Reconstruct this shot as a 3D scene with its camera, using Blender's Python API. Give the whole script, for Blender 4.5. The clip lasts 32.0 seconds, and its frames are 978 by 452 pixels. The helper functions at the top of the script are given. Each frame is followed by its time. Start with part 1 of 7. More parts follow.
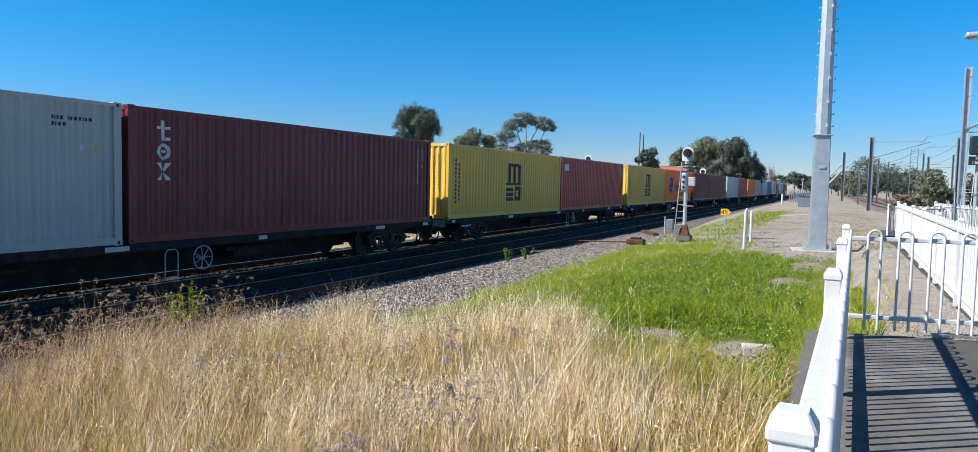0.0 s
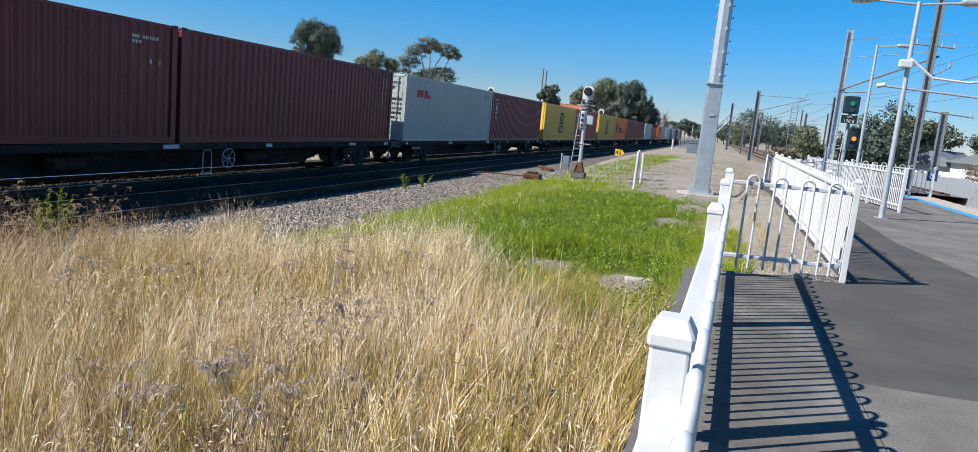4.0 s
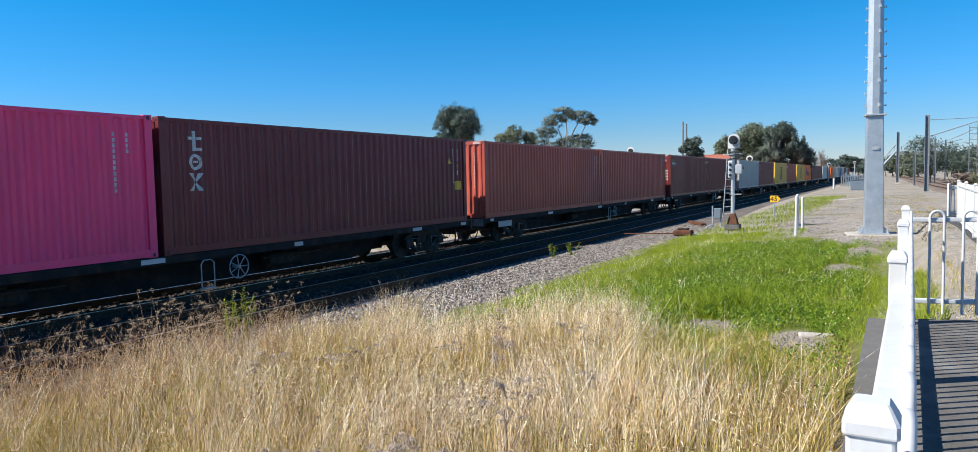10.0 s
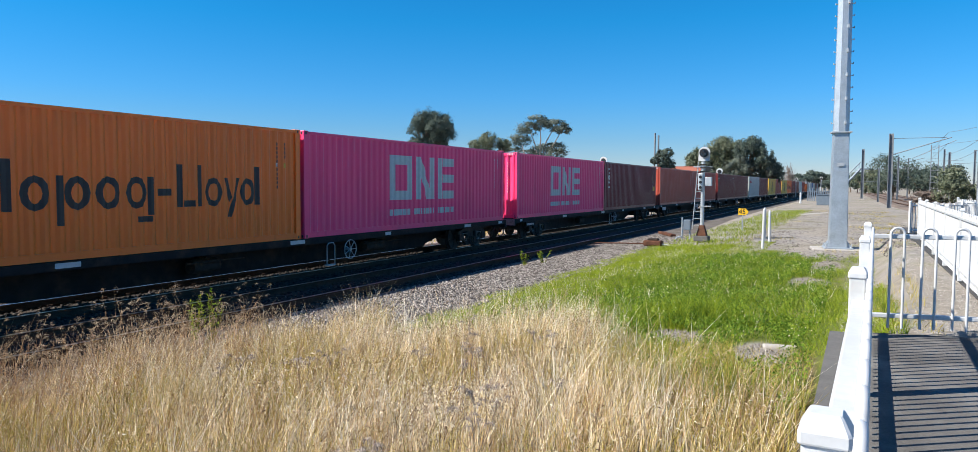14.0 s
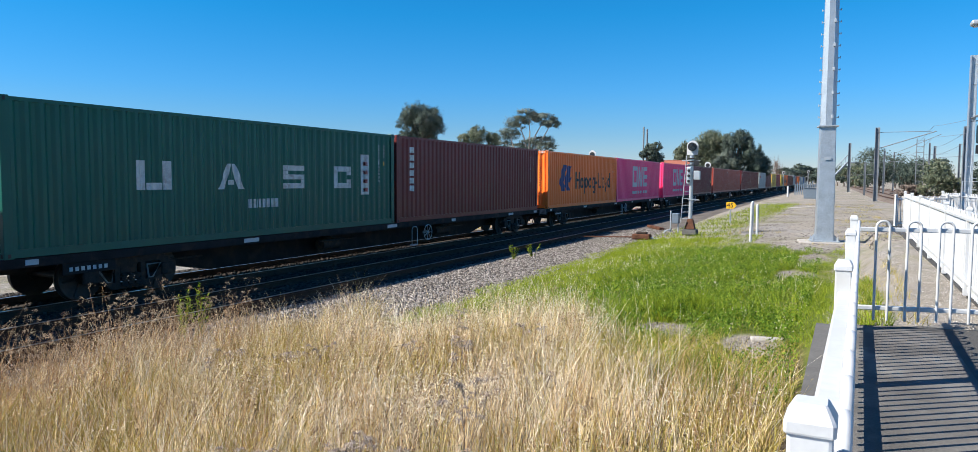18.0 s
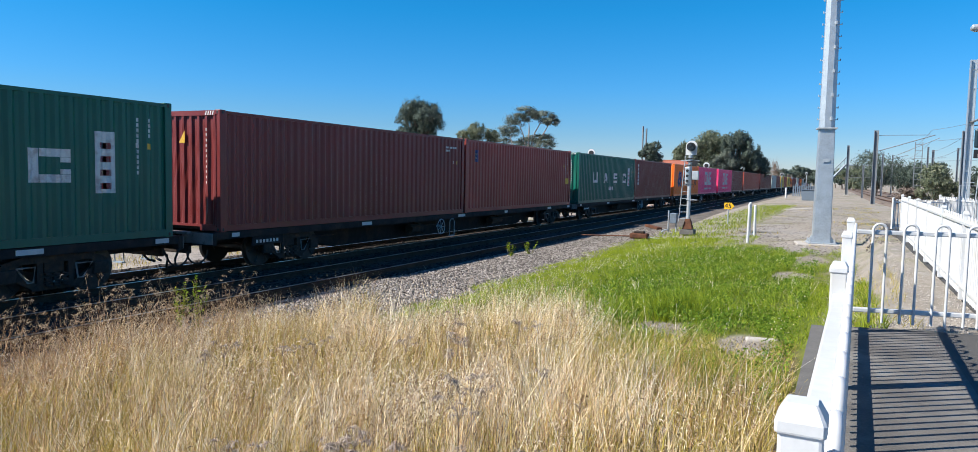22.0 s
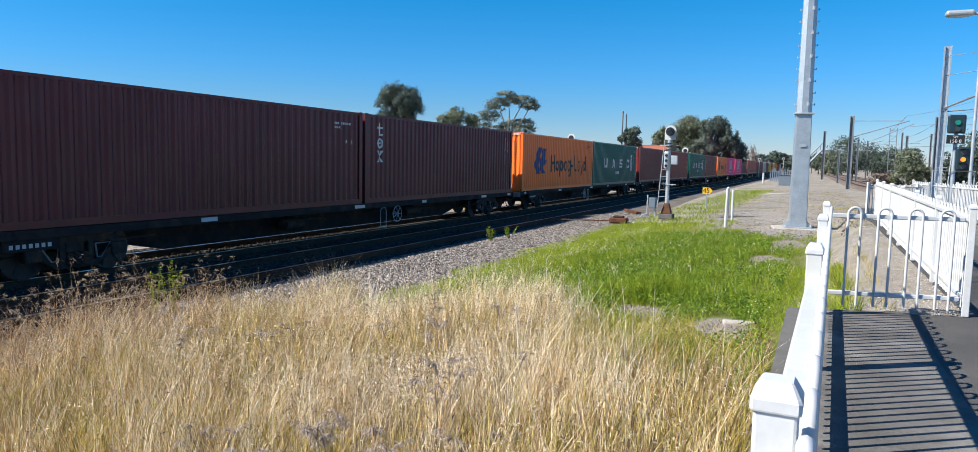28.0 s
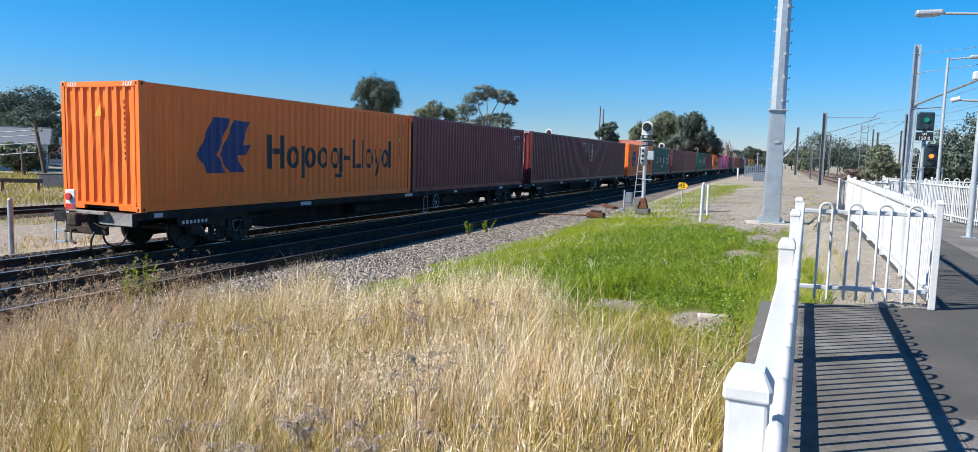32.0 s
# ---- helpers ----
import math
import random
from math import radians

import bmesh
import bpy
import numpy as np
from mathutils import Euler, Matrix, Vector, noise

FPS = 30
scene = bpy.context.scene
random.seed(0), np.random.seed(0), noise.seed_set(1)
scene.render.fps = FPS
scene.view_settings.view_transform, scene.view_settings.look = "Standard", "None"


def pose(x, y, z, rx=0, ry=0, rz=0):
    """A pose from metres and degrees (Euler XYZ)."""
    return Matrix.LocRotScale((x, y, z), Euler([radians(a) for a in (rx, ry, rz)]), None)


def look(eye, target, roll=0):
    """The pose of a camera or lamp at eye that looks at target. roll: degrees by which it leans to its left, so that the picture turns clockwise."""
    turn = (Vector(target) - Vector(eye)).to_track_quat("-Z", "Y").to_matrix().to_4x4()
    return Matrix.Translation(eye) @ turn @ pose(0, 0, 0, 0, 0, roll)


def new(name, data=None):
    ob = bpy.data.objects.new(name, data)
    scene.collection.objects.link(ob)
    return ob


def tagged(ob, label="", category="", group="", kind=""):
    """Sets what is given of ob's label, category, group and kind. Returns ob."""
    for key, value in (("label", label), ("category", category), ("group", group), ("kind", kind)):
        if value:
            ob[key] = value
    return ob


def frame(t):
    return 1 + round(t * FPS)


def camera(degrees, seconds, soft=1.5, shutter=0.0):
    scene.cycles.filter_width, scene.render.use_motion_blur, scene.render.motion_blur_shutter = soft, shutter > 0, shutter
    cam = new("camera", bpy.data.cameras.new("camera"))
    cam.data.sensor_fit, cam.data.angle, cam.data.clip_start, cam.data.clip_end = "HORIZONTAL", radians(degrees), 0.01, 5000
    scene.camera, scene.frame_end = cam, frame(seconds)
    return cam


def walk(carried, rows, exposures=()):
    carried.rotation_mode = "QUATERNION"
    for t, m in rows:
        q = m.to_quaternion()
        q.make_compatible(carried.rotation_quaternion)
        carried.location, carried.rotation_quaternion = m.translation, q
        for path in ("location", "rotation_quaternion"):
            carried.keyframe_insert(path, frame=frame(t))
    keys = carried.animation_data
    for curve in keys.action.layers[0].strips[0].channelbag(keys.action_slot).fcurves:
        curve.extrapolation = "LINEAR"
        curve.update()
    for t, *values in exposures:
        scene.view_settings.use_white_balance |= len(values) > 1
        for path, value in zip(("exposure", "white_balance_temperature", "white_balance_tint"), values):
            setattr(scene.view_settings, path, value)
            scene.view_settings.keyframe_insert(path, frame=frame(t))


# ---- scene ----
# ---- camera and its walk ----
CAMERA_PATH = [
    (0, 0.014, -0.017, 1.510, 86.44, -1.28, 25.84),
    (0.5, 0.011, 0.036, 1.491, 86.49, -1.55, 25.91),
    (1, 0.012, 0.052, 1.487, 86.40, -1.61, 25.90),
    (1.5, 0.013, 0.061, 1.484, 86.27, -1.29, 25.81),
    (2, 0.007, 0.084, 1.477, 86.20, -1.45, 26.07),
    (2.5, 0.009, 0.073, 1.475, 85.69, -1.07, 26.07),
    (4.5, 0.002, -0.002, 1.453, 80.65, -6.33, 16.57),
    (5, 0.000, 0.029, 1.452, 80.65, -4.15, 20.65),
    (5.5, -0.022, 0.025, 1.486, 80.55, -0.54, 27.36),
    (6, -0.031, -0.054, 1.534, 82.84, -0.75, 28.24),
    (6.5, -0.018, -0.013, 1.539, 87.11, 0.24, 29.50),
    (7, 0.004, -0.029, 1.530, 87.69, 0.93, 28.00),
    (7.5, -0.004, 0.042, 1.501, 88.08, 0.29, 28.21),
    (8, -0.007, 0.033, 1.500, 87.65, 0.51, 28.82),
    (8.5, -0.007, 0.036, 1.500, 87.25, 0.80, 28.87),
    (9, -0.008, 0.028, 1.499, 86.97, 0.98, 28.87),
    (9.5, -0.014, 0.037, 1.495, 86.55, 0.76, 29.01),
    (10, -0.011, 0.020, 1.499, 86.25, 1.18, 29.22),
    (10.5, -0.011, -0.012, 1.511, 86.18, 0.71, 29.20),
    (11, -0.011, -0.058, 1.523, 86.37, -0.51, 29.02),
    (11.5, -0.006, -0.057, 1.524, 86.34, -0.86, 28.15),
    (12, -0.002, -0.043, 1.521, 86.44, -0.33, 27.88),
    (12.5, -0.005, -0.032, 1.517, 86.63, -0.73, 27.59),
    (13, -0.007, 0.010, 1.501, 86.69, -1.02, 27.53),
    (13.5, -0.004, -0.008, 1.508, 86.68, -0.82, 27.29),
    (14, -0.001, -0.001, 1.506, 86.72, -0.32, 27.06),
    (14.5, -0.004, 0.007, 1.502, 86.71, -0.46, 27.02),
    (16.5, -0.003, 0.012, 1.498, 86.39, -0.41, 26.44),
    (17, -0.006, 0.015, 1.497, 86.33, -0.37, 26.39),
    (17.5, -0.002, 0.004, 1.500, 86.28, -0.17, 26.41),
    (18, 0.001, -0.012, 1.506, 86.23, -0.28, 26.19),
    (18.5, 0.001, -0.006, 1.503, 86.30, -0.02, 26.12),
    (19, -0.002, -0.012, 1.505, 86.32, -0.12, 26.07),
    (19.5, -0.000, -0.001, 1.502, 86.35, -0.42, 26.05),
    (20, 0.003, 0.002, 1.499, 86.26, -0.59, 25.86),
    (20.5, 0.004, 0.004, 1.498, 86.29, -0.11, 25.76),
    (21, 0.004, 0.007, 1.502, 86.06, -0.20, 26.35),
    (21.5, 0.004, -0.004, 1.506, 86.07, -0.79, 26.31),
    (22, 0.006, -0.017, 1.506, 85.99, -1.15, 26.08),
    (22.5, 0.006, -0.003, 1.500, 85.86, -0.67, 25.92),
    (23, 0.004, -0.014, 1.501, 85.62, -0.74, 25.81),
    (23.5, 0.002, -0.003, 1.496, 85.46, -1.14, 25.76),
    (24, 0.005, -0.034, 1.507, 85.33, -1.21, 25.41),
    (24.5, 0.008, -0.023, 1.503, 85.33, -0.82, 25.09),
    (25, 0.005, -0.013, 1.499, 85.32, -1.02, 24.97),
    (25.5, 0.006, -0.023, 1.501, 85.32, -1.18, 24.79),
    (27.5, 0.002, 0.018, 1.488, 84.91, -1.40, 24.57),
    (28, 0.005, 0.012, 1.491, 84.81, -1.25, 24.49),
    (28.5, 0.003, 0.020, 1.488, 84.71, -1.16, 24.50),
    (29, 0.001, 0.013, 1.488, 84.65, -1.25, 24.55),
    (29.5, 0.003, -0.006, 1.492, 84.59, -1.21, 24.48),
    (30, 0.009, -0.041, 1.501, 84.48, -1.06, 24.07),
    (30.5, 0.009, -0.039, 1.500, 84.42, -0.96, 23.33),
    (31, 0.007, -0.038, 1.500, 84.40, -1.16, 23.00),
    (31.5, 0.006, -0.038, 1.501, 84.43, -1.29, 22.87),
    (32, 0.009, -0.026, 1.496, 84.40, -1.52, 22.70),
]
cam = camera(68.91, 32.0, soft=0.6)
walk(cam, [(r[0], pose(*r[1:])) for r in CAMERA_PATH], exposures=[(0.0, 0.92), (2.5, 0.90), (4.5, 0.80), (5.0, 0.80), (6.0, 0.95), (32.0, 0.95)])

# ---- world and sun ----
SUN_AZ = (-0.80, -0.60)          # horizontal way towards the sun
SUN_EL = 42.0
world = bpy.data.worlds.new("sky")
scene.world = world
world.use_nodes = True
wn = world.node_tree.nodes
sky = wn.new("ShaderNodeTexSky")
sky.sky_type = "NISHITA"
sky.sun_disc = False
sky.sun_elevation = radians(SUN_EL)
sky.sun_rotation = math.atan2(SUN_AZ[0], SUN_AZ[1])
sky.air_density, sky.dust_density, sky.ozone_density = 1.0, 0.1, 4.0
deep = wn.new("ShaderNodeHueSaturation")
deep.inputs["Saturation"].default_value = 1.15
tint = wn.new("ShaderNodeMix")
tint.data_type, tint.blend_type = "RGBA", "MULTIPLY"
tint.inputs[0].default_value = 1.0
way = wn.new("ShaderNodeTexCoord")
height = wn.new("ShaderNodeSeparateXYZ")
world.node_tree.links.new(way.outputs["Generated"], height.inputs[0])
shade = wn.new("ShaderNodeValToRGB")
shade.color_ramp.elements[0].position, shade.color_ramp.elements[0].color = 0.0, (0.60, 0.64, 0.88, 1)
shade.color_ramp.elements[1].position, shade.color_ramp.elements[1].color = 1.0, (0.30, 0.65, 0.95, 1)
for at_, rgb in ((0.06, (0.40, 0.61, 0.86)), (0.12, (0.26, 0.67, 0.98)), (0.22, (0.10, 0.735, 1.0)), (0.45, (0.06, 0.70, 1.0))):
    shade.color_ramp.elements.new(at_).color = (*rgb, 1)
world.node_tree.links.new(height.outputs["Z"], shade.inputs[0])
world.node_tree.links.new(shade.outputs[0], tint.inputs[7])
world.node_tree.links.new(sky.outputs["Color"], deep.inputs["Color"])
world.node_tree.links.new(deep.outputs["Color"], tint.inputs[6])
world.node_tree.links.new(tint.outputs[2], wn["Background"].inputs["Color"])
wn["Background"].inputs["Strength"].default_value = 0.077
sun_data = bpy.data.lights.new("sun", "SUN")
sun_data.energy, sun_data.angle, sun_data.color = 4.7, radians(0.53), (1.0, 0.95, 0.87)
sun = new("sun", sun_data)
h = math.cos(radians(SUN_EL))
n = math.hypot(*SUN_AZ)
sun.matrix_world = look((SUN_AZ[0] / n * h * 60, SUN_AZ[1] / n * h * 60, math.sin(radians(SUN_EL)) * 60), (0, 0, 0))


# ---- materials ----
def ramp(nt, fac, stops):
    r = nt.nodes.new("ShaderNodeValToRGB")
    e = r.color_ramp.elements
    while len(e) < len(stops):
        e.new(0.5)
    for k, (p, c) in enumerate(stops):
        e[k].position, e[k].color = p, (*c, 1)
    nt.links.new(fac, r.inputs[0])
    return r.outputs[0]


def mixc(nt, fac, a, b, mode="MIX"):
    m = nt.nodes.new("ShaderNodeMix")
    m.data_type, m.blend_type = "RGBA", mode
    for sock, v in ((m.inputs[0], fac), (m.inputs[6], a), (m.inputs[7], b)):
        if isinstance(v, (int, float)):
            sock.default_value = v
        elif isinstance(v, tuple):
            sock.default_value = (*v, 1)
        else:
            nt.links.new(v, sock)
    return m.outputs[2]


def noisy(nt, scale, detail=4.0, stretch=(1, 1, 1), rough=0.6, coord="Object", rand=0.0):
    tc = nt.nodes.new("ShaderNodeTexCoord")
    mp = nt.nodes.new("ShaderNodeMapping")
    mp.inputs["Scale"].default_value = stretch
    nt.links.new(tc.outputs[coord], mp.inputs[0])
    if rand:
        oi = nt.nodes.new("ShaderNodeObjectInfo")
        mu = nt.nodes.new("ShaderNodeMath")
        mu.operation = "MULTIPLY"
        mu.inputs[1].default_value = rand
        nt.links.new(oi.outputs["Random"], mu.inputs[0])
        nt.links.new(mu.outputs[0], mp.inputs["Location"])
    t = nt.nodes.new("ShaderNodeTexNoise")
    t.inputs["Scale"].default_value, t.inputs["Detail"].default_value, t.inputs["Roughness"].default_value = scale, detail, rough
    nt.links.new(mp.outputs[0], t.inputs["Vector"])
    return t.outputs["Fac"]


def bump(nt, height, strength, dist):
    b = nt.nodes.new("ShaderNodeBump")
    b.inputs["Strength"].default_value, b.inputs["Distance"].default_value = strength, dist
    nt.links.new(height, b.inputs["Height"])
    return b.outputs[0]


def base_mat(name, rough=0.6, metal=0.0):
    m = bpy.data.materials.new(name)
    m.use_nodes = True
    p = m.node_tree.nodes["Principled BSDF"]
    p.inputs["Roughness"].default_value, p.inputs["Metallic"].default_value = rough, metal
    if rough >= 0.75:
        p.inputs["Specular IOR Level"].default_value = 0.15
    return m, m.node_tree, p


def simple(name, col, rough=0.6, metal=0.0, var=0.18, scale=6.0, fine=60.0, bmp=0.15, dirt=None, rand=3.0):
    """A surface with slow and fine variation and a fine relief."""
    m, nt, p = base_mat(name, rough, metal)
    big, small = noisy(nt, scale, 5, rand=rand), noisy(nt, fine, 3, rand=rand)
    lo, hi = tuple(c * (1 - var) for c in col), tuple(min(1, c * (1 + var)) for c in col)
    c = ramp(nt, big, [(0.3, lo), (0.7, hi)])
    c = mixc(nt, 0.25, c, ramp(nt, small, [(0.35, tuple(v * 0.7 for v in lo)), (0.65, hi)]))
    if dirt:
        d = ramp(nt, noisy(nt, scale * 0.7, 6, rand=rand * 2), [(0.5, (0, 0, 0)), (0.68, (1, 1, 1))])
        c = mixc(nt, d, c, dirt)
    nt.links.new(c, p.inputs["Base Color"])
    if bmp:
        nt.links.new(bump(nt, small, bmp, 0.01), p.inputs["Normal"])
    return m


def paint(name, col, fade=0.25, rust=0.6):
    """Container paint: sun-faded patches, run-down streaks, rust specks, dents."""
    m, nt, p = base_mat(name, 0.4)
    p.inputs["Specular IOR Level"].default_value = 0.36
    faded = tuple(min(1, c * (1 + 1.1 * fade) + 0.03 * fade) for c in col)
    c = mixc(nt, ramp(nt, noisy(nt, 0.5, 4, rand=40), [(0.35, (0, 0, 0)), (0.75, (1, 1, 1))]), col, faded)
    streak = ramp(nt, noisy(nt, 1.0, 4, (2.5, 5, 0.25), rand=40), [(0.55, (0, 0, 0)), (0.85, (0.7, 0.7, 0.7))])
    c = mixc(nt, streak, c, tuple(v * 0.68 for v in col))
    speck = ramp(nt, noisy(nt, 7, 6, (1, 1, 0.5), 0.75, rand=40), [(0.69, (0, 0, 0)), (0.73, (rust, rust, rust))])
    c = mixc(nt, speck, c, (0.05, 0.025, 0.018))
    scuff = ramp(nt, noisy(nt, 5, 4, (1, 0.6, 3), 0.7, rand=60), [(0.745, (0, 0, 0)), (0.77, (0.45, 0.45, 0.45))])
    c = mixc(nt, scuff, c, tuple(min(1, v * 0.7 + 0.2) for v in col))
    nt.links.new(c, p.inputs["Base Color"])
    nt.links.new(ramp(nt, noisy(nt, 2, 4, rand=40), [(0.3, (0.30,) * 3), (0.7, (0.5,) * 3)]), p.inputs["Roughness"])
    nt.links.new(bump(nt, noisy(nt, 1.6, 3, rand=40), 0.2, 0.03), p.inputs["Normal"])
    return m


def island_mat(name, stops, rough=0.7, back=0.0, fine=0.0, clump=0.0):
    """Colour picked per blade, leaf or stone; clump: how much neighbours go together."""
    m, nt, p = base_mat(name, rough)
    p.inputs["Specular IOR Level"].default_value = 0.25
    g = nt.nodes.new("ShaderNodeNewGeometry")
    pick = g.outputs["Random Per Island"]
    if clump:
        wide = ramp(nt, noisy(nt, 8.0, 4, (1, 1, 0.25), rough=0.7), [(0.38, (0, 0, 0)), (0.60, (1, 1, 1))])
        pick = mixc(nt, clump, pick, wide)
    c = ramp(nt, pick, stops)
    if fine:
        c = mixc(nt, fine, c, ramp(nt, noisy(nt, 0.5, 3, coord="Object"), [(0.3, stops[0][1]), (0.7, stops[-1][1])]))
    nt.links.new(c, p.inputs["Base Color"])
    if back:
        tr = nt.nodes.new("ShaderNodeBsdfTranslucent")
        nt.links.new(c, tr.inputs["Color"])
        mx = nt.nodes.new("ShaderNodeMixShader")
        mx.inputs[0].default_value = back
        nt.links.new(p.outputs[0], mx.inputs[1])
        nt.links.new(tr.outputs[0], mx.inputs[2])
        nt.links.new(mx.outputs[0], nt.nodes["Material Output"].inputs["Surface"])
    return m


def glow(name, col, power):
    m, nt, p = base_mat(name, 0.3)
    p.inputs["Base Color"].default_value = (*[c * 0.5 for c in col], 1)
    p.inputs["Emission Color"].default_value = (*col, 1)
    p.inputs["Emission Strength"].default_value = power
    return m


M = {}
M["brown"] = paint("container_brown", (0.145, 0.0205, 0.020))
M["plum"] = paint("container_plum", (0.140, 0.0190, 0.0250))
M["maroon"] = paint("container_maroon", (0.098, 0.0135, 0.0180))
M["red"] = paint("container_red_brown", (0.25, 0.038, 0.031))
M["dusty"] = paint("container_dusty_red", (0.35, 0.068, 0.046))
M["rust"] = paint("container_rust_red", (0.35, 0.056, 0.041))
M["grey"] = paint("container_grey", (0.355, 0.395, 0.375), 0.15, 0.35)
M["pale"] = paint("container_pale_grey", (0.45, 0.49, 0.47), 0.15, 0.3)
M["yellow"] = paint("container_yellow", (0.62, 0.40, 0.07), 0.12, 0.3)
M["orange"] = paint("container_orange", (0.86, 0.180, 0.026), 0.12, 0.5)
M["pink"] = paint("container_magenta", (0.84, 0.060, 0.20), 0.12, 0.3)
M["green"] = paint("container_green", (0.0025, 0.100, 0.072), 0.1, 0.4)
M["blue"] = paint("container_blue", (0.04, 0.13, 0.30), 0.2, 0.3)
M["mark_white"] = simple("mark_white", (0.62, 0.64, 0.63), 0.55, var=0.15, scale=8, dirt=(0.4, 0.36, 0.34))
M["mark_dark"] = simple("mark_dark", (0.02, 0.02, 0.025), 0.5)
M["mark_navy"] = simple("mark_navy", (0.012, 0.035, 0.16), 0.5)
M["mark_yellow"] = simple("mark_yellow", (0.65, 0.40, 0.04), 0.5)
M["mark_red"] = simple("mark_red", (0.45, 0.03, 0.03), 0.5)
M["mark_leaf"] = simple("mark_leaf_green", (0.03, 0.22, 0.05), 0.5)
# pale grey with the lit look of wagon ends and bogie rims put in
M["lit_steel"] = simple("lit_grey_steel", (0.26, 0.25, 0.235), 0.8, var=0.25, scale=5, dirt=(0.12, 0.09, 0.07))
M["mark_grey"] = simple("mark_grey", (0.50, 0.53, 0.54), 0.5, var=0.1)
M["wagon"] = simple("wagon_dark_steel", (0.022, 0.021, 0.022), 0.75, var=0.35, scale=3, dirt=(0.05, 0.036, 0.028))
M["bogie"] = simple("bogie_grimy_iron", (0.045, 0.036, 0.031), 0.8, var=0.35, scale=9, dirt=(0.09, 0.055, 0.035))
M["wheel"] = simple("wheel_steel", (0.06, 0.05, 0.045), 0.6, 0.4, var=0.3)
M["rubber"] = simple("hose_rubber", (0.02, 0.02, 0.02), 0.7)
M["rail_side"] = simple("rail_rust", (0.085, 0.048, 0.032), 0.8, var=0.3, scale=4)
M["rail_top"] = simple("rail_polished", (0.55, 0.55, 0.56), 0.28, 0.9, var=0.1)
M["sleeper"] = simple("sleeper_timber", (0.06, 0.047, 0.038), 0.9, var=0.35, scale=5, fine=40, bmp=0.5)
M["white"] = simple("white_fence_enamel", (0.56, 0.57, 0.575), 0.42, var=0.05, scale=3, fine=30, bmp=0.03, dirt=(0.50, 0.50, 0.48))
M["galv"] = simple("galvanised_steel", (0.40, 0.45, 0.49), 0.48, 0.55, var=0.16, scale=3.5, fine=25, bmp=0.05)
M["galv_light"] = simple("galvanised_bright", (0.44, 0.47, 0.49), 0.45, 0.4, var=0.12)
M["mast"] = simple("mast_weathered_steel", (0.18, 0.195, 0.21), 0.6, 0.2, var=0.25)
M["concrete"] = simple("concrete", (0.42, 0.39, 0.35), 0.9, var=0.18, scale=3, fine=50, bmp=0.3, dirt=(0.3, 0.27, 0.23))
M["kerb"] = simple("kerb_concrete", (0.13, 0.125, 0.118), 0.9, var=0.2, scale=4, fine=60, bmp=0.3)
# black housing with the sky's teal reflection mixed into its base colour
M["head"] = simple("signal_head_sky_tint", (0.012, 0.028, 0.036), 0.35, var=0.15)
M["black"] = simple("signal_black", (0.012, 0.012, 0.013), 0.5, var=0.1)
M["sign_yellow"] = simple("sign_yellow", (0.75, 0.42, 0.01), 0.5, var=0.06)
M["rusty"] = simple("rusty_iron", (0.11, 0.05, 0.03), 0.85, var=0.3, dirt=(0.06, 0.03, 0.02))
M["blue_paint"] = simple("platform_blue_line", (0.03, 0.30, 0.62), 0.6, var=0.15, dirt=(0.12, 0.3, 0.45))
M["brick"] = simple("house_brick", (0.30, 0.14, 0.09), 0.9, var=0.2, fine=12)
M["roof_grey"] = simple("roof_sheet", (0.14, 0.155, 0.17), 0.6, var=0.12)
M["roof_tile"] = simple("roof_tile_red", (0.33, 0.12, 0.08), 0.85, var=0.2, fine=14)
M["wall_white"] = simple("render_white", (0.62, 0.60, 0.56), 0.85, var=0.1)
M["window"] = simple("window_dark_glass", (0.03, 0.04, 0.05), 0.12, var=0.1, bmp=0)
M["timber"] = simple("pole_timber", (0.13, 0.10, 0.08), 0.9, var=0.3, scale=3, fine=30)
M["tank"] = simple("steel_blue_grey", (0.15, 0.19, 0.23), 0.55, 0.2, var=0.15)
M["bark"] = simple("tree_bark", (0.16, 0.12, 0.09), 0.9, var=0.35, scale=3, fine=20, bmp=0.6)
M["bark_pale"] = simple("gum_bark", (0.34, 0.29, 0.25), 0.85, var=0.3, scale=3, fine=15, bmp=0.4)
M["leaf_dark"] = island_mat("leaf_dark", [(0.0, (0.04, 0.06, 0.05)), (0.5, (0.08, 0.108, 0.085)), (1.0, (0.135, 0.165, 0.125))], 0.75, 0.2)
M["leaf_gum"] = island_mat("leaf_gum", [(0.0, (0.06, 0.08, 0.065)), (0.5, (0.12, 0.145, 0.115)), (1.0, (0.19, 0.21, 0.16))], 0.6, 0.2)
M["leaf_olive"] = island_mat("leaf_olive", [(0.0, (0.08, 0.10, 0.06)), (0.5, (0.14, 0.165, 0.10)), (1.0, (0.22, 0.23, 0.15))], 0.6, 0.25)
M["twig"] = island_mat("bare_twig", [(0.0, (0.13, 0.10, 0.085)), (1.0, (0.24, 0.19, 0.16))], 0.9)
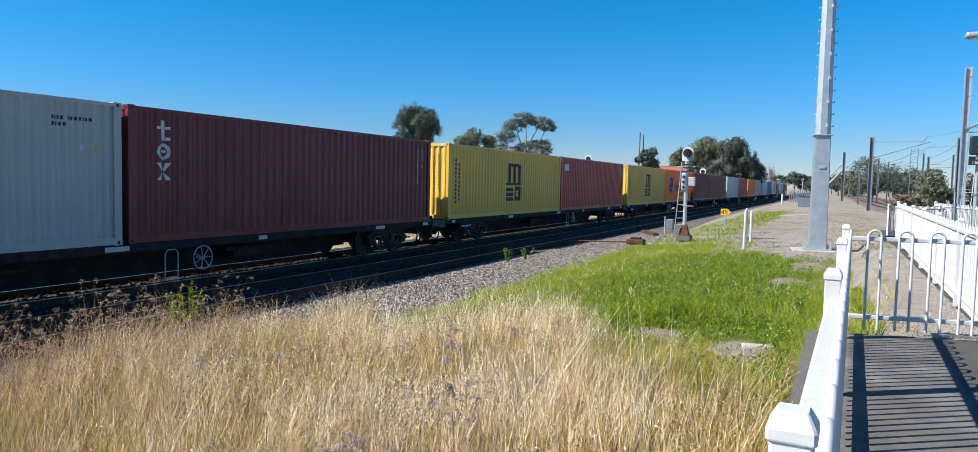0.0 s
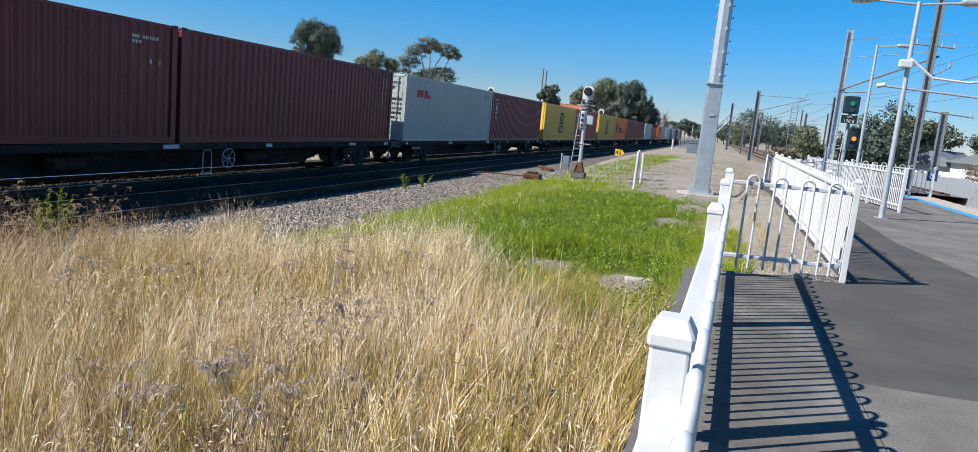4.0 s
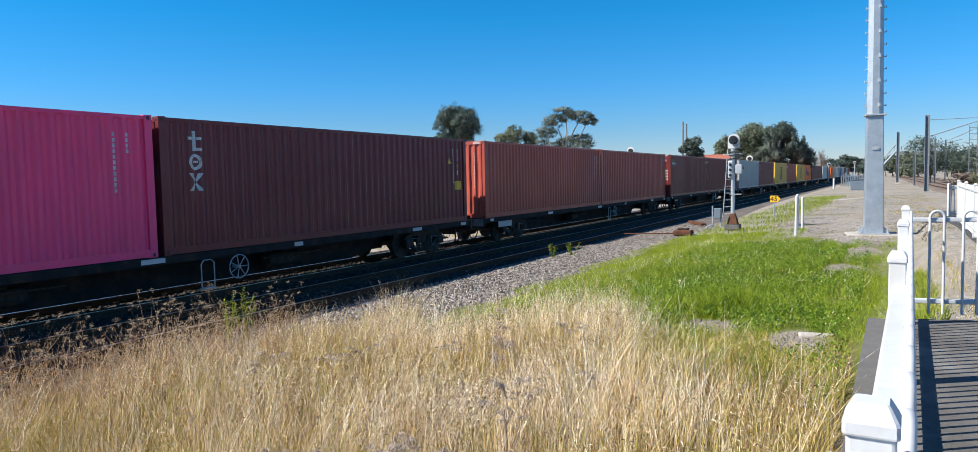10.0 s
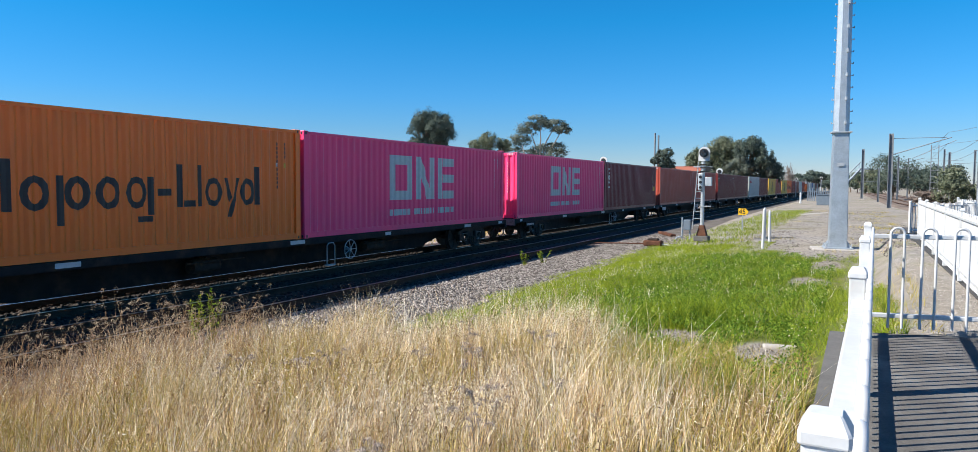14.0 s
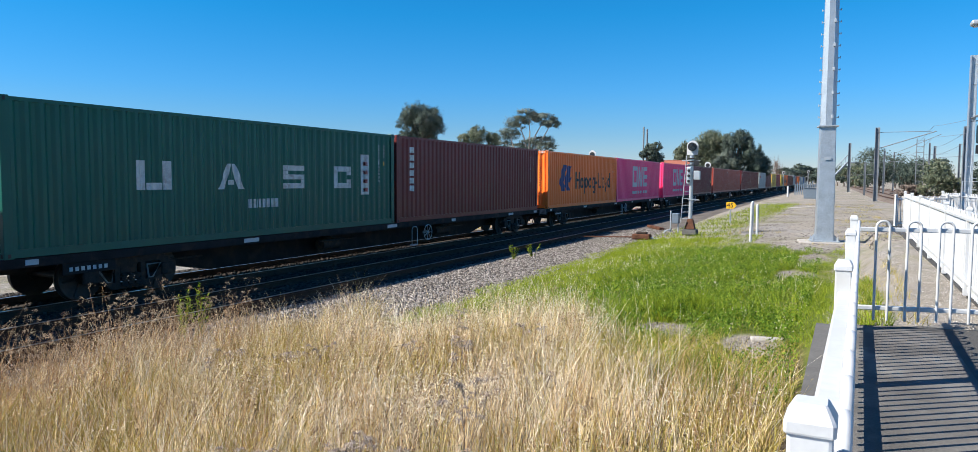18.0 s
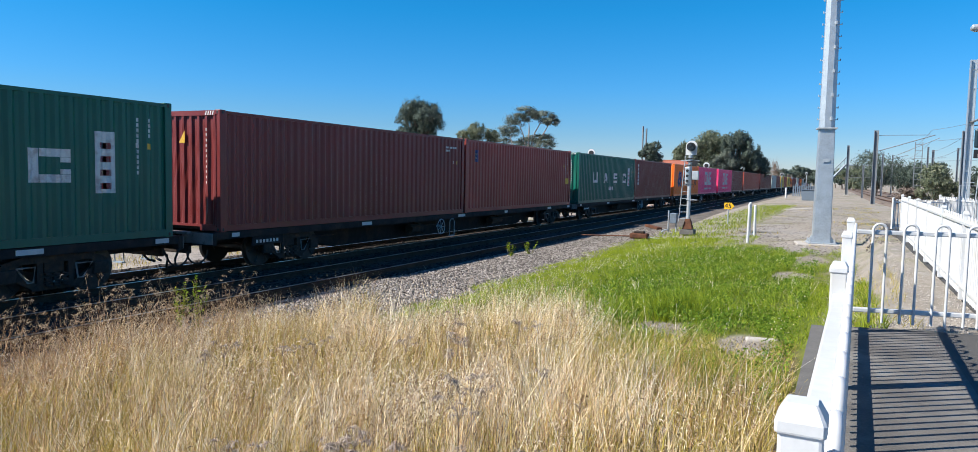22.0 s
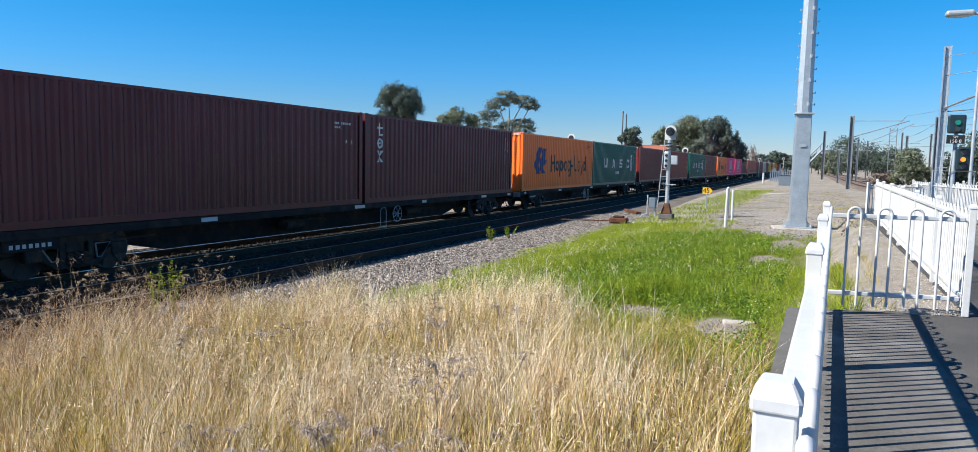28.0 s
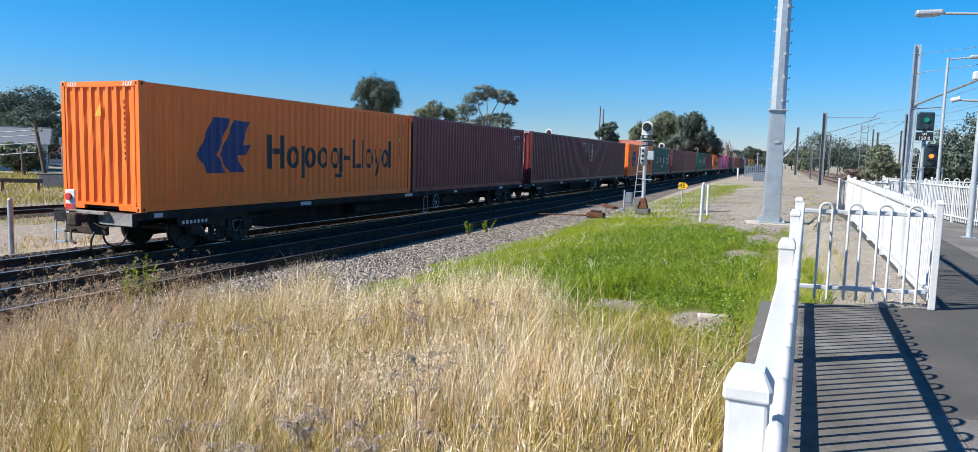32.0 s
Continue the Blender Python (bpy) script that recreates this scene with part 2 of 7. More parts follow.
M["dry"] = island_mat("dry_grass", [(0.0, (0.10, 0.055, 0.02)), (0.16, (0.26, 0.155, 0.055)), (0.36, (0.68, 0.48, 0.215)), (0.60, (0.96, 0.78, 0.47)), (0.95, (0.98, 0.92, 0.74)), (1.0, (0.36, 0.34, 0.07))], 0.5, 0.16, clump=0.60)
M["pale_dry"] = island_mat("pale_dry_grass", [(0.0, (0.34, 0.24, 0.14)), (0.28, (0.88, 0.73, 0.50)), (1.0, (0.98, 0.94, 0.82))], 0.5, 0.16, clump=0.55)
M["grey_dry"] = island_mat("grey_dead_grass", [(0.0, (0.14, 0.10, 0.07)), (0.45, (0.48, 0.385, 0.285)), (1.0, (0.86, 0.75, 0.60))], 0.6, 0.12, clump=0.55)
M["brown_stalk"] = island_mat("brown_stalk", [(0.0, (0.12, 0.06, 0.03)), (0.5, (0.42, 0.25, 0.12)), (1.0, (0.80, 0.60, 0.36))], 0.6, 0.12, clump=0.50)
M["dead_leaf"] = island_mat("dead_leaf", [(0.0, (0.05, 0.032, 0.018)), (0.6, (0.17, 0.105, 0.055)), (1.0, (0.34, 0.23, 0.12))], 0.7, 0.1)
M["dry_green"] = island_mat("yellow_green_grass", [(0.0, (0.10, 0.10, 0.012)), (0.4, (0.32, 0.265, 0.045)), (0.8, (0.58, 0.45, 0.13)), (1.0, (0.80, 0.63, 0.30))], 0.5, 0.2, clump=0.50)
M["lush"] = island_mat("green_grass", [(0.0, (0.035, 0.062, 0.004)), (0.3, (0.115, 0.18, 0.008)), (0.7, (0.275, 0.345, 0.016)), (0.95, (0.40, 0.46, 0.04)), (1.0, (0.52, 0.45, 0.18))], 0.5, 0.22, clump=0.50)
M["clover"] = island_mat("clover_leaf", [(0.0, (0.025, 0.065, 0.006)), (0.5, (0.11, 0.205, 0.014)), (1.0, (0.30, 0.40, 0.05))], 0.74, 0.25, clump=0.50)
M["lime"] = island_mat("lime_grass", [(0.0, (0.09, 0.14, 0.004)), (0.4, (0.235, 0.315, 0.008)), (0.85, (0.37, 0.43, 0.016)), (1.0, (0.55, 0.48, 0.12))], 0.5, 0.22, clump=0.40)
M["seed"] = island_mat("seed_head", [(0.0, (0.24, 0.165, 0.10)), (1.0, (0.56, 0.44, 0.30))], 0.8, 0.2)
M["umbel"] = island_mat("dead_flower_head", [(0.0, (0.085, 0.065, 0.052)), (0.5, (0.25, 0.198, 0.16)), (1.0, (0.50, 0.42, 0.345))], 0.8, 0.1)
# stones between the rails: oily, and darkened further for the train's shade
M["stone_dark"] = island_mat("oily_shaded_stone", [(0.0, (0.018, 0.015, 0.013)), (0.6, (0.042, 0.036, 0.031)), (1.0, (0.10, 0.086, 0.074))], 0.9)
M["pale_stone"] = island_mat("pale_stone", [(0.0, (0.20, 0.18, 0.155)), (0.5, (0.34, 0.31, 0.27)), (1.0, (0.50, 0.46, 0.41))], 0.9)
M["stone"] = island_mat("ballast_stone", [(0.0, (0.05, 0.042, 0.037)), (0.45, (0.16, 0.14, 0.123)), (1.0, (0.37, 0.335, 0.30))], 0.9)


def ballast_mat():
    m, nt, p = base_mat("ballast_bed", 0.95)
    v = nt.nodes.new("ShaderNodeTexVoronoi")
    v.inputs["Scale"].default_value = 16
    tc = nt.nodes.new("ShaderNodeTexCoord")
    nt.links.new(tc.outputs["Object"], v.inputs["Vector"])
    sep = nt.nodes.new("ShaderNodeSeparateColor")
    nt.links.new(v.outputs["Color"], sep.inputs[0])
    # bed colours darkened for the train's shade over the tracks; the siding shares them
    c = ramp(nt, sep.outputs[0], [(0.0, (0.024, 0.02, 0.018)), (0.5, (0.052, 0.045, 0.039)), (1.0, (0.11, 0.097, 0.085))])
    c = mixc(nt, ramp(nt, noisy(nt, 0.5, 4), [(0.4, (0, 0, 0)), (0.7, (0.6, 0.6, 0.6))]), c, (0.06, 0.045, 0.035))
    nt.links.new(c, p.inputs["Base Color"])
    nt.links.new(bump(nt, v.outputs["Distance"], 0.9, 0.05), p.inputs["Normal"])
    return m


BARE = ((-0.93, 8.95, 0.38, 0.68), (-2.1, 9.62, 0.36, 0.52), (-0.8, 16.1, 0.42, 0.9), (-0.55, 19.7, 0.45, 1.3), (-0.7, 24.0, 1.25, 3.2), (-4.2, 24.6, 0.4, 0.3))


def ground_mat():
    """Dry soil and thatch, bare gravelly dirt beyond the lawn, green tint where the lawn grows."""
    m, nt, p = base_mat("soil_ground", 0.95)
    soil = ramp(nt, noisy(nt, 1.3, 6), [(0.3, (0.20, 0.165, 0.125)), (0.5, (0.33, 0.285, 0.225)), (0.7, (0.50, 0.455, 0.39))])
    grit = ramp(nt, noisy(nt, 26, 4, rough=0.8), [(0.35, (0.16, 0.14, 0.12)), (0.55, (0.33, 0.295, 0.25)), (0.75, (0.52, 0.48, 0.42))])
    c = mixc(nt, 0.5, soil, grit)
    gravelly = ramp(nt, noisy(nt, 0.6, 6, (1, 0.5, 1), 0.7), [(0.42, (0, 0, 0)), (0.56, (0.85, 0.85, 0.85))])
    c = mixc(nt, gravelly, c, ramp(nt, noisy(nt, 9, 4, rough=0.8), [(0.35, (0.12, 0.11, 0.10)), (0.5, (0.25, 0.23, 0.21)), (0.65, (0.44, 0.41, 0.37))]))
    wet = ramp(nt, noisy(nt, 0.22, 6, (1, 0.45, 1), 0.75), [(0.44, (0, 0, 0)), (0.58, (0.8, 0.8, 0.8))])
    c = mixc(nt, wet, c, ramp(nt, noisy(nt, 6, 5, rough=0.8), [(0.35, (0.13, 0.112, 0.09)), (0.5, (0.26, 0.225, 0.18)), (0.66, (0.45, 0.405, 0.34))]))
    weeds = ramp(nt, noisy(nt, 0.35, 5, rough=0.7), [(0.52, (0, 0, 0)), (0.62, (0.6, 0.6, 0.6))])
    c = mixc(nt, weeds, c, (0.15, 0.15, 0.06))
    # moss and matted blades where the lawn grows
    tc = nt.nodes.new("ShaderNodeTexCoord")
    xyz = nt.nodes.new("ShaderNodeSeparateXYZ")
    nt.links.new(tc.outputs["Object"], xyz.inputs[0])
    lim = []
    for axis, a, b in (("X", -6.7, -6.1), ("X", 0.2, -0.2), ("Y", 5.5, 7.0), ("Y", 26.0, 21.0)):
        r = nt.nodes.new("ShaderNodeMapRange")
        r.inputs[1].default_value, r.inputs[2].default_value = a, b
        nt.links.new(xyz.outputs[axis], r.inputs[0])
        lim.append(r.outputs[0])
    mask = lim[0]
    for other in lim[1:]:
        mu = nt.nodes.new("ShaderNodeMath")
        mu.operation = "MULTIPLY"
        nt.links.new(mask, mu.inputs[0])
        nt.links.new(other, mu.inputs[1])
        mask = mu.outputs[0]
    moss = ramp(nt, noisy(nt, 1.1, 5), [(0.3, (0.075, 0.105, 0.016)), (0.55, (0.13, 0.15, 0.03)), (0.72, (0.22, 0.19, 0.10))])
    dirt = c
    c = mixc(nt, mask, c, moss)
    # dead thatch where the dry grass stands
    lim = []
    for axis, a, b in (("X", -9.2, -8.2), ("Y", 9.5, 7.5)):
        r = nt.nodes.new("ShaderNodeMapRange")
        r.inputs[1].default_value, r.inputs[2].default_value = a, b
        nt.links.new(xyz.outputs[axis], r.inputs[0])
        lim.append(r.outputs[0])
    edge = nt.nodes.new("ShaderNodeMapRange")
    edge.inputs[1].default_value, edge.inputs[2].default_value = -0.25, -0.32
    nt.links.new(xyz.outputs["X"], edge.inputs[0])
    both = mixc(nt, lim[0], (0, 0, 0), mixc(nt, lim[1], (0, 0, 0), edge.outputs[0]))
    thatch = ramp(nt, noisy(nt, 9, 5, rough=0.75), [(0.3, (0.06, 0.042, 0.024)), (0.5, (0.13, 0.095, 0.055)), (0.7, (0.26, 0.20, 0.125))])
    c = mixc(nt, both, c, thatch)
    # bare gravelly patches in the lawn and before the mast
    for cx, cy, rx, ry in BARE:
        mp = nt.nodes.new("ShaderNodeMapping")
        mp.vector_type = "TEXTURE"
        mp.inputs["Location"].default_value = (cx, cy, 0)
        mp.inputs["Scale"].default_value = (rx * 1.15, ry * 1.15, 100)
        nt.links.new(tc.outputs["Object"], mp.inputs[0])
        ln = nt.nodes.new("ShaderNodeVectorMath")
        ln.operation = "LENGTH"
        nt.links.new(mp.outputs[0], ln.inputs[0])
        r = nt.nodes.new("ShaderNodeMapRange")
        r.inputs[1].default_value, r.inputs[2].default_value = 1.0, 0.7
        nt.links.new(ln.outputs["Value"], r.inputs[0])
        c = mixc(nt, r.outputs[0], c, dirt)
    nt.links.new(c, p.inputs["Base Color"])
    nt.links.new(bump(nt, noisy(nt, 14, 5, rough=0.75), 0.7, 0.06), p.inputs["Normal"])
    return m


def asphalt_mat():
    m, nt, p = base_mat("asphalt_path", 0.9)
    fine = noisy(nt, 130, 3, rough=0.8)
    c = ramp(nt, fine, [(0.3, (0.040, 0.039, 0.038)), (0.55, (0.078, 0.076, 0.073)), (0.75, (0.17, 0.163, 0.155))])
    patch = ramp(nt, noisy(nt, 0.9, 6, rough=0.7), [(0.42, (0, 0, 0)), (0.62, (0.7, 0.7, 0.7))])
    c = mixc(nt, patch, c, (0.105, 0.10, 0.093))
    grit = ramp(nt, noisy(nt, 30, 5, rough=0.8), [(0.66, (0, 0, 0)), (0.74, (0.6, 0.6, 0.6))])
    c = mixc(nt, grit, c, (0.26, 0.25, 0.235))
    nt.links.new(c, p.inputs["Base Color"])
    nt.links.new(bump(nt, fine, 0.5, 0.006), p.inputs["Normal"])
    return m


M["rail_bed"] = simple("brown_ballast", (0.17, 0.135, 0.11), 0.95, var=0.3, scale=1.5, fine=18, bmp=0.8)
# shoulder keeps a lighter, sunlit tone next to the shade-dark bed
M["shoulder"] = simple("ballast_shoulder", (0.13, 0.115, 0.10), 0.95, var=0.35, scale=1.5, fine=20, bmp=0.9, dirt=(0.08, 0.065, 0.05))
M["ballast"], M["ground"], M["asphalt"] = ballast_mat(), ground_mat(), asphalt_mat()
M["asphalt_old"] = simple("old_asphalt", (0.145, 0.138, 0.13), 0.95, var=0.32, scale=1.6, fine=48, bmp=0.6, dirt=(0.19, 0.18, 0.163))
M["path_worn"] = simple("worn_path_asphalt", (0.125, 0.117, 0.107), 0.95, var=0.3, scale=2.2, fine=55, bmp=0.5, dirt=(0.20, 0.19, 0.172))
M["paving"] = simple("platform_paving", (0.40, 0.35, 0.30), 0.9, var=0.12, scale=2, fine=40)


# ---- mesh helpers ----
def mesh_of(name, bm, material):
    me = bpy.data.meshes.new(name)
    bm.normal_update()
    bm.to_mesh(me)
    bm.free()
    if material:
        me.materials.append(material)
    return me


def part(name, bm, material, parent, label=""):
    """One bmesh, or a mesh already made, as one mesh object under a thing or a part."""
    ob = new(name, bm if isinstance(bm, bpy.types.Mesh) else mesh_of(name, bm, material))
    ob.parent = parent
    return tagged(ob, label)


def thing(name, label, category, group="", kind="", at=None):
    ob = tagged(new(name), label, category, group, kind)
    if at is not None:
        ob.matrix_basis = at
    return ob


def box(bm, x0, x1, y0, y1, z0, z1, bevel=0.0):
    vs = [bm.verts.new(v) for v in ((x0, y0, z0), (x1, y0, z0), (x1, y1, z0), (x0, y1, z0), (x0, y0, z1), (x1, y0, z1), (x1, y1, z1), (x0, y1, z1))]
    fs = [bm.faces.new([vs[i] for i in q]) for q in ((3, 2, 1, 0), (4, 5, 6, 7), (0, 1, 5, 4), (1, 2, 6, 5), (2, 3, 7, 6), (3, 0, 4, 7))]
    if bevel:
        es = {e for f in fs for e in f.edges}
        bmesh.ops.bevel(bm, geom=list(es), offset=bevel, segments=2, affect="EDGES", profile=0.5)
    return bm


def boxed(*a, bevel=0.0):
    return box(bmesh.new(), *a, bevel=bevel)


def tube(bm, pts, r, sides=8, r_end=None, cap=True):
    """A round bar along a line of points, tapering to r_end."""
    pts = [Vector(p) for p in pts]
    rings = []
    for i, p in enumerate(pts):
        d = (pts[min(i + 1, len(pts) - 1)] - pts[max(i - 1, 0)]).normalized()
        q = d.to_track_quat("Z", "Y")
        rr = r if r_end is None else r + (r_end - r) * i / (len(pts) - 1)
        rings.append([bm.verts.new(p + q @ Vector((rr * math.cos(2 * math.pi * k / sides), rr * math.sin(2 * math.pi * k / sides), 0))) for k in range(sides)])
    for a, b in zip(rings, rings[1:]):
        for k in range(sides):
            f = bm.faces.new((a[k], a[(k + 1) % sides], b[(k + 1) % sides], b[k]))
            f.smooth = sides > 6
    if cap:
        for end in (bm.faces.new(rings[0][::-1]), bm.faces.new(rings[-1])):
            for e in end.edges:
                e.smooth = False
    return bm


def tubed(pts, r, sides=8, r_end=None):
    return tube(bmesh.new(), pts, r, sides, r_end)


def extrude(bm, outline, y0, y1):
    """A closed outline in x, z drawn out along y."""
    a = [bm.verts.new((x, y0, z)) for x, z in outline]
    b = [bm.verts.new((x, y1, z)) for x, z in outline]
    k = len(outline)
    for i in range(k):
        bm.faces.new((a[i], a[(i + 1) % k], b[(i + 1) % k], b[i]))
    bm.faces.new(a[::-1])
    bm.faces.new(b)
    bmesh.ops.recalc_face_normals(bm, faces=bm.faces)
    return bm


def quick_mesh(name, verts, faces, material, smooth=False):
    """A mesh from arrays of places and of quads or triangles."""
    me = bpy.data.meshes.new(name)
    k = faces.shape[1]
    me.vertices.add(len(verts))
    me.vertices.foreach_set("co", np.ascontiguousarray(verts, dtype=np.float32).ravel())
    me.loops.add(faces.size)
    me.loops.foreach_set("vertex_index", np.ascontiguousarray(faces, dtype=np.int32).ravel())
    me.polygons.add(len(faces))
    me.polygons.foreach_set("loop_start", np.arange(0, faces.size, k, dtype=np.int32))
    me.update(calc_edges=True)
    if smooth:
        me.polygons.foreach_set("use_smooth", np.ones(len(faces), dtype=bool))
    me.materials.append(material)
    return me


# ---- the ground ----
PROFILE_X = [-900, -120, -60, -34, -29, -25.5, -17.5, -16.3, -10.0, -9.4, -8.3, -7.2, -6.4, -5.5, -3.0, -0.6, 5.0, 8.3, 9.0, 16.0, 60, 900]
PROFILE_Z = [0.5, -0.6, -0.9, -1.15, -1.15, -1.2, -1.2, -1.14, -1.14, -1.14, -1.06, -0.94, -0.82, -0.70, -0.55, -0.46, -0.50, -0.62, -1.1, -1.1, -1.0, 2.0]
RAIL_Z = -0.94


def ground_z(x, y):
    z = np.interp(x, PROFILE_X, PROFILE_Z)
    lump = 0.022 * np.sin(x * 1.3 + y * 0.7) * np.sin(y * 0.9 - x * 0.4)
    lump = lump * np.clip((x + 8.5) / 2, 0, 1)
    # the dirt yard levels out towards the far tracks
    far = np.clip((y - 32) / 50, 0, 1) * np.clip((x + 9) / 3, 0, 1)
    z = z * (1 - far) + far * -0.62
    rise = np.clip((x + 0.55) / 1.0, 0, 1) * np.clip((3.2 - x) / 1.0, 0, 1) * np.clip((y - 7.6) / 0.7, 0, 1) * np.clip(1 - (y - 9.0) / (14 - 9 * np.clip((0.9 - x) / 0.6, 0, 1)) + np.clip((x - 0.7) / 0.3, 0, 1) * 1.0, 0, 1)
    z = z * (1 - rise) + rise * -0.03
    return z + lump * np.clip(1 - (y - 30) / 20, 0, 1) * (1 - rise)


def build_ground():
    xs = np.concatenate([np.linspace(-900, -60, 12), np.linspace(-50, -18, 14), np.arange(-17.5, 9.6, 0.3), np.linspace(11, 60, 12), np.linspace(100, 900, 8)])
    ys = np.concatenate([np.linspace(-300, -8, 10), np.arange(-5, 34, 0.4), np.linspace(36, 120, 30), np.linspace(140, 2600, 16)])
    X, Y = np.meshgrid(xs, ys)
    Z = ground_z(X, Y)
    v = np.stack([X, Y, Z], -1).reshape(-1, 3)
    w = len(xs)
    i = (np.arange(len(ys) - 1)[:, None] * w + np.arange(w - 1)[None]).ravel()
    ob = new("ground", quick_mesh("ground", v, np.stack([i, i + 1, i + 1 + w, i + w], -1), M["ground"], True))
    tagged(ob, "dry soil ground with bare gravelly dirt yard", "ground", kind="structure")


build_ground()


# ---- railway tracks ----
def rail_outline(cx, top):
    half = [(0.035, 0.0), (0.035, -0.03), (0.012, -0.045), (0.010, -0.125), (0.07, -0.14), (0.07, -0.155)]
    return [(cx + x, top + z - 0.002) for x, z in half] + [(cx - x, top + z - 0.002) for x, z in half[::-1]]


def railway(name, cx, y0, y1, label, top=RAIL_Z, sleepers=True, near_end=62):
    tr = thing(name, label, "railway track", kind="structure")
    for s in (-1, 1):
        rail = part("rail", extrude(bmesh.new(), rail_outline(cx + s * 0.7525, top), y0, y1), M["rail_side"], tr)
        part("running_surface", boxed(cx + s * 0.7525 - 0.03, cx + s * 0.7525 + 0.03, y0, y1, top - 0.003, top + 0.003), M["rail_top"], rail, "polished steel rail head")
    if sleepers:
        me = mesh_of("sleeper", boxed(-1.28, 1.28, -0.12, 0.12, -0.12, 0.0, bevel=0.012), M["sleeper"])
        clip = bmesh.new()
        for s in (-1, 1):
            for e in (-0.12, 0.12):
                box(clip, s * 0.7525 + e - 0.03, s * 0.7525 + e + 0.03, -0.06, 0.06, 0.0, 0.05)
        clip_me = mesh_of("rail_clip", clip, M["rail_side"])
        y = y0 + 0.3
        far_v, far_f = [], []
        k = 0
        while y < min(y1, 170):
            if y < near_end:
                o = part("sleeper", me, None, tr)
                o.location = (cx, y, top - 0.157)
                if y < 34:
                    c = part("rail_clip", clip_me, None, o)
            else:
                b = len(far_v)
                far_v += [(cx - 1.28, y - 0.12, top - 0.157), (cx + 1.28, y - 0.12, top - 0.157), (cx + 1.28, y + 0.12, top - 0.157), (cx - 1.28, y + 0.12, top - 0.157)]
                far_f.append((b, b + 1, b + 2, b + 3))
            y += 0.61
            k += 1
        if far_v:
            o = part("far_sleepers", quick_mesh("far_sleepers", np.array(far_v), np.array(far_f), M["sleeper"]), None, tr)
            tagged(o, kind="stuff")
    return tr


# shade-dark bed ends about where the train's shadow does; the lighter shoulder follows
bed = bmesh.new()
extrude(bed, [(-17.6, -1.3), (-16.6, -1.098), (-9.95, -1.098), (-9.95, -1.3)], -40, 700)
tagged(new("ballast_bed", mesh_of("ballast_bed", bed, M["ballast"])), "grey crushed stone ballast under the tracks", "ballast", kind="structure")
sh = extrude(bmesh.new(), [(-9.947, -1.3), (-9.947, -1.098), (-7.0, -0.885), (-6.5, -0.86), (-6.2, -1.1)], -40, 700)
tagged(new("ballast_shoulder", mesh_of("ballast_shoulder", sh, M["shoulder"])), "grey crushed stone shoulder beside the near track", "ballast", kind="structure")
TRAIN_X = -14.31
railway("track_main", TRAIN_X, 2, 700, "rusty rails on dark timber sleepers under the train")
railway("track_near", -11.25, 2, 700, "second track of rusty rails beside the train")
railway("track_far", -27.3, -20, 300, "far siding track on weedy ballast", top=-1.0, near_end=20)
far_bed = extrude(bmesh.new(), [(-29.6, -1.3), (-28.9, -1.14), (-25.7, -1.14), (-25.0, -1.3)], -60, 300)
tagged(new("siding_ballast", mesh_of("siding_ballast", far_bed, M["ballast"])), "ballast of the far siding", "ballast", kind="structure")

# ---- the train ----
L, GAP, COUPLING = 12.192, 0.15, 1.35
PITCH = 2 * L + GAP + COUPLING
DECK = 0.042                      # underside of the containers
W2, H = 1.219, 2.896


def corrugation(u, period, depth):
    """How far the sheet lies behind its outer face, u metres along it."""
    t = (u % period) / period
    if t < 0.27:
        return 0.0
    if t < 0.5:
        return depth * (t - 0.27) / 0.23
    if t < 0.77:
        return depth
    return depth * (1 - (t - 0.77) / 0.23)


SIDE_P, SIDE_D = 0.278, 0.042
END_P, END_D = 0.262, 0.046


def sheet(length, period, depth, z0, z1, place, rows=1, dent=0.0):
    """A corrugated sheet; place(u, z, back) gives the vertex; dent: how deep knocks may go."""
    knock = random.Random(5)
    bm = bmesh.new()
    us = [0.0]
    k = 0
    while True:
        row = [k * period + f * period for f in (0.27, 0.5, 0.77, 1.0)]
        row = [u for u in row if u < length - 1e-4]
        us += row
        if len(row) < 4:
            break
        k += 1
    us.append(length)
    lo = None
    for r in range(rows + 1):
        z = z0 + (z1 - z0) * r / rows
        inner = dent * (0 < r < rows)
        hi = []
        for u in us:
            hit_ = inner * max(0.0, knock.uniform(-1.2, 1.0))
            hi.append(bm.verts.new(place(u + inner * knock.uniform(-0.35, 0.35), z, corrugation(u, period, depth) + hit_)))
        if lo:
            for i in range(len(us) - 1):
                bm.faces.new((lo[i], lo[i + 1], hi[i + 1], hi[i]))
        lo = hi
    return bm


MESHES = {}


def shared(key, make, material):
    if key not in MESHES:
        MESHES[key] = mesh_of(key[0], make(), material)
    return MESHES[key]


POST = 0.17


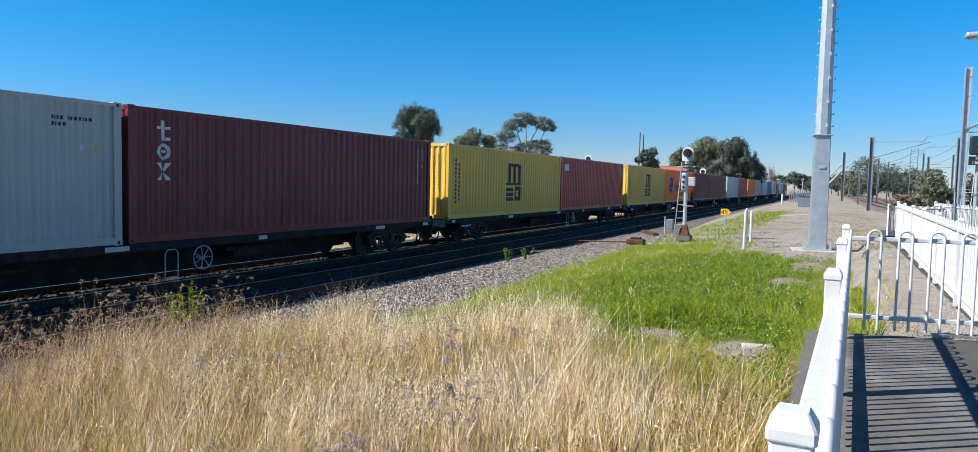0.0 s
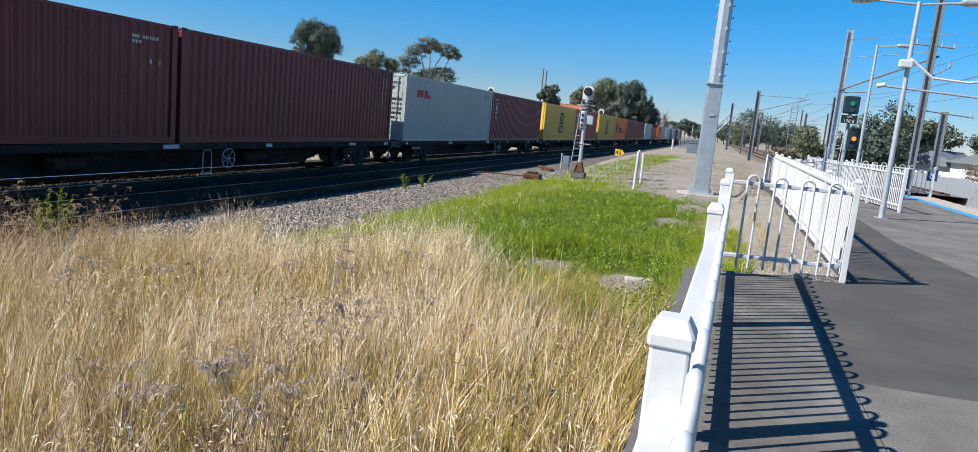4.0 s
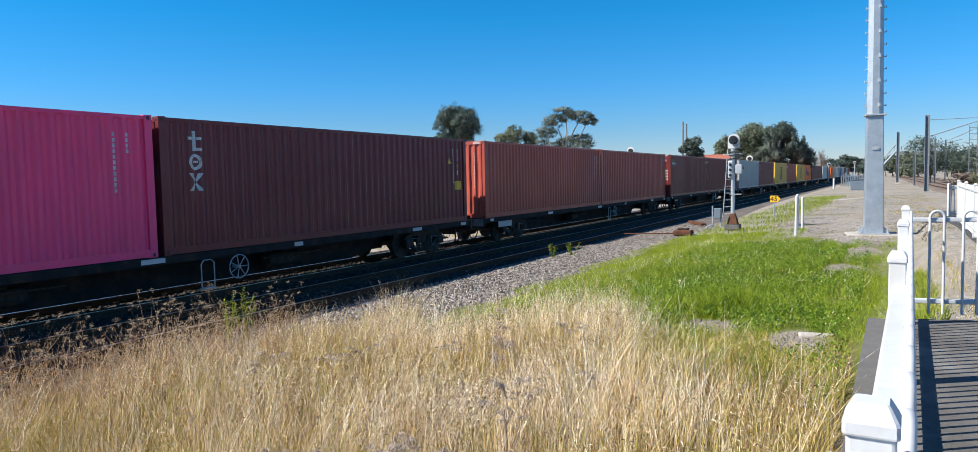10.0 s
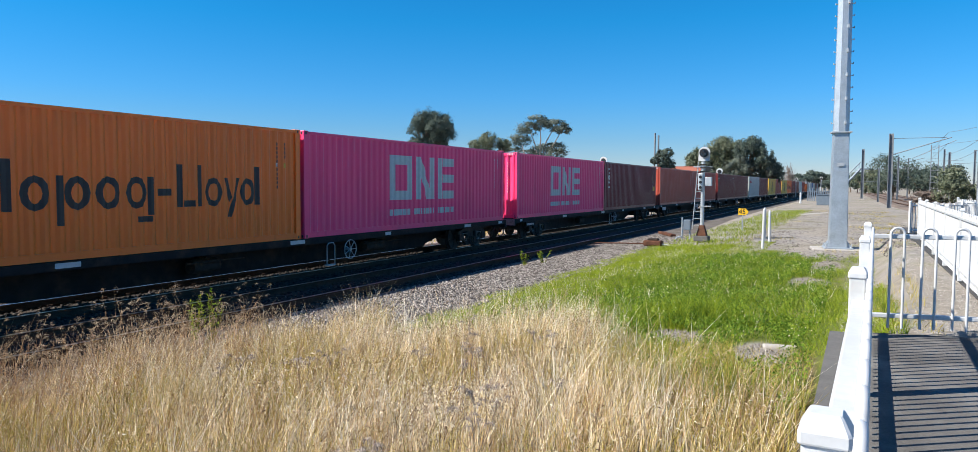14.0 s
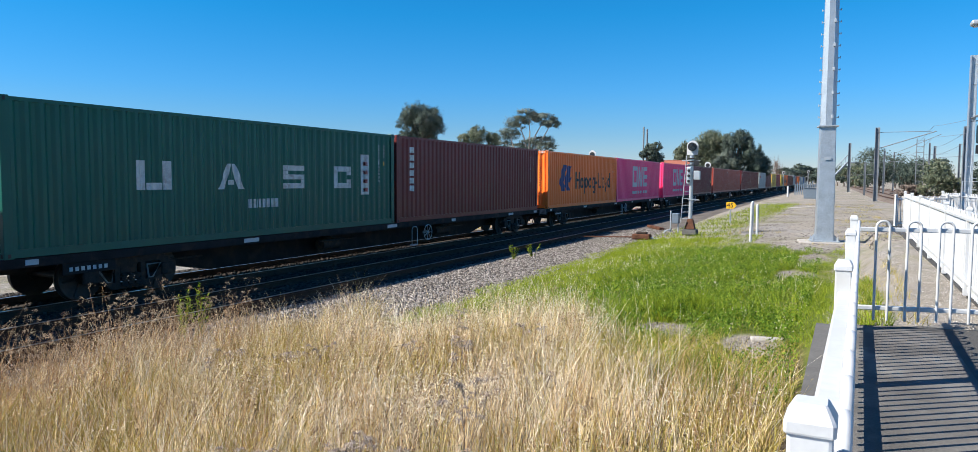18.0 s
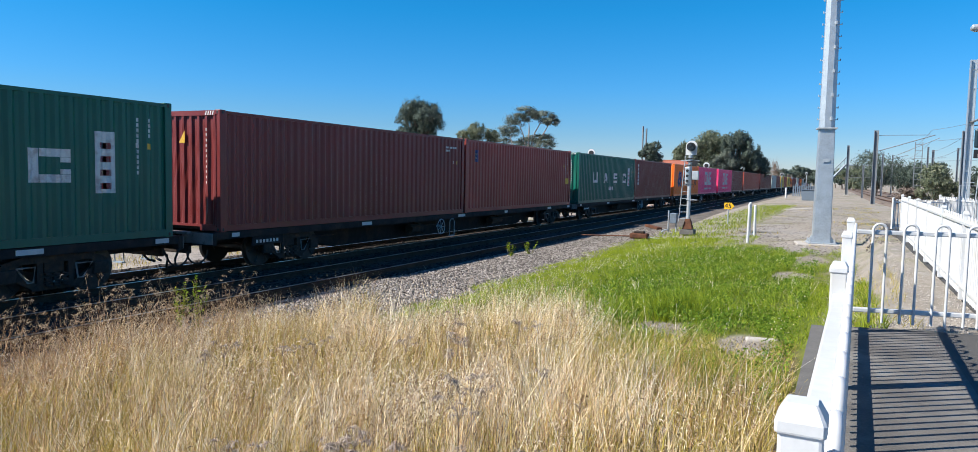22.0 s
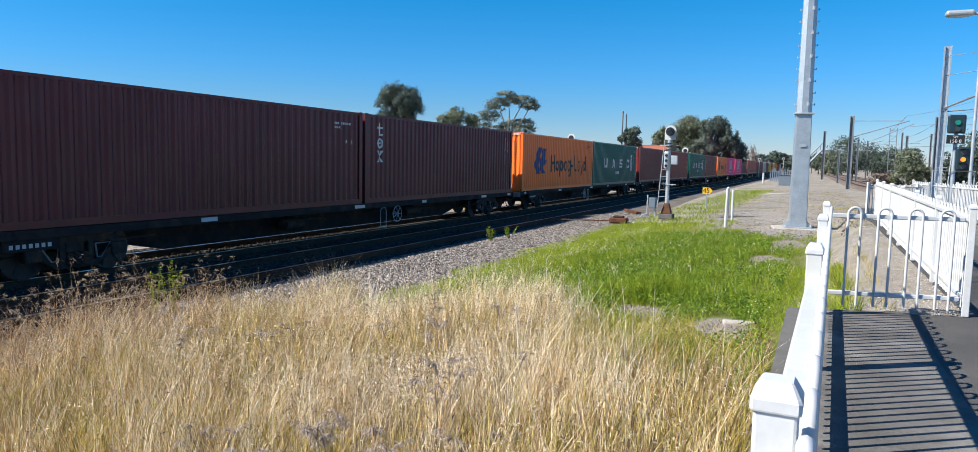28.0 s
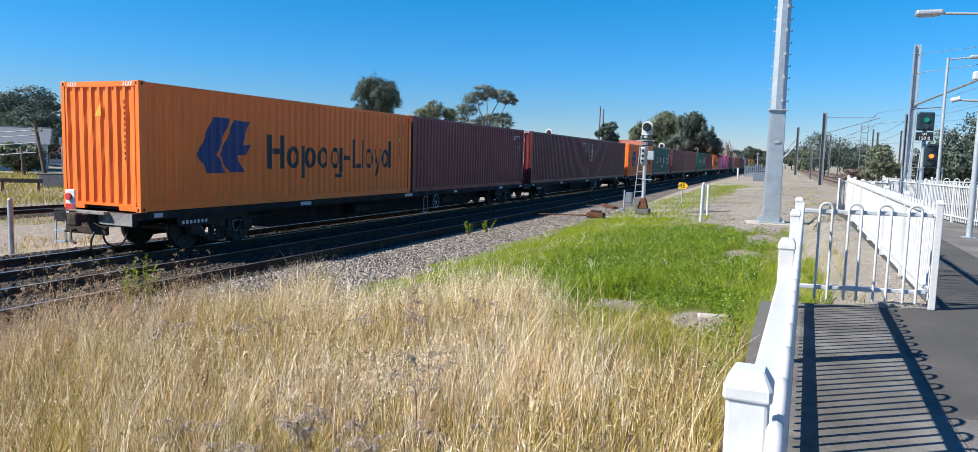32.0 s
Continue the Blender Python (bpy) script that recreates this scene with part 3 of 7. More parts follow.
def frame_bm():
    bm = bmesh.new()
    for sx in (-1, 1):
        for y0 in (0.0, L - POST):
            box(bm, *sorted((sx * W2, sx * (W2 - 0.11))), y0, y0 + POST, 0.11, H - 0.11, bevel=0.008)
        box(bm, *sorted((sx * (W2 - 0.004), sx * (W2 - 0.07))), 0.17, L - 0.17, 0.015, 0.165)
        box(bm, *sorted((sx * (W2 - 0.004), sx * (W2 - 0.065))), 0.17, L - 0.17, H - 0.09, H - 0.02)
    for y0 in (0.004, L - 0.084):
        box(bm, -W2 + 0.16, W2 - 0.16, y0, y0 + 0.08, H - 0.13, H - 0.012)
        box(bm, -W2 + 0.16, -0.55, y0, y0 + 0.08, 0.02, 0.17)
        box(bm, 0.55, W2 - 0.16, y0, y0 + 0.08, 0.02, 0.17)
        box(bm, -0.55, 0.55, y0, y0 + 0.08, 0.11, 0.17)
    return bm


def side_bm(s):
    return sheet(L - 2 * POST + 0.02, SIDE_P, SIDE_D, 0.15, H - 0.08, lambda u, z, b: (s * (W2 - 0.008 - b), POST - 0.01 + u, z))


def end_bm(rear):
    y, s = (0.012, 1) if rear else (L - 0.012, -1)
    return sheet(2 * W2 - 0.22, END_P, END_D, 0.16, H - 0.12, lambda u, z, b: (-W2 + 0.11 + u, y + s * b, z), 7, 0.014)


def door_bm(rear, side):
    bm = bmesh.new()
    y, s = (0.02, 1) if rear else (L - 0.02, -1)
    x0, x1 = (0.01, W2 - 0.12) if side > 0 else (-W2 + 0.12, -0.01)
    box(bm, x0, x1, *sorted((y, y + s * 0.04)), 0.18, H - 0.14, bevel=0.008)
    for k in range(5):
        z = 0.32 + k * 0.5
        box(bm, x0 + 0.06, x1 - 0.06, *sorted((y - s * 0.012, y)), z, z + 0.33, bevel=0.006)
    return bm


def rod_bm(rear, x):
    y, s = (0.0, 1) if rear else (L, -1)
    bm = tubed([(x, y - s * 0.012, 0.12), (x, y - s * 0.012, H - 0.1)], 0.017, 8)
    box(bm, x - 0.02, x + 0.30 * (1 if x < 0 else -1) + 0.02, *sorted((y - s * 0.05, y - s * 0.03)), 1.05, 1.08) if x > 0 else box(bm, x - 0.02, x + 0.32, *sorted((y - s * 0.05, y - s * 0.03)), 1.05, 1.08)
    for z in (0.2, 1.0, 1.9, H - 0.2):
        box(bm, x - 0.05, x + 0.05, *sorted((y - s * 0.03, y + s * 0.02)), z, z + 0.05)
    return bm


def casting_bm():
    bm = box(bmesh.new(), -0.082, 0.082, -0.089, 0.089, -0.059, 0.059, bevel=0.008)
    return bm


def hole_bm():
    bm = bmesh.new()
    box(bm, -0.086, 0.086, -0.03, 0.03, -0.038, 0.038, bevel=0.01)
    box(bm, -0.03, 0.03, -0.093, 0.093, -0.038, 0.038, bevel=0.01)
    return bm


def roof_bm():
    return sheet(L - 0.2, 0.45, 0.02, -W2 + 0.06, W2 - 0.06, lambda u, x, b: (x, 0.1 + u, H - 0.03 - b))


def mark_on_side(rects, name):
    """Flat marks laid on the near side's corrugation: rectangles y0, y1, z0, z1 or four-cornered shapes."""
    bm = bmesh.new()
    for shape in rects:
        if not isinstance(shape[0], tuple):
            y0, y1, z0, z1 = shape
            shape = ((y0, z0), (y1, z0), (y1, z1), (y0, z1))
        bm.faces.new([bm.verts.new((W2, y, z)) for y, z in shape])
    ys = [v.co.y for v in bm.verts]
    start = POST - 0.01
    k0, k1 = int((min(ys) - start) / SIDE_P) - 1, int((max(ys) - start) / SIDE_P) + 1
    for k in range(k0, k1 + 1):
        for f in (0.0, 0.27, 0.5, 0.77):
            bmesh.ops.bisect_plane(bm, geom=bm.verts[:] + bm.edges[:] + bm.faces[:], plane_co=(0, start + (k + f) * SIDE_P, 0), plane_no=(0, 1, 0))
    for v in bm.verts:
        v.co.x = W2 - 0.008 + 0.0035 - corrugation(v.co.y - start, SIDE_P, SIDE_D)
    bmesh.ops.recalc_face_normals(bm, faces=bm.faces)
    for f in bm.faces:
        if f.normal.x < 0:
            f.normal_flip()
    return bm


def frame_rect(y0, y1, z0, z1, w):
    return [(y0, y0 + w, z0, z1), (y1 - w, y1, z0, z1), (y0 + w, y1 - w, z0, z0 + w), (y0 + w, y1 - w, z1 - w, z1)]


def round_ring(cy, cz, ry, rz, w, n_=12):
    """A round ring as wedges, w wide."""
    at = [2 * math.pi * k / n_ for k in range(n_ + 1)]
    return [((cy + ry * math.cos(a), cz + rz * math.sin(a)), (cy + ry * math.cos(b), cz + rz * math.sin(b)), (cy + (ry - w) * math.cos(b), cz + (rz - w) * math.sin(b)), (cy + (ry - w) * math.cos(a), cz + (rz - w) * math.sin(a)))
            for a, b in zip(at, at[1:])]


def squeeze(shapes, y0, k):
    """Shapes drawn together along the side towards y0."""
    out = []
    for q in shapes:
        out.append(tuple((y0 + (y - y0) * k, z) for y, z in q) if isinstance(q[0], tuple) else (y0 + (q[0] - y0) * k, y0 + (q[1] - y0) * k, q[2], q[3]))
    return out


def bar_line(y0, y1, z0, z1, count, gap=0.35):
    """A line of writing as plain bars."""
    step = (y1 - y0) / count
    return [(y0 + k * step, y0 + (k + 1 - gap) * step, z0, z1) for k in range(count)]


def bar_column(y0, y1, z0, z1, count, gap=0.3):
    step = (z1 - z0) / count
    return [(y0, y1, z0 + k * step, z0 + (k + 1 - gap) * step) for k in range(count)]


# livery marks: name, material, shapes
def spread(shape, y0, y1, z0, z1):
    """A shape in unit coordinates laid over a field of the side."""
    return tuple((y0 + (y1 - y0) * u, z0 + (z1 - z0) * v) for u, v in shape)


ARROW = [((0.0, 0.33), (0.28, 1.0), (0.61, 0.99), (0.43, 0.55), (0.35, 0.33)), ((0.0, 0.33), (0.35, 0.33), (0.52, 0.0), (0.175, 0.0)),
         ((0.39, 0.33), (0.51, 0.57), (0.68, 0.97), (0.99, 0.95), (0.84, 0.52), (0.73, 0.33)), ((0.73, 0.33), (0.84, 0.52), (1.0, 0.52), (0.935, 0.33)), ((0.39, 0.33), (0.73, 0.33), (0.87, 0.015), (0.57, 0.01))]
LIVERY = {
    "ring": [("livery_shape", "mark_grey", frame_rect(4.0, 5.28, 0.97, 2.41, 0.30)),
             ("livery_shape", "mark_grey", [(5.49, 5.82, 0.97, 2.41)]), ("livery_shape", "mark_grey", [((5.85, 2.41), (6.37, 1.30), (6.37, 0.97), (6.20, 0.97), (5.85, 1.75))]), ("livery_shape", "mark_grey", [(6.40, 6.73, 0.97, 2.41)]),
             ("livery_shape", "mark_grey", [(6.95, 7.26, 0.97, 2.41)]), ("livery_shape", "mark_grey", [(7.29, 8.09, z, z + 0.29) for z in (0.97, 1.545, 2.12)]),
             ("lettering", "mark_grey", bar_line(4.0, 5.2, 0.47, 0.67, 5, 0.22) + bar_line(5.4, 6.75, 0.47, 0.67, 7, 0.22) + bar_line(6.9, 8.05, 0.47, 0.67, 7, 0.22))],
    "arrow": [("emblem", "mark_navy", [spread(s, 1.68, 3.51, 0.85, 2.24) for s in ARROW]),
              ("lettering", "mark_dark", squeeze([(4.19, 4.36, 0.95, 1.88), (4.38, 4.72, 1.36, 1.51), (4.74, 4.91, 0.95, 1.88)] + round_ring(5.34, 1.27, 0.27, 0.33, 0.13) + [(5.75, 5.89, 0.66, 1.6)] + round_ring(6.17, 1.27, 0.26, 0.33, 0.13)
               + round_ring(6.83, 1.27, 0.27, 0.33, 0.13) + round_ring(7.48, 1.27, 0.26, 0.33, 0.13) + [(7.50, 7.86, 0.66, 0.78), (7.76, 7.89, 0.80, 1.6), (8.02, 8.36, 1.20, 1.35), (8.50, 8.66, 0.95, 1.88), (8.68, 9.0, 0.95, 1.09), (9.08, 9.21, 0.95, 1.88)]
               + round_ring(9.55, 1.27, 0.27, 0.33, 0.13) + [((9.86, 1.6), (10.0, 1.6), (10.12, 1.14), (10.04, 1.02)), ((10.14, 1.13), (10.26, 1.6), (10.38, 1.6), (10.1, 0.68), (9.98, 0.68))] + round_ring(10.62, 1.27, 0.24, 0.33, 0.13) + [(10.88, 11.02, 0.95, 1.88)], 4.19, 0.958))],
    "wide": [("livery_shape", "mark_white", [(2.66, 2.89, 1.2, 1.82), (2.91, 3.28, 1.2, 1.35), (3.30, 3.53, 1.2, 1.82)]),
             ("livery_shape", "mark_white", [((4.84, 1.19), (5.05, 1.19), (5.24, 1.80), (5.14, 1.80)), ((5.26, 1.80), (5.45, 1.19), (5.68, 1.19), (5.38, 1.80)), (5.14, 5.36, 1.30, 1.41)]),
             ("livery_shape", "mark_white", [(7.05, 7.88, 1.19, 1.33), (7.05, 7.88, 1.43, 1.56), (7.05, 7.88, 1.66, 1.80), (7.05, 7.24, 1.565, 1.655), (7.69, 7.88, 1.335, 1.425)]),
             ("livery_shape", "mark_white", [(9.1, 9.3, 1.18, 1.81), (9.31, 9.9, 1.18, 1.33), (9.31, 9.9, 1.66, 1.81), (9.7, 9.9, 1.335, 1.43), (9.7, 9.9, 1.56, 1.655)]),
             ("warning_panel", "mark_white", [(10.41, 10.85, 0.97, 2.19)]),
             ("warning_mark", "mark_red", bar_column(10.5, 10.74, 1.05, 2.12, 4, 0.55)),
             ("lettering", "mark_white", bar_line(5.77, 6.85, 0.72, 0.94, 11, 0.3))],
    "block": [("livery_shape", "mark_dark", [(5.45, 5.78, 1.42, 2.31)]), ("livery_shape", "mark_dark", [(6.0, 6.32, 1.42, 2.28)]), ("livery_shape", "mark_dark", [(6.55, 6.88, 1.42, 2.28)]), ("livery_shape", "mark_dark", [(5.78, 6.7, 2.16, 2.31)]), ("livery_shape", "mark_dark", [(5.3, 7.02, 1.33, 1.43)]),
              ("livery_shape", "mark_dark", bar_column(5.38, 6.05, 0.63, 1.27, 3, 0.28)), ("livery_shape", "mark_dark", frame_rect(6.25, 6.9, 0.63, 1.27, 0.18)), ("lettering", "mark_dark", bar_column(0.55, 0.68, 0.6, 2.37, 11) + bar_column(0.85, 0.95, 0.7, 2.2, 9))],
    "tower": [("livery_shape", "mark_white", [(0.80, 0.92, 2.2, 2.63), (0.93, 1.04, 2.2, 2.27), (0.70, 0.79, 2.44, 2.50), (0.93, 1.04, 2.44, 2.50)]),
              ("livery_shape", "mark_white", round_ring(0.87, 1.96, 0.17, 0.18, 0.07) + [(0.79, 0.95, 1.94, 1.99)]),
              ("livery_shape", "mark_white", [((0.69, 1.72), (0.80, 1.72), (0.87, 1.58), (0.84, 1.52)), ((0.94, 1.72), (1.05, 1.72), (0.90, 1.52), (0.875, 1.58)), ((0.69, 1.34), (0.80, 1.34), (0.865, 1.48), (0.84, 1.515)), ((0.94, 1.34), (1.05, 1.34), (0.90, 1.515), (0.87, 1.48))])],
    "column": [("livery_shape", "mark_white", [(0.82, 1.08, z, z + 0.19)]) for z in (1.04, 1.30, 1.56, 1.82, 2.08, 2.34)],
    "script": [("livery_shape", "mark_red", [s]) for s in ((1.24, 1.58, 1.97, 2.31), (1.66, 2.0, 1.97, 2.31), (2.08, 2.42, 1.97, 2.31), (2.5, 2.73, 1.97, 2.12))],
    "badge": [("livery_shape", "mark_leaf", round_ring(0.80, 2.31, 0.40, 0.25, 0.05)), ("lettering", "mark_white", bar_line(0.62, 1.40, 2.22, 2.36, 6))],
    "flag": [("badge_panel", "mark_navy", [(0.78, 1.12, 2.02, 2.5)]), ("badge_mark", "mark_white", [(0.84, 1.06, 2.3, 2.38), (0.84, 0.98, 2.14, 2.22)])],
    "label": [("label_panel", "mark_white", [(0.5, 1.25, 2.15, 2.5)])],
    "": [],
}
CODE_BARS = bar_column(11.32, 11.39, 1.35, 2.55, 11) + bar_column(11.60, 11.67, 2.12, 2.55, 4)
DECALS = [("warning_triangle", "mark_yellow", [((11.0, 2.02), (11.26, 2.02), (11.13, 2.28))]), ("warning_decal", "mark_yellow", [(11.48, 11.84, 1.12, 1.42)]), ("decal", "mark_yellow", [(11.58, 11.70, 1.86, 2.0)]), ("decal", "mark_white", [(11.58, 11.70, 1.64, 1.79)])]
SMALL_DECALS = [("decal", "mark_yellow", [(11.58, 11.68, 1.88, 2.0)]), ("decal", "mark_white", [(11.30, 11.38, 1.90, 2.0)])]
TOP_CODE = bar_line(10.75, 11.0, 2.46, 2.53, 4) + bar_line(11.06, 11.58, 2.46, 2.53, 7) + bar_line(10.75, 11.05, 2.34, 2.41, 4)


def build_container(colour, livery, doors_rear=False, codes="bars", decals=False):
    words = {"brown": "dark brown", "plum": "dark plum-brown", "maroon": "deep maroon", "red": "red-brown", "rust": "rust-red", "dusty": "dusty red", "grey": "pale grey-green", "pale": "pale grey", "yellow": "mustard yellow",
             "orange": "orange", "pink": "magenta pink", "green": "dark green", "blue": "blue"}[colour]
    end = "door end behind" if doors_rear else "blank end"
    deco = {"ring": " with large pale square shapes", "arrow": " with blue arrow emblem", "wide": " with spaced white shapes", "block": " with black emblem shapes",
            "tower": " with upright white shapes", "column": " with a column of white marks", "script": " with red lettering marks", "badge": " with small white badge", "flag": " with small blue badge", "label": " with white label panel", "": ""}[livery]
    c = thing("shipping_container", "%s corrugated container%s, %s" % (words, deco, end), "container", "containers on the train")
    m = M[colour]
    part("frame", shared(("frame", colour), frame_bm, m), None, c)
    for s in (1, -1):
        part("side_panel", shared(("side_panel", colour, s), lambda: side_bm(s), m), None, c)
    part("roof_panel", shared(("roof_panel", colour), roof_bm, m), None, c)
    part("floor", shared(("floor",), lambda: boxed(-W2 + 0.08, W2 - 0.08, 0.1, L - 0.1, 0.03, 0.15), M["wagon"]), None, c)
    part("end_panel", shared(("end_panel", colour, doors_rear), lambda: end_bm(not doors_rear), m), None, c)
    for s in (-1, 1):
        d = part("door", shared(("door", colour, doors_rear, s), lambda: door_bm(doors_rear, s), m), None, c)
        for x in (0.3, 0.82):
            part("lock_rod", shared(("lock_rod", doors_rear, s * x), lambda: rod_bm(doors_rear, s * x), M["galv_light"]), None, d, "pale steel lock rod")
    cast = shared(("corner_casting", colour), casting_bm, m)
    hole = shared(("casting_hole",), hole_bm, M["black"])
    for sx in (-1, 1):
        for y in (0.087, L - 0.087):
            for z in (0.059, H - 0.059):
                o = part("corner_casting", cast, None, c)
                o.location = (sx * (W2 - 0.081), y, z)
                part("casting_hole", hole, None, o)
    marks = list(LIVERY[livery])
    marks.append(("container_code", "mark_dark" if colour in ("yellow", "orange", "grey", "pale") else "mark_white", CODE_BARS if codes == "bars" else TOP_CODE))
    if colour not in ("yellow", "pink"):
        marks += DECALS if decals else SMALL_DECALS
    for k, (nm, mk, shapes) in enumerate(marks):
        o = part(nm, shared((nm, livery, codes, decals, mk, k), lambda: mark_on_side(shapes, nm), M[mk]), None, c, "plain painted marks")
        if nm in ("container_code", "lettering"):
            tagged(o, kind="stuff")
    # hazard stripes on the top header of the rear end and codes down the end
    hz = bmesh.new()
    for sx in (-1, 1):
        for k in range(4):
            x = sx * (W2 - 0.24 - k * 0.075)
            hz.faces.new([hz.verts.new(p) for p in ((x - 0.02, 0.001, H - 0.12), (x + 0.018, 0.001, H - 0.12), (x + 0.045, 0.001, H - 0.025), (x + 0.007, 0.001, H - 0.025))])
    if ("hazard_stripes",) in MESHES:
        hz.free()
    tagged(part("hazard_stripes", shared(("hazard_stripes",), lambda: hz, M["mark_white"]), None, c), kind="stuff")
    if not doors_rear:
        def tri_bm():
            bt_ = bmesh.new()
            bt_.faces.new([bt_.verts.new(q) for q in ((-0.16, 0.006, 2.12), (0.05, 0.006, 2.12), (0.04, 0.006, 2.42))])
            return bt_
        part("warning_triangle", shared(("end_triangle",), tri_bm, M["mark_yellow"]), None, c)
        ec = bmesh.new()
        for k in range(11):
            box(ec, 0.752, 0.778, 0.004, 0.009, 1.15 + k * 0.125, 1.215 + k * 0.125)
        if ("end_code", colour) in MESHES:
            ec.free()
        tagged(part("end_code", shared(("end_code", colour), lambda: ec, M["mark_dark" if colour in ("yellow", "orange") else "mark_white"]), None, c), kind="stuff")
    else:
        for k, (z0, n_) in enumerate(((2.45, 8), (2.25, 5), (1.75, 9), (1.55, 9), (1.35, 9), (1.15, 9), (0.95, 7))):
            pb = bmesh.new()
            for j in range(n_):
                box(pb, 0.2 + j * 0.095, 0.2 + j * 0.095 + 0.06, 0.001, 0.006, z0, z0 + 0.1)
            tagged(part("door_marking", pb, M["mark_dark" if colour == "grey" else "mark_white"], c), kind="stuff")
    return c


def bogie_frame_bm(s):
    """A cast side frame seen from outside: chords and columns with open windows between."""
    bm = bmesh.new()
    x0, x1 = sorted((s * 1.0, s * 1.1))

    def beam(a, b, w):
        a, b = Vector((0, *a)), Vector((0, *b))
        d = (b - a).normalized()
        q = Vector((0, -d.z, d.y)) * w / 2
        lo = [bm.verts.new((x0, v.y, v.z)) for v in (a - q, b - q, b + q, a + q)]
        hi = [bm.verts.new((x1, v.y, v.z)) for v in (a - q, b - q, b + q, a + q)]
        for k in range(4):
            bm.faces.new((lo[k], lo[(k + 1) % 4], hi[(k + 1) % 4], hi[k]))
        bm.faces.new(lo[::-1])
        bm.faces.new(hi)

    beam((-0.98, 0.64), (-0.6, 0.74), 0.12)
    beam((0.98, 0.64), (0.6, 0.74), 0.12)
    beam((-0.62, 0.73), (0.62, 0.73), 0.13)
    beam((-0.95, 0.56), (-0.42, 0.24), 0.12)
    beam((0.95, 0.56), (0.42, 0.24), 0.12)
    beam((-0.46, 0.22), (0.46, 0.22), 0.13)
    beam((-0.30, 0.24), (-0.30, 0.72), 0.11)
    beam((0.30, 0.24), (0.30, 0.72), 0.11)
    beam((-1.06, 0.52), (-0.74, 0.52), 0.28)
    beam((1.06, 0.52), (0.74, 0.52), 0.28)
    bmesh.ops.recalc_face_normals(bm, faces=bm.faces)
    return bm


def wheelset_bm():
    bm = tubed([(-1.02, 0, 0), (1.02, 0, 0)], 0.075, 10)
    for s in (-1, 1):
        for (x0, x1, r) in ((0.70, 0.735, 0.485), (0.735, 0.835, 0.46), (0.66, 0.86, 0.13)):
            tube(bm, [(s * x0, 0, 0), (s * x1, 0, 0)], r, 28)
        for k in range(6):
            a = k * math.pi / 3
            tube(bm, [(s * 0.83, 0.13 * math.cos(a), 0.13 * math.sin(a)), (s * 0.845, 0.40 * math.cos(a), 0.40 * math.sin(a))], 0.03, 5)
    return bm


WHEELSETS = []


def build_bogie(parent, y):
    bg = tagged(new("bogie"), "grimy cast steel bogie")
    bg.parent = parent
    bg.location = (0, y, RAIL_Z - DECK)
    for s in (-1, 1):
        fr = part("side_frame", shared(("side_frame", s), lambda: bogie_frame_bm(s), M["bogie"]), None, bg)
    part("bolster", shared(("bolster",), lambda: boxed(-1.05, 1.05, -0.2, 0.2, 0.45, 0.72, bevel=0.02), M["bogie"]), None, bg)
    # pale loops draw the light caught on the frame windows' edges
    for e in (-0.56, 0.56):
        part("window_rim", shared(("window_rim", e), lambda: tubed([(1.105, e - 0.17, 0.60), (1.105, e + 0.17, 0.60), (1.105, e * 0.86 + 0.05, 0.32), (1.105, e * 0.86 - 0.05, 0.32), (1.105, e - 0.17, 0.60)], 0.018, 6), M["lit_steel"]), None, bg)
    for s in (-1, 1):
        for e in (-0.16, 0.0, 0.16):
            part("spring", shared(("spring", s, e), lambda: tubed([(s * 1.11, e + 0.06 * math.cos(a * 0.7), 0.2 + a * 0.0115) for a in range(24)], 0.035, 6), M["bogie"]), None, bg)
        for y0 in (-0.9, 0.9):
            part("axle_box", shared(("axle_box", s, y0), lambda: boxed(*sorted((s * 0.98, s * 1.17)), y0 - 0.16, y0 + 0.16, 0.34, 0.60, bevel=0.03), M["bogie"]), None, bg)
    for k, y0 in enumerate((-0.9, 0.9)):
        w = part("wheelset", shared(("wheelset",), wheelset_bm, M["wheel"]), None, bg, "worn steel wheels on one axle")
        w.location = (0, y0, 0.46)
        WHEELSETS.append((k, w))
    return bg


def arc(cx, cy, cz, r, a0, a1, n_, plane="yz"):
    pts = []
    for k in range(n_ + 1):
        a = radians(a0 + (a1 - a0) * k / n_)
        pts.append((cx, cy + r * math.cos(a), cz + r * math.sin(a)) if plane == "yz" else (cx + r * math.cos(a), cy, cz + r * math.sin(a)))
    return pts


def handwheel_bm():
    bm = tubed(arc(1.30, 0, 0, 0.27, 0, 360, 28), 0.014, 6)
    return bm


def spoke_bm(k):
    a = k * 2 * math.pi / 7
    return tubed([(1.30, 0, 0), (1.30, 0.27 * math.cos(a), 0.27 * math.sin(a))], 0.011, 5)


def step_bm():
    bm = bmesh.new()
    tube(bm, [(1.28, -0.17, -0.62), (1.28, -0.17, -0.08), (1.28, -0.10, 0.0), (1.28, 0.10, 0.0), (1.28, 0.17, -0.08), (1.28, 0.17, -0.62)], 0.014, 6)
    box(bm, 1.2, 1.3, -0.17, 0.17, -0.64, -0.60)
    return bm


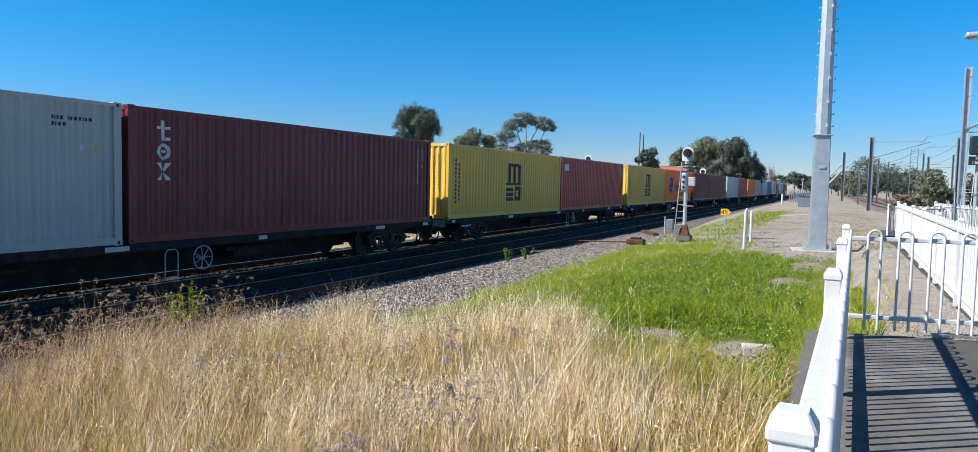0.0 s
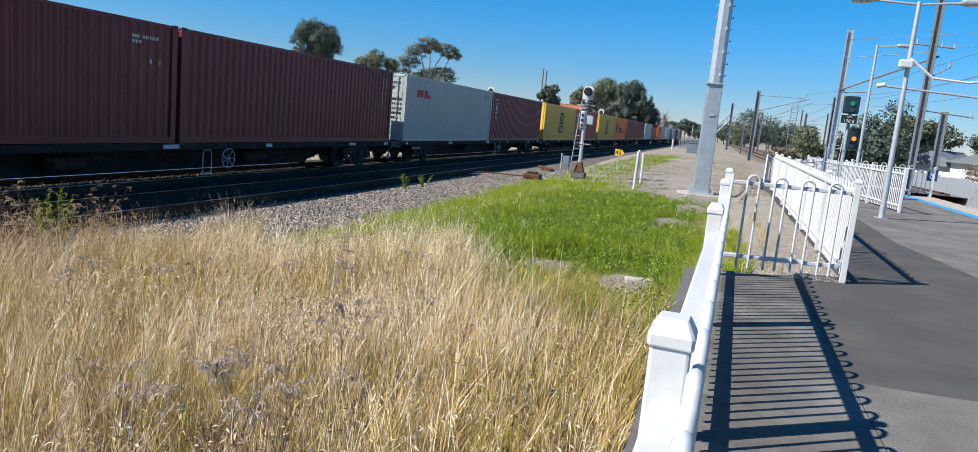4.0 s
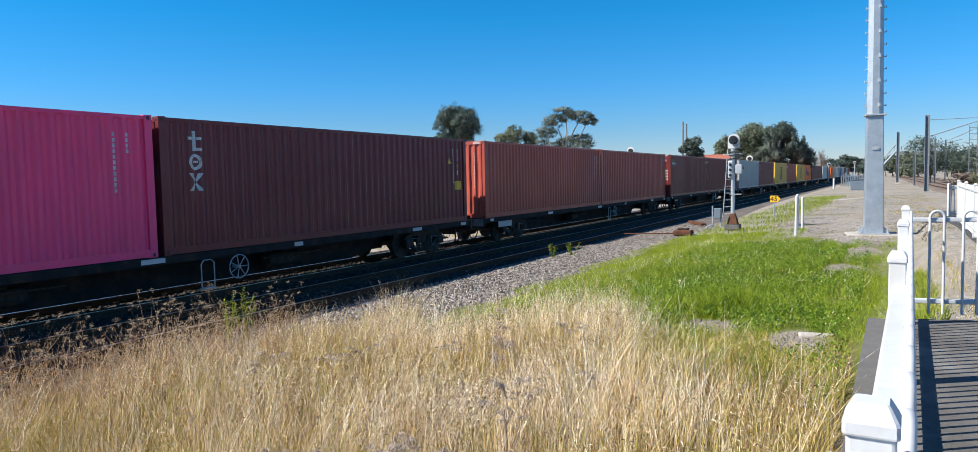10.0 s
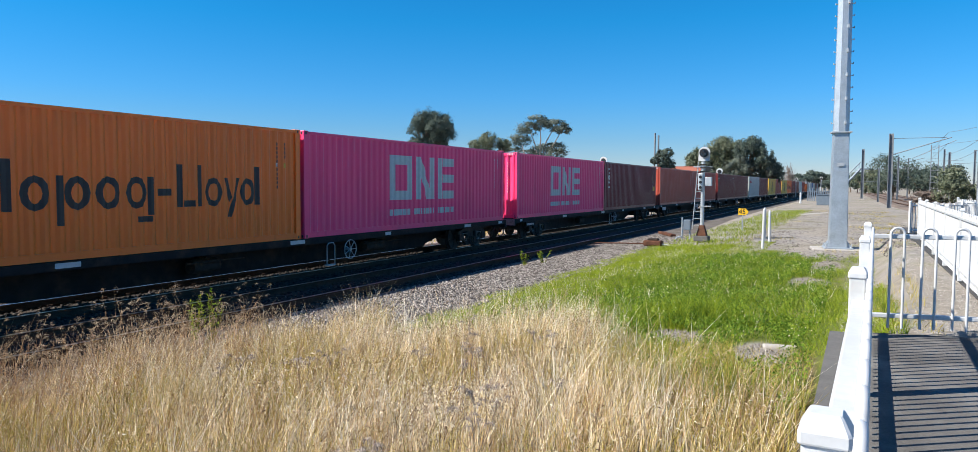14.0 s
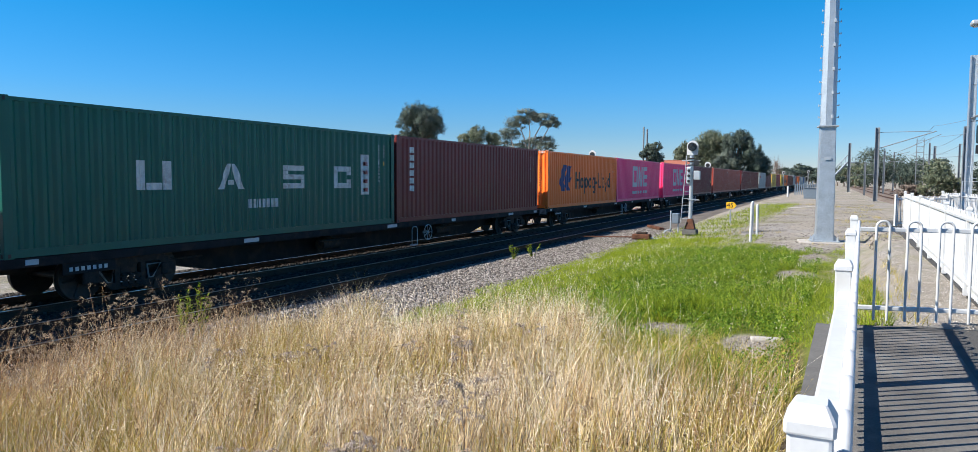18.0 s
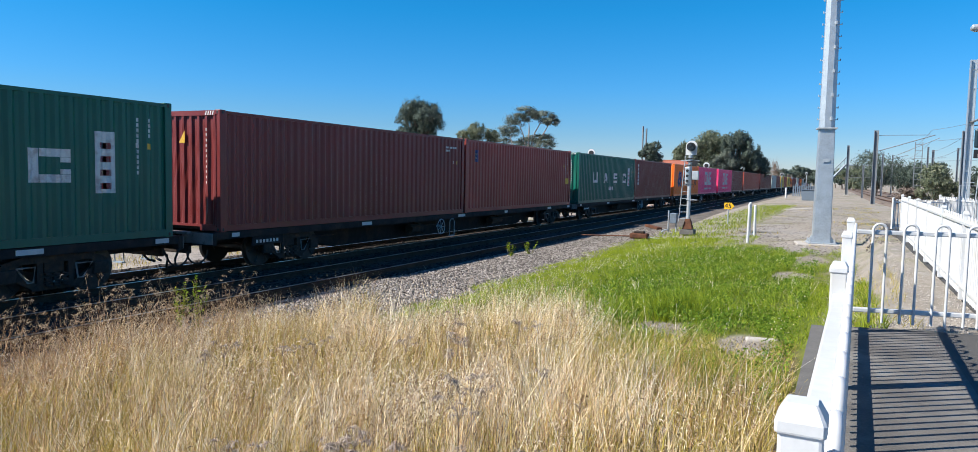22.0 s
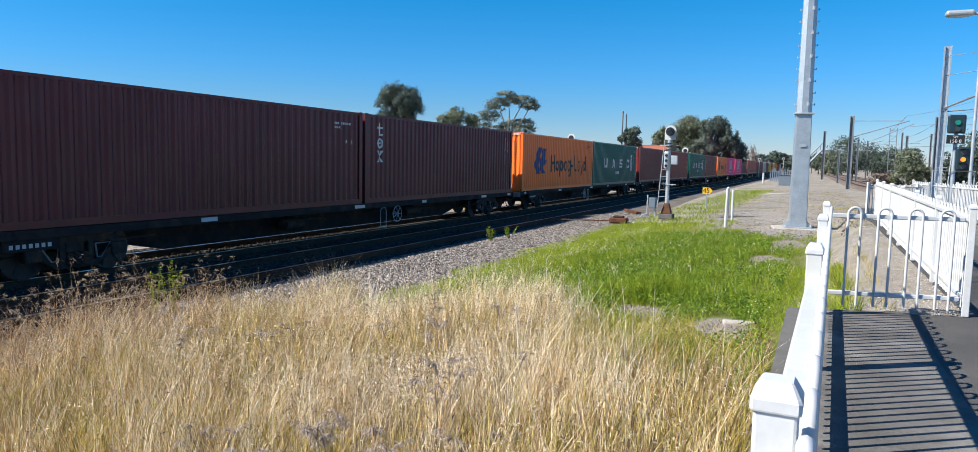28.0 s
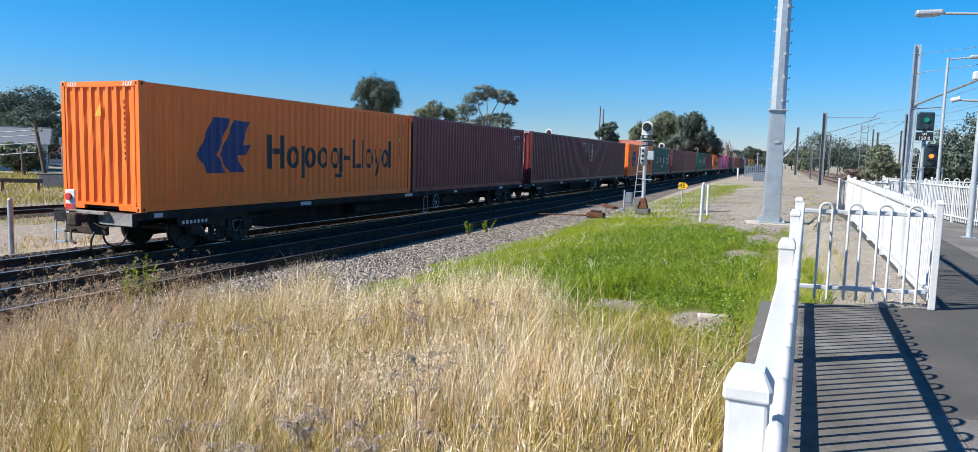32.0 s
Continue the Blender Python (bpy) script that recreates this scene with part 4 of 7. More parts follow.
def build_wagon(last=False, board="wagon", turned=False):
    w = thing("flat_wagon", "long dark steel container flat wagon on two bogies", "wagon", "wagons of the train")
    end0, end1 = -0.25, 2 * L + GAP + 0.25
    for s in (-1, 1):
        part("side_sill", shared(("side_sill", s), lambda: extrude(bmesh.new(), [(s * 1.22, 0.0), (s * 1.22, -0.17), (s * 1.10, -0.17), (s * 1.10, -0.15), (s * 1.18, -0.15), (s * 1.18, -0.04), (s * 1.10, -0.04), (s * 1.10, 0.0)], end0 + 0.004, end1 - 0.004), M["wagon"]), None, w)
    part("centre_sill", shared(("centre_sill",), lambda: extrude_side(), M["wagon"]), None, w)
    part("deck", shared(("deck",), lambda: boxed(-1.1, 1.1, end0 + 0.02, end1 - 0.02, -0.06, -0.03), M["wagon"]), None, w)
    for k, y in enumerate((end0, end1 - 0.12)):
        hs = part("headstock", shared(("headstock", k), lambda: boxed(-1.24, 1.24, y, y + 0.12, -0.30, -0.002, bevel=0.01), M["wagon"]), None, w)
        d = -1 if k == 0 else 1
        yo = end0 if k == 0 else end1
        part("coupler", shared(("coupler", k), lambda: coupler_bm(yo, d), M["bogie"]), None, w)
        part("brake_hose", shared(("brake_hose", k), lambda: tubed([(0.35, yo, -0.35), (0.36, yo + d * 0.22, -0.42), (0.36, yo + d * 0.32, -0.62), (0.33, yo + d * 0.30, -0.80), (0.2, yo + d * 0.42, -0.84)], 0.028, 8), M["rubber"]), None, w)
        part("hose_loop", shared(("hose_loop", k), lambda: tubed(arc(0.9, yo + d * 0.15, -0.42, 0.3, 180, 360, 10), 0.022, 7), M["rubber"]), None, w)
        part("shunter_step", shared(("shunter_step", k), lambda: end_step_bm(yo, d), M["galv"]), None, w)
        part("uncoupling_rod", shared(("uncoupling_rod", k), lambda: tubed([(1.0, yo + d * 0.08, -0.28), (0.45, yo + d * 0.14, -0.32), (0.15, yo + d * 0.14, -0.22)], 0.016, 6), M["wagon"]), None, w)
        part("grab_rail", shared(("grab_rail", k), lambda: tubed([(-1.0, yo + d * 0.05, -0.05), (-1.0, yo + d * 0.16, -0.02), (-0.3, yo + d * 0.16, -0.02)], 0.014, 6), M["wagon"]), None, w)
        part("brake_pipe", shared(("brake_pipe", k), lambda: tubed([(-0.4, yo - d * 0.1, -0.4), (-0.42, yo + d * 0.2, -0.46), (-0.3, yo + d * 0.3, -0.66), (-0.1, yo + d * 0.34, -0.7)], 0.03, 8), M["rubber"]), None, w)
        # end beam and corner plate carry the sunlit tone of the wagon end as colour
        part("end_beam", shared(("end_beam", k), lambda: boxed(-0.55, 0.55, *sorted((yo + d * 0.012, yo + d * 0.14)), -0.06, 0.012, bevel=0.01), M["lit_steel"]), None, w)
        part("end_gear", shared(("end_gear", k), lambda: boxed(-0.75, 0.55, *sorted((yo + d * 0.002, yo + d * 0.09)), -0.52, -0.31, bevel=0.03), M["bogie"]), None, w)
        part("corner_plate", shared(("corner_plate", k), lambda: boxed(0.22, 1.243, *sorted((yo + d * 0.001, yo + d * 0.012)), -0.28, -0.01), M["lit_steel"]), None, w, "end plate coloured pale as if sunlit")
    for y in (2.55, 2 * L + GAP - 2.55):
        build_bogie(w, y)
    mid = L - 1.85 if turned else L + GAP + 1.85
    hw = part("handwheel", shared(("handwheel",), handwheel_bm, M["galv_light"]), None, w, "pale spoked brake handwheel")
    part("hub", shared(("wheel_hub",), lambda: tubed([(1.1, 0, 0), (1.33, 0, 0)], 0.035, 8), M["galv_light"]), None, hw)
    for k in range(7):
        part("spoke", shared(("spoke", k), lambda: spoke_bm(k), M["galv_light"]), None, hw)
    hw.location = (0, mid, -0.42)
    st = part("step_frame", shared(("step_frame",), step_bm, M["galv_light"]), None, w)
    st.location = (0, mid + 0.85 if turned else mid - 0.85, -0.18)
    for y, n_ in ((0.35, 0.24), (5.6, 0.5), (L - 0.4, 0.55), (L + GAP + 3.7, 0.3), (2 * L - 3.2, 0.5), (2 * L - 0.3, 0.34)):
        part("plate", shared(("plate", y), lambda: boxed(1.221, 1.227, y, y + n_, -0.13, -0.03), M["mark_grey"]), None, w, "white data plate")
    pb = part("number_board", shared(("number_board", board), lambda: boxed(1.16, 1.19, 1.05, 2.15, -0.40, -0.175, bevel=0.005), M[board]), None, w, "plain number board with illegible bars")
    for k in range(7):
        part("lettering_bar", shared(("lettering_bar", k), lambda: boxed(1.191, 1.194, 1.18 + k * 0.12, 1.25 + k * 0.12, -0.34, -0.26), M["mark_grey"]), None, pb)
    for y, s in ((2.9, 1.6), (9.0, 1.4), (15.5, 1.8)):
        part("brake_gear", shared(("brake_gear", y), lambda: tank_bm(y, s), M["bogie"]), None, w)
    if last:
        mk = part("tail_marker", boxed(-0.72, -0.42, -0.34, -0.30, -0.08, 0.46, bevel=0.02), M["mark_white"], w, "white and red end of train marker")
        part("reflector", boxed(-0.70, -0.44, -0.352, -0.345, 0.0, 0.14), M["mark_red"], mk)
        part("marker_lamp", tubed([(-0.57, -0.345, 0.3), (-0.57, -0.40, 0.3)], 0.08, 14), M["mark_red"], mk)
    return w


def extrude_side():
    bm = bmesh.new()
    e1 = 2 * L + GAP
    ol = [(-0.2, -0.06), (-0.2, -0.36), (3.5, -0.42), (5.3, -0.80), (e1 - 5.3, -0.80), (e1 - 3.5, -0.42), (e1 + 0.2, -0.36), (e1 + 0.2, -0.06)]
    a = [bm.verts.new((-0.35, y, z)) for y, z in ol]
    b = [bm.verts.new((0.35, y, z)) for y, z in ol]
    k = len(ol)
    for i in range(k):
        bm.faces.new((a[i], a[(i + 1) % k], b[(i + 1) % k], b[i]))
    bm.faces.new(a)
    bm.faces.new(b)
    bmesh.ops.recalc_face_normals(bm, faces=bm.faces)
    return bm


def coupler_bm(y, d):
    bm = box(bmesh.new(), -0.09, 0.09, *sorted((y - d * 0.05, y + d * 0.36)), -0.24, -0.06, bevel=0.02)
    box(bm, -0.19, 0.10, *sorted((y + d * 0.30, y + d * 0.47)), -0.31, -0.02, bevel=0.04)
    box(bm, -0.16, 0.16, *sorted((y - d * 0.02, y + d * 0.08)), -0.32, 0.0, bevel=0.02)
    return bm


def end_step_bm(y, d):
    bm = bmesh.new()
    for x in (-1.12, -0.8):
        tube(bm, [(x, y + d * 0.03, -0.25), (x, y + d * 0.05, -0.75)], 0.016, 6)
    for z in (-0.5, -0.75):
        box(bm, -1.13, -0.79, y + d * 0.04 - 0.05, y + d * 0.04 + 0.05, z - 0.015, z + 0.015)
    return bm


def tank_bm(y, s):
    bm = tubed([(0.75, y, -0.46), (0.75, y + s * 0.55, -0.46)], 0.17, 14)
    box(bm, 0.55, 0.95, y + s * 0.2, y + s * 0.28, -0.28, -0.24)
    box(bm, 0.72, 0.78, y + s * 0.22, y + s * 0.26, -0.46, -0.22)
    tube(bm, [(1.0, y - 0.3, -0.35), (1.0, y + s, -0.35)], 0.02, 6)
    return bm


# tail wagon first: rear container, front container
CONSIST = [
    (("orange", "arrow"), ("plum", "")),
    (("maroon", ""), ("maroon", "tower")),
    (("orange", "arrow"), ("green", "wide")),
    (("brown", ""), ("red", "flag")),
    (("green", "wide"), ("brown", "column")),
    (("orange", "arrow"), ("pink", "ring")),
    (("pink", "ring"), ("plum", "tower")),
    (("dusty", ""), ("dusty", "")),
    (("brown", "badge", True), ("brown", "")),
    (("grey", "script", True), ("plum", "tower")),
    (("yellow", "block"), ("rust", "label")),
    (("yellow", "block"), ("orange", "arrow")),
    (("brown", ""), ("brown", "")),
    (("pale", ""), ("rust", "")),
    (("orange", ""), ("grey", "")),
    (("pale", ""), ("blue", "")),
    (("grey", ""), ("brown", "")),
    (("grey", ""), ("rust", "")),
]
TRAIN = []


def build_train():
    for k, (a, b) in enumerate(CONSIST):
        TRAIN.append((build_wagon(k == 0, "galv_light" if k == 7 else "wagon", k in (2, 3)), k * PITCH))
        TRAIN.append((build_container(*a, codes="top" if a[0] in ("brown", "grey") or k in (1, 2, 3) else "bars"), k * PITCH))
        TRAIN.append((build_container(*b, codes="top" if k == 0 else "bars", decals=k in (3, 6)), k * PITCH + L + GAP))


build_train()


def tail_at(t):
    """Where the tail container's rear face is along the track."""
    return float(np.interp(t, TAIL_T, TAIL_Y))


TAIL_T = [0.0, 2.0, 5.0, 7.0, 9.0, 11.0, 13.0, 17.0, 19.0, 21.0, 23.0, 24.0, 25.0, 28.0, 30.0, 32.0]
TAIL_Y = [-235.30, -219.77, -196.71, -181.34, -165.84, -150.31, -134.75, -103.86, -88.43, -73.02, -57.60, -49.83, -42.06, -19.02, -3.71, 11.49]


def motions():
    ts = TAIL_T
    for ob, off in TRAIN:
        walk(ob, [(t, pose(TRAIN_X, tail_at(t) + off, DECK)) for t in ts])
    # wheels roll on the rails: one turn of the wheels for all axles, keyed once for each axle place
    first = {}
    for k, w in WHEELSETS:
        if k not in first:
            y0 = w.location.y
            step = 2.0 / FPS
            walk(w, [(i * step, pose(0, y0, 0.46, -math.degrees((tail_at(i * step) - tail_at(0)) / 0.46) % 360)) for i in range(481)])
            first[k] = w
        else:
            ad = w.animation_data_create()
            w.rotation_mode = "QUATERNION"
            ad.action = first[k].animation_data.action
            ad.action_slot = first[k].animation_data.action_slot


# ---- path, platform and gravel ----
def slab(name, outline, z0, z1, material, label, category):
    bm = bmesh.new()
    lo = [bm.verts.new((x, y, z0)) for x, y in outline]
    hi = [bm.verts.new((x, y, z1)) for x, y in outline]
    k = len(outline)
    for i in range(k):
        bm.faces.new((lo[i], lo[(i + 1) % k], hi[(i + 1) % k], hi[i]))
    bm.faces.new(lo[::-1])
    bm.faces.new(hi)
    bmesh.ops.recalc_face_normals(bm, faces=bm.faces)
    return tagged(new(name, mesh_of(name, bm, material)), label, category, kind="structure")


slab("path", [(-0.02, -6), (6.2, -6), (6.2, 31.2), (1.62, 31.2), (1.55, 8.62), (0.12, 8.32), (0.02, 4)], -0.6, 0.0, M["asphalt"], "dark asphalt footpath and platform surface", "path")
slab("old_surface", [(1.05, -6), (6.2, -6), (6.2, 31.1), (3.3, 31.1), (3.05, 13.5), (3.47, 9.8), (2.0, 5.0), (1.0, 4.9)], -0.1, 0.004, M["asphalt_old"], "worn pale asphalt of the older platform", "path")
slab("path_strip", [(-0.018, -6), (1.04, -6), (0.99, 4.9), (0.97, 8.28), (0.12, 8.28), (0.022, 4)], -0.1, 0.004, M["path_worn"], "worn paler asphalt along the fence foot", "path")
slab("kerb", [(-0.30, -6), (-0.024, -6), (0.016, 4), (0.116, 8.3), (-0.18, 8.3)], -0.8, -0.012, M["kerb"], "dark concrete kerb along the path", "kerb")
slab("tactile_strip", [(6.96, -6), (7.26, -6), (7.0, 31.2), (6.70, 31.2)], -0.6, 0.008, M["blue_paint"], "blue painted line along the platform edge", "platform line")
slab("platform_inner", [(6.2, -6), (6.96, -6), (6.70, 31.2), (6.2, 31.2)], -0.6, 0.002, M["asphalt_old"], "grey platform surface beside the blue line", "platform")
slab("platform_edge", [(7.26, -6), (8.3, -6), (8.05, 31.2), (7.0, 31.2)], -0.62, 0.006, M["paving"], "pale paving at the platform edge", "platform")

# ---- white hoop-top fences ----
HOOP_W, HOOP_STEP, R_BAR = 0.19, 0.325, 0.0135


def hoop_bm(width):
    r = width / 2
    pts = [(0, -r, 0.06), (0, -r, 1.03)] + [(0, -r * math.cos(math.pi * k / 10), 1.03 + r * math.sin(math.pi * k / 10)) for k in range(1, 10)] + [(0, r, 1.03), (0, r, 0.06)]
    return tubed(pts, R_BAR, 8)


def post_bm():
    bm = box(bmesh.new(), -0.033, 0.033, -0.033, 0.033, 0.0, 1.125, bevel=0.006)
    return bm


def cap_bm():
    bm = bmesh.new()
    rings = []
    for s, z in ((0.030, 1.113), (0.037, 1.115), (0.038, 1.118), (0.038, 1.134), (0.036, 1.139), (0.026, 1.158), (0.023, 1.162)):
        c = s * 0.86
        rings.append([bm.verts.new(p) for p in ((-c, -s, z), (c, -s, z), (s, -c, z), (s, c, z), (c, s, z), (-c, s, z), (-s, c, z), (-s, -c, z))])
    for a, b in zip(rings, rings[1:]):
        for k in range(8):
            bm.faces.new((a[k], a[(k + 1) % 8], b[(k + 1) % 8], b[k]))
    bm.faces.new(rings[0][::-1])
    bm.faces.new(rings[-1])
    return bm


HOOP = mesh_of("hoop", hoop_bm(HOOP_W), M["white"])
HOOP_CLOSE = mesh_of("hoop", hoop_bm(0.126), M["white"])
FPOST = mesh_of("post", post_bm(), M["white"])
FCAP = mesh_of("cap", cap_bm(), M["white"])


def fence(name, label, p0, p1, posts, z=0.0, post_side=0.0, hoop_off=0.0, fall=0.0, step=HOOP_STEP, rail_x=0.0, start=0.16):
    """A fence from p0 to p1: posts at the given lengths, two flat rails, hoops."""
    d = Vector((p1[0] - p0[0], p1[1] - p0[1], 0))
    length = d.length
    f = thing(name, label, "fence", "white fences", at=Matrix.Translation((p0[0], p0[1], z)) @ pose(0, 0, 0, math.degrees(math.atan2(fall, length)), 0, math.degrees(math.atan2(-d.x, d.y))))
    for u in posts:
        o = part("post", FPOST, None, f)
        o.location = (post_side, u, 0)
        part("cap", FCAP, None, o)
    marks = [0.0] + [u for u in posts if 0 < u < length] + [length]
    for a, b in zip(marks, marks[1:]):
        if b - a < 0.3:
            continue
        for zz in (0.16, 0.98):
            part("rail", boxed(rail_x - 0.031, rail_x + 0.031, a + 0.03, b - 0.03, zz, zz + 0.045, bevel=0.008), M["white"], f)
    u = start
    while u < length - 0.1:
        if all(abs(u - v) > 0.05 for v in posts):
            o = part("hoop", HOOP if step > 0.3 else HOOP_CLOSE, None, f)
            o.location = (hoop_off, u, 0)
        u += step
    return f


fence("fence", "white enamelled steel hoop-top fence along the path", (-0.035 - 0.06, -1.07), (0.135, 8.35), [0.0, 2.27, 4.54, 6.81, 9.08], post_side=0.012, hoop_off=0.058, step=0.2522, rail_x=0.022)
fence("fence", "white hoop-top fence panel across the end of the path", (0.17, 8.36), (1.46, 8.64), [], z=0.0, hoop_off=0.042, step=0.292, start=0.245)
fence("fence", "white hoop-top fence beside the gravel bed", (1.5, 8.66), (1.66, 23.3), [0.0, 2.42, 4.84, 7.26, 9.68, 12.1, 14.6], fall=0.06, step=0.25)
fence("fence", "white hoop-top fence behind the lamp post", (4.62, 20.7), (3.35, 30.6), [0.0, 2.5, 5.0, 7.5, 9.9], z=0.0, step=0.25)
fence("fence", "white hoop-top fence closing the platform end", (5.0, 31.0), (7.95, 31.1), [0.0, 2.9], z=0.0)
fence("fence", "white hoop-top fence along the ramp", (1.7, 27.5), (4.9, 30.4), [0.0, 2.2, 4.2], z=-0.1, step=0.25)


def text_bm(txt, size):
    cu = bpy.data.curves.new("letters", "FONT")
    cu.body, cu.size, cu.align_x, cu.align_y, cu.extrude = txt, size, "CENTER", "CENTER", 0.003
    ob = bpy.data.objects.new("letters", cu)
    me = ob.to_mesh()
    bm = bmesh.new()
    bm.from_mesh(me)
    ob.to_mesh_clear()
    bpy.data.objects.remove(ob)
    # letters stand upright and face back along the track, towards -y
    bmesh.ops.rotate(bm, verts=bm.verts, cent=(0, 0, 0), matrix=Euler((radians(90), 0, 0)).to_matrix())
    return bm


def letters(txt, size, material, parent, at):
    o = part("lettering", text_bm(txt, size), material, parent)
    o.location = at
    return o


# ---- platform number sign ----
sg = thing("car_stop_sign", "dark blue platform sign with a white 8 on the fence", "sign", at=pose(7.85, 31.1, 0.0))
part("sign_plate", boxed(-0.18, 0.18, -0.012, 0.012, 0.62, 1.04, bevel=0.005), M["mark_navy"], sg)
part("post", tubed([(0.0, 0.03, 0), (0.0, 0.03, 1.1)], 0.025), M["galv"], sg)
letters("8", 0.46, M["mark_white"], sg, (0, -0.016, 0.83))


# ---- overhead mast by the yard ----
def build_mast():
    z0 = -0.5
    t = thing("overhead_mast", "tall galvanised steel box mast bolted to a concrete pad", "mast", at=pose(-0.41, 25.15, z0, 0, 0, 8))
    part("footing", boxed(-0.75, 0.75, -0.62, 0.62, -0.25, 0.07, bevel=0.03), M["concrete"], t, "concrete footing pad")
    part("base_plate", boxed(-0.42, 0.42, -0.42, 0.42, 0.07, 0.105, bevel=0.008), M["galv"], t)
    bm = bmesh.new()
    rings = [[bm.verts.new((sx * s, sy * s, z)) for sx, sy in ((-1, -1), (1, -1), (1, 1), (-1, 1))] for s, z in ((0.258, 0.1), (0.222, 3.70))]
    for k in range(4):
        bm.faces.new((rings[0][k], rings[0][(k + 1) % 4], rings[1][(k + 1) % 4], rings[1][k]))
    bm.faces.new(rings[1])
    bmesh.ops.bevel(bm, geom=[e for e in bm.edges if abs(e.verts[0].co.z - e.verts[1].co.z) > 1], offset=0.02, segments=2, affect="EDGES")
    part("lower_shaft", bm, M["galv"], t)
    part("joint_plate", boxed(-0.29, 0.29, -0.29, 0.29, 3.70, 3.745, bevel=0.006), M["galv_light"], t)
    bm = bmesh.new()
    rings = [[bm.verts.new((s * math.cos(a), s * math.sin(a), z)) for a in [radians(22.5 + 45 * k) for k in range(8)]] for s, z in ((0.245, 3.745), (0.19, 11.5))]
    for k in range(8):
        bm.faces.new((rings[0][k], rings[0][(k + 1) % 8], rings[1][(k + 1) % 8], rings[1][k]))
    bm.faces.new(rings[1])
    part("upper_shaft", bm, M["galv"], t)
    for k in range(20):
        z = 4.0 + k * 0.37
        r = 0.24 - (z - 3.745) * 0.0068
        for s in (-1, 1):
            part("step_bolt", tube(tubed([(s * r * 0.9, -0.04, z), (s * (r + 0.055), -0.06, z)], 0.013, 6), [(s * (r + 0.055), -0.06, z - 0.02), (s * (r + 0.055), -0.06, z + 0.045)], 0.014, 6), M["galv_light"], t)
        if k % 2 == 0:
            part("bracket", boxed(0.06, 0.12, -r - 0.05, -r + 0.03, z - 0.04, z + 0.07, bevel=0.008), M["galv_light"], t)
    for sx in (-1, 1):
        for sy in (-1, 1):
            part("anchor_bolt", tube(tubed([(sx * 0.36, sy * 0.36, 0.07), (sx * 0.36, sy * 0.36, 0.23)], 0.018, 8), [(sx * 0.36, sy * 0.36, 0.105), (sx * 0.36, sy * 0.36, 0.14)], 0.035, 6), M["galv_light"], t)
            g = bmesh.new()
            v = [g.verts.new(p) for p in ((sx * 0.26, sy * 0.20 - 0.008, 0.105), (sx * 0.40, sy * 0.20 - 0.008, 0.105), (sx * 0.26, sy * 0.20 - 0.008, 0.32))]
            w = [g.verts.new((p.co.x, p.co.y + 0.016, p.co.z)) for p in v]
            g.faces.new(v)
            g.faces.new(w[::-1])
            for i in range(3):
                g.faces.new((v[i], w[i], w[(i + 1) % 3], v[(i + 1) % 3]))
            part("gusset", g, M["galv"], t)
    part("number_plate", boxed(-0.10, 0.10, -0.262, -0.255, 2.66, 2.76), M["galv_light"], t)


build_mast()


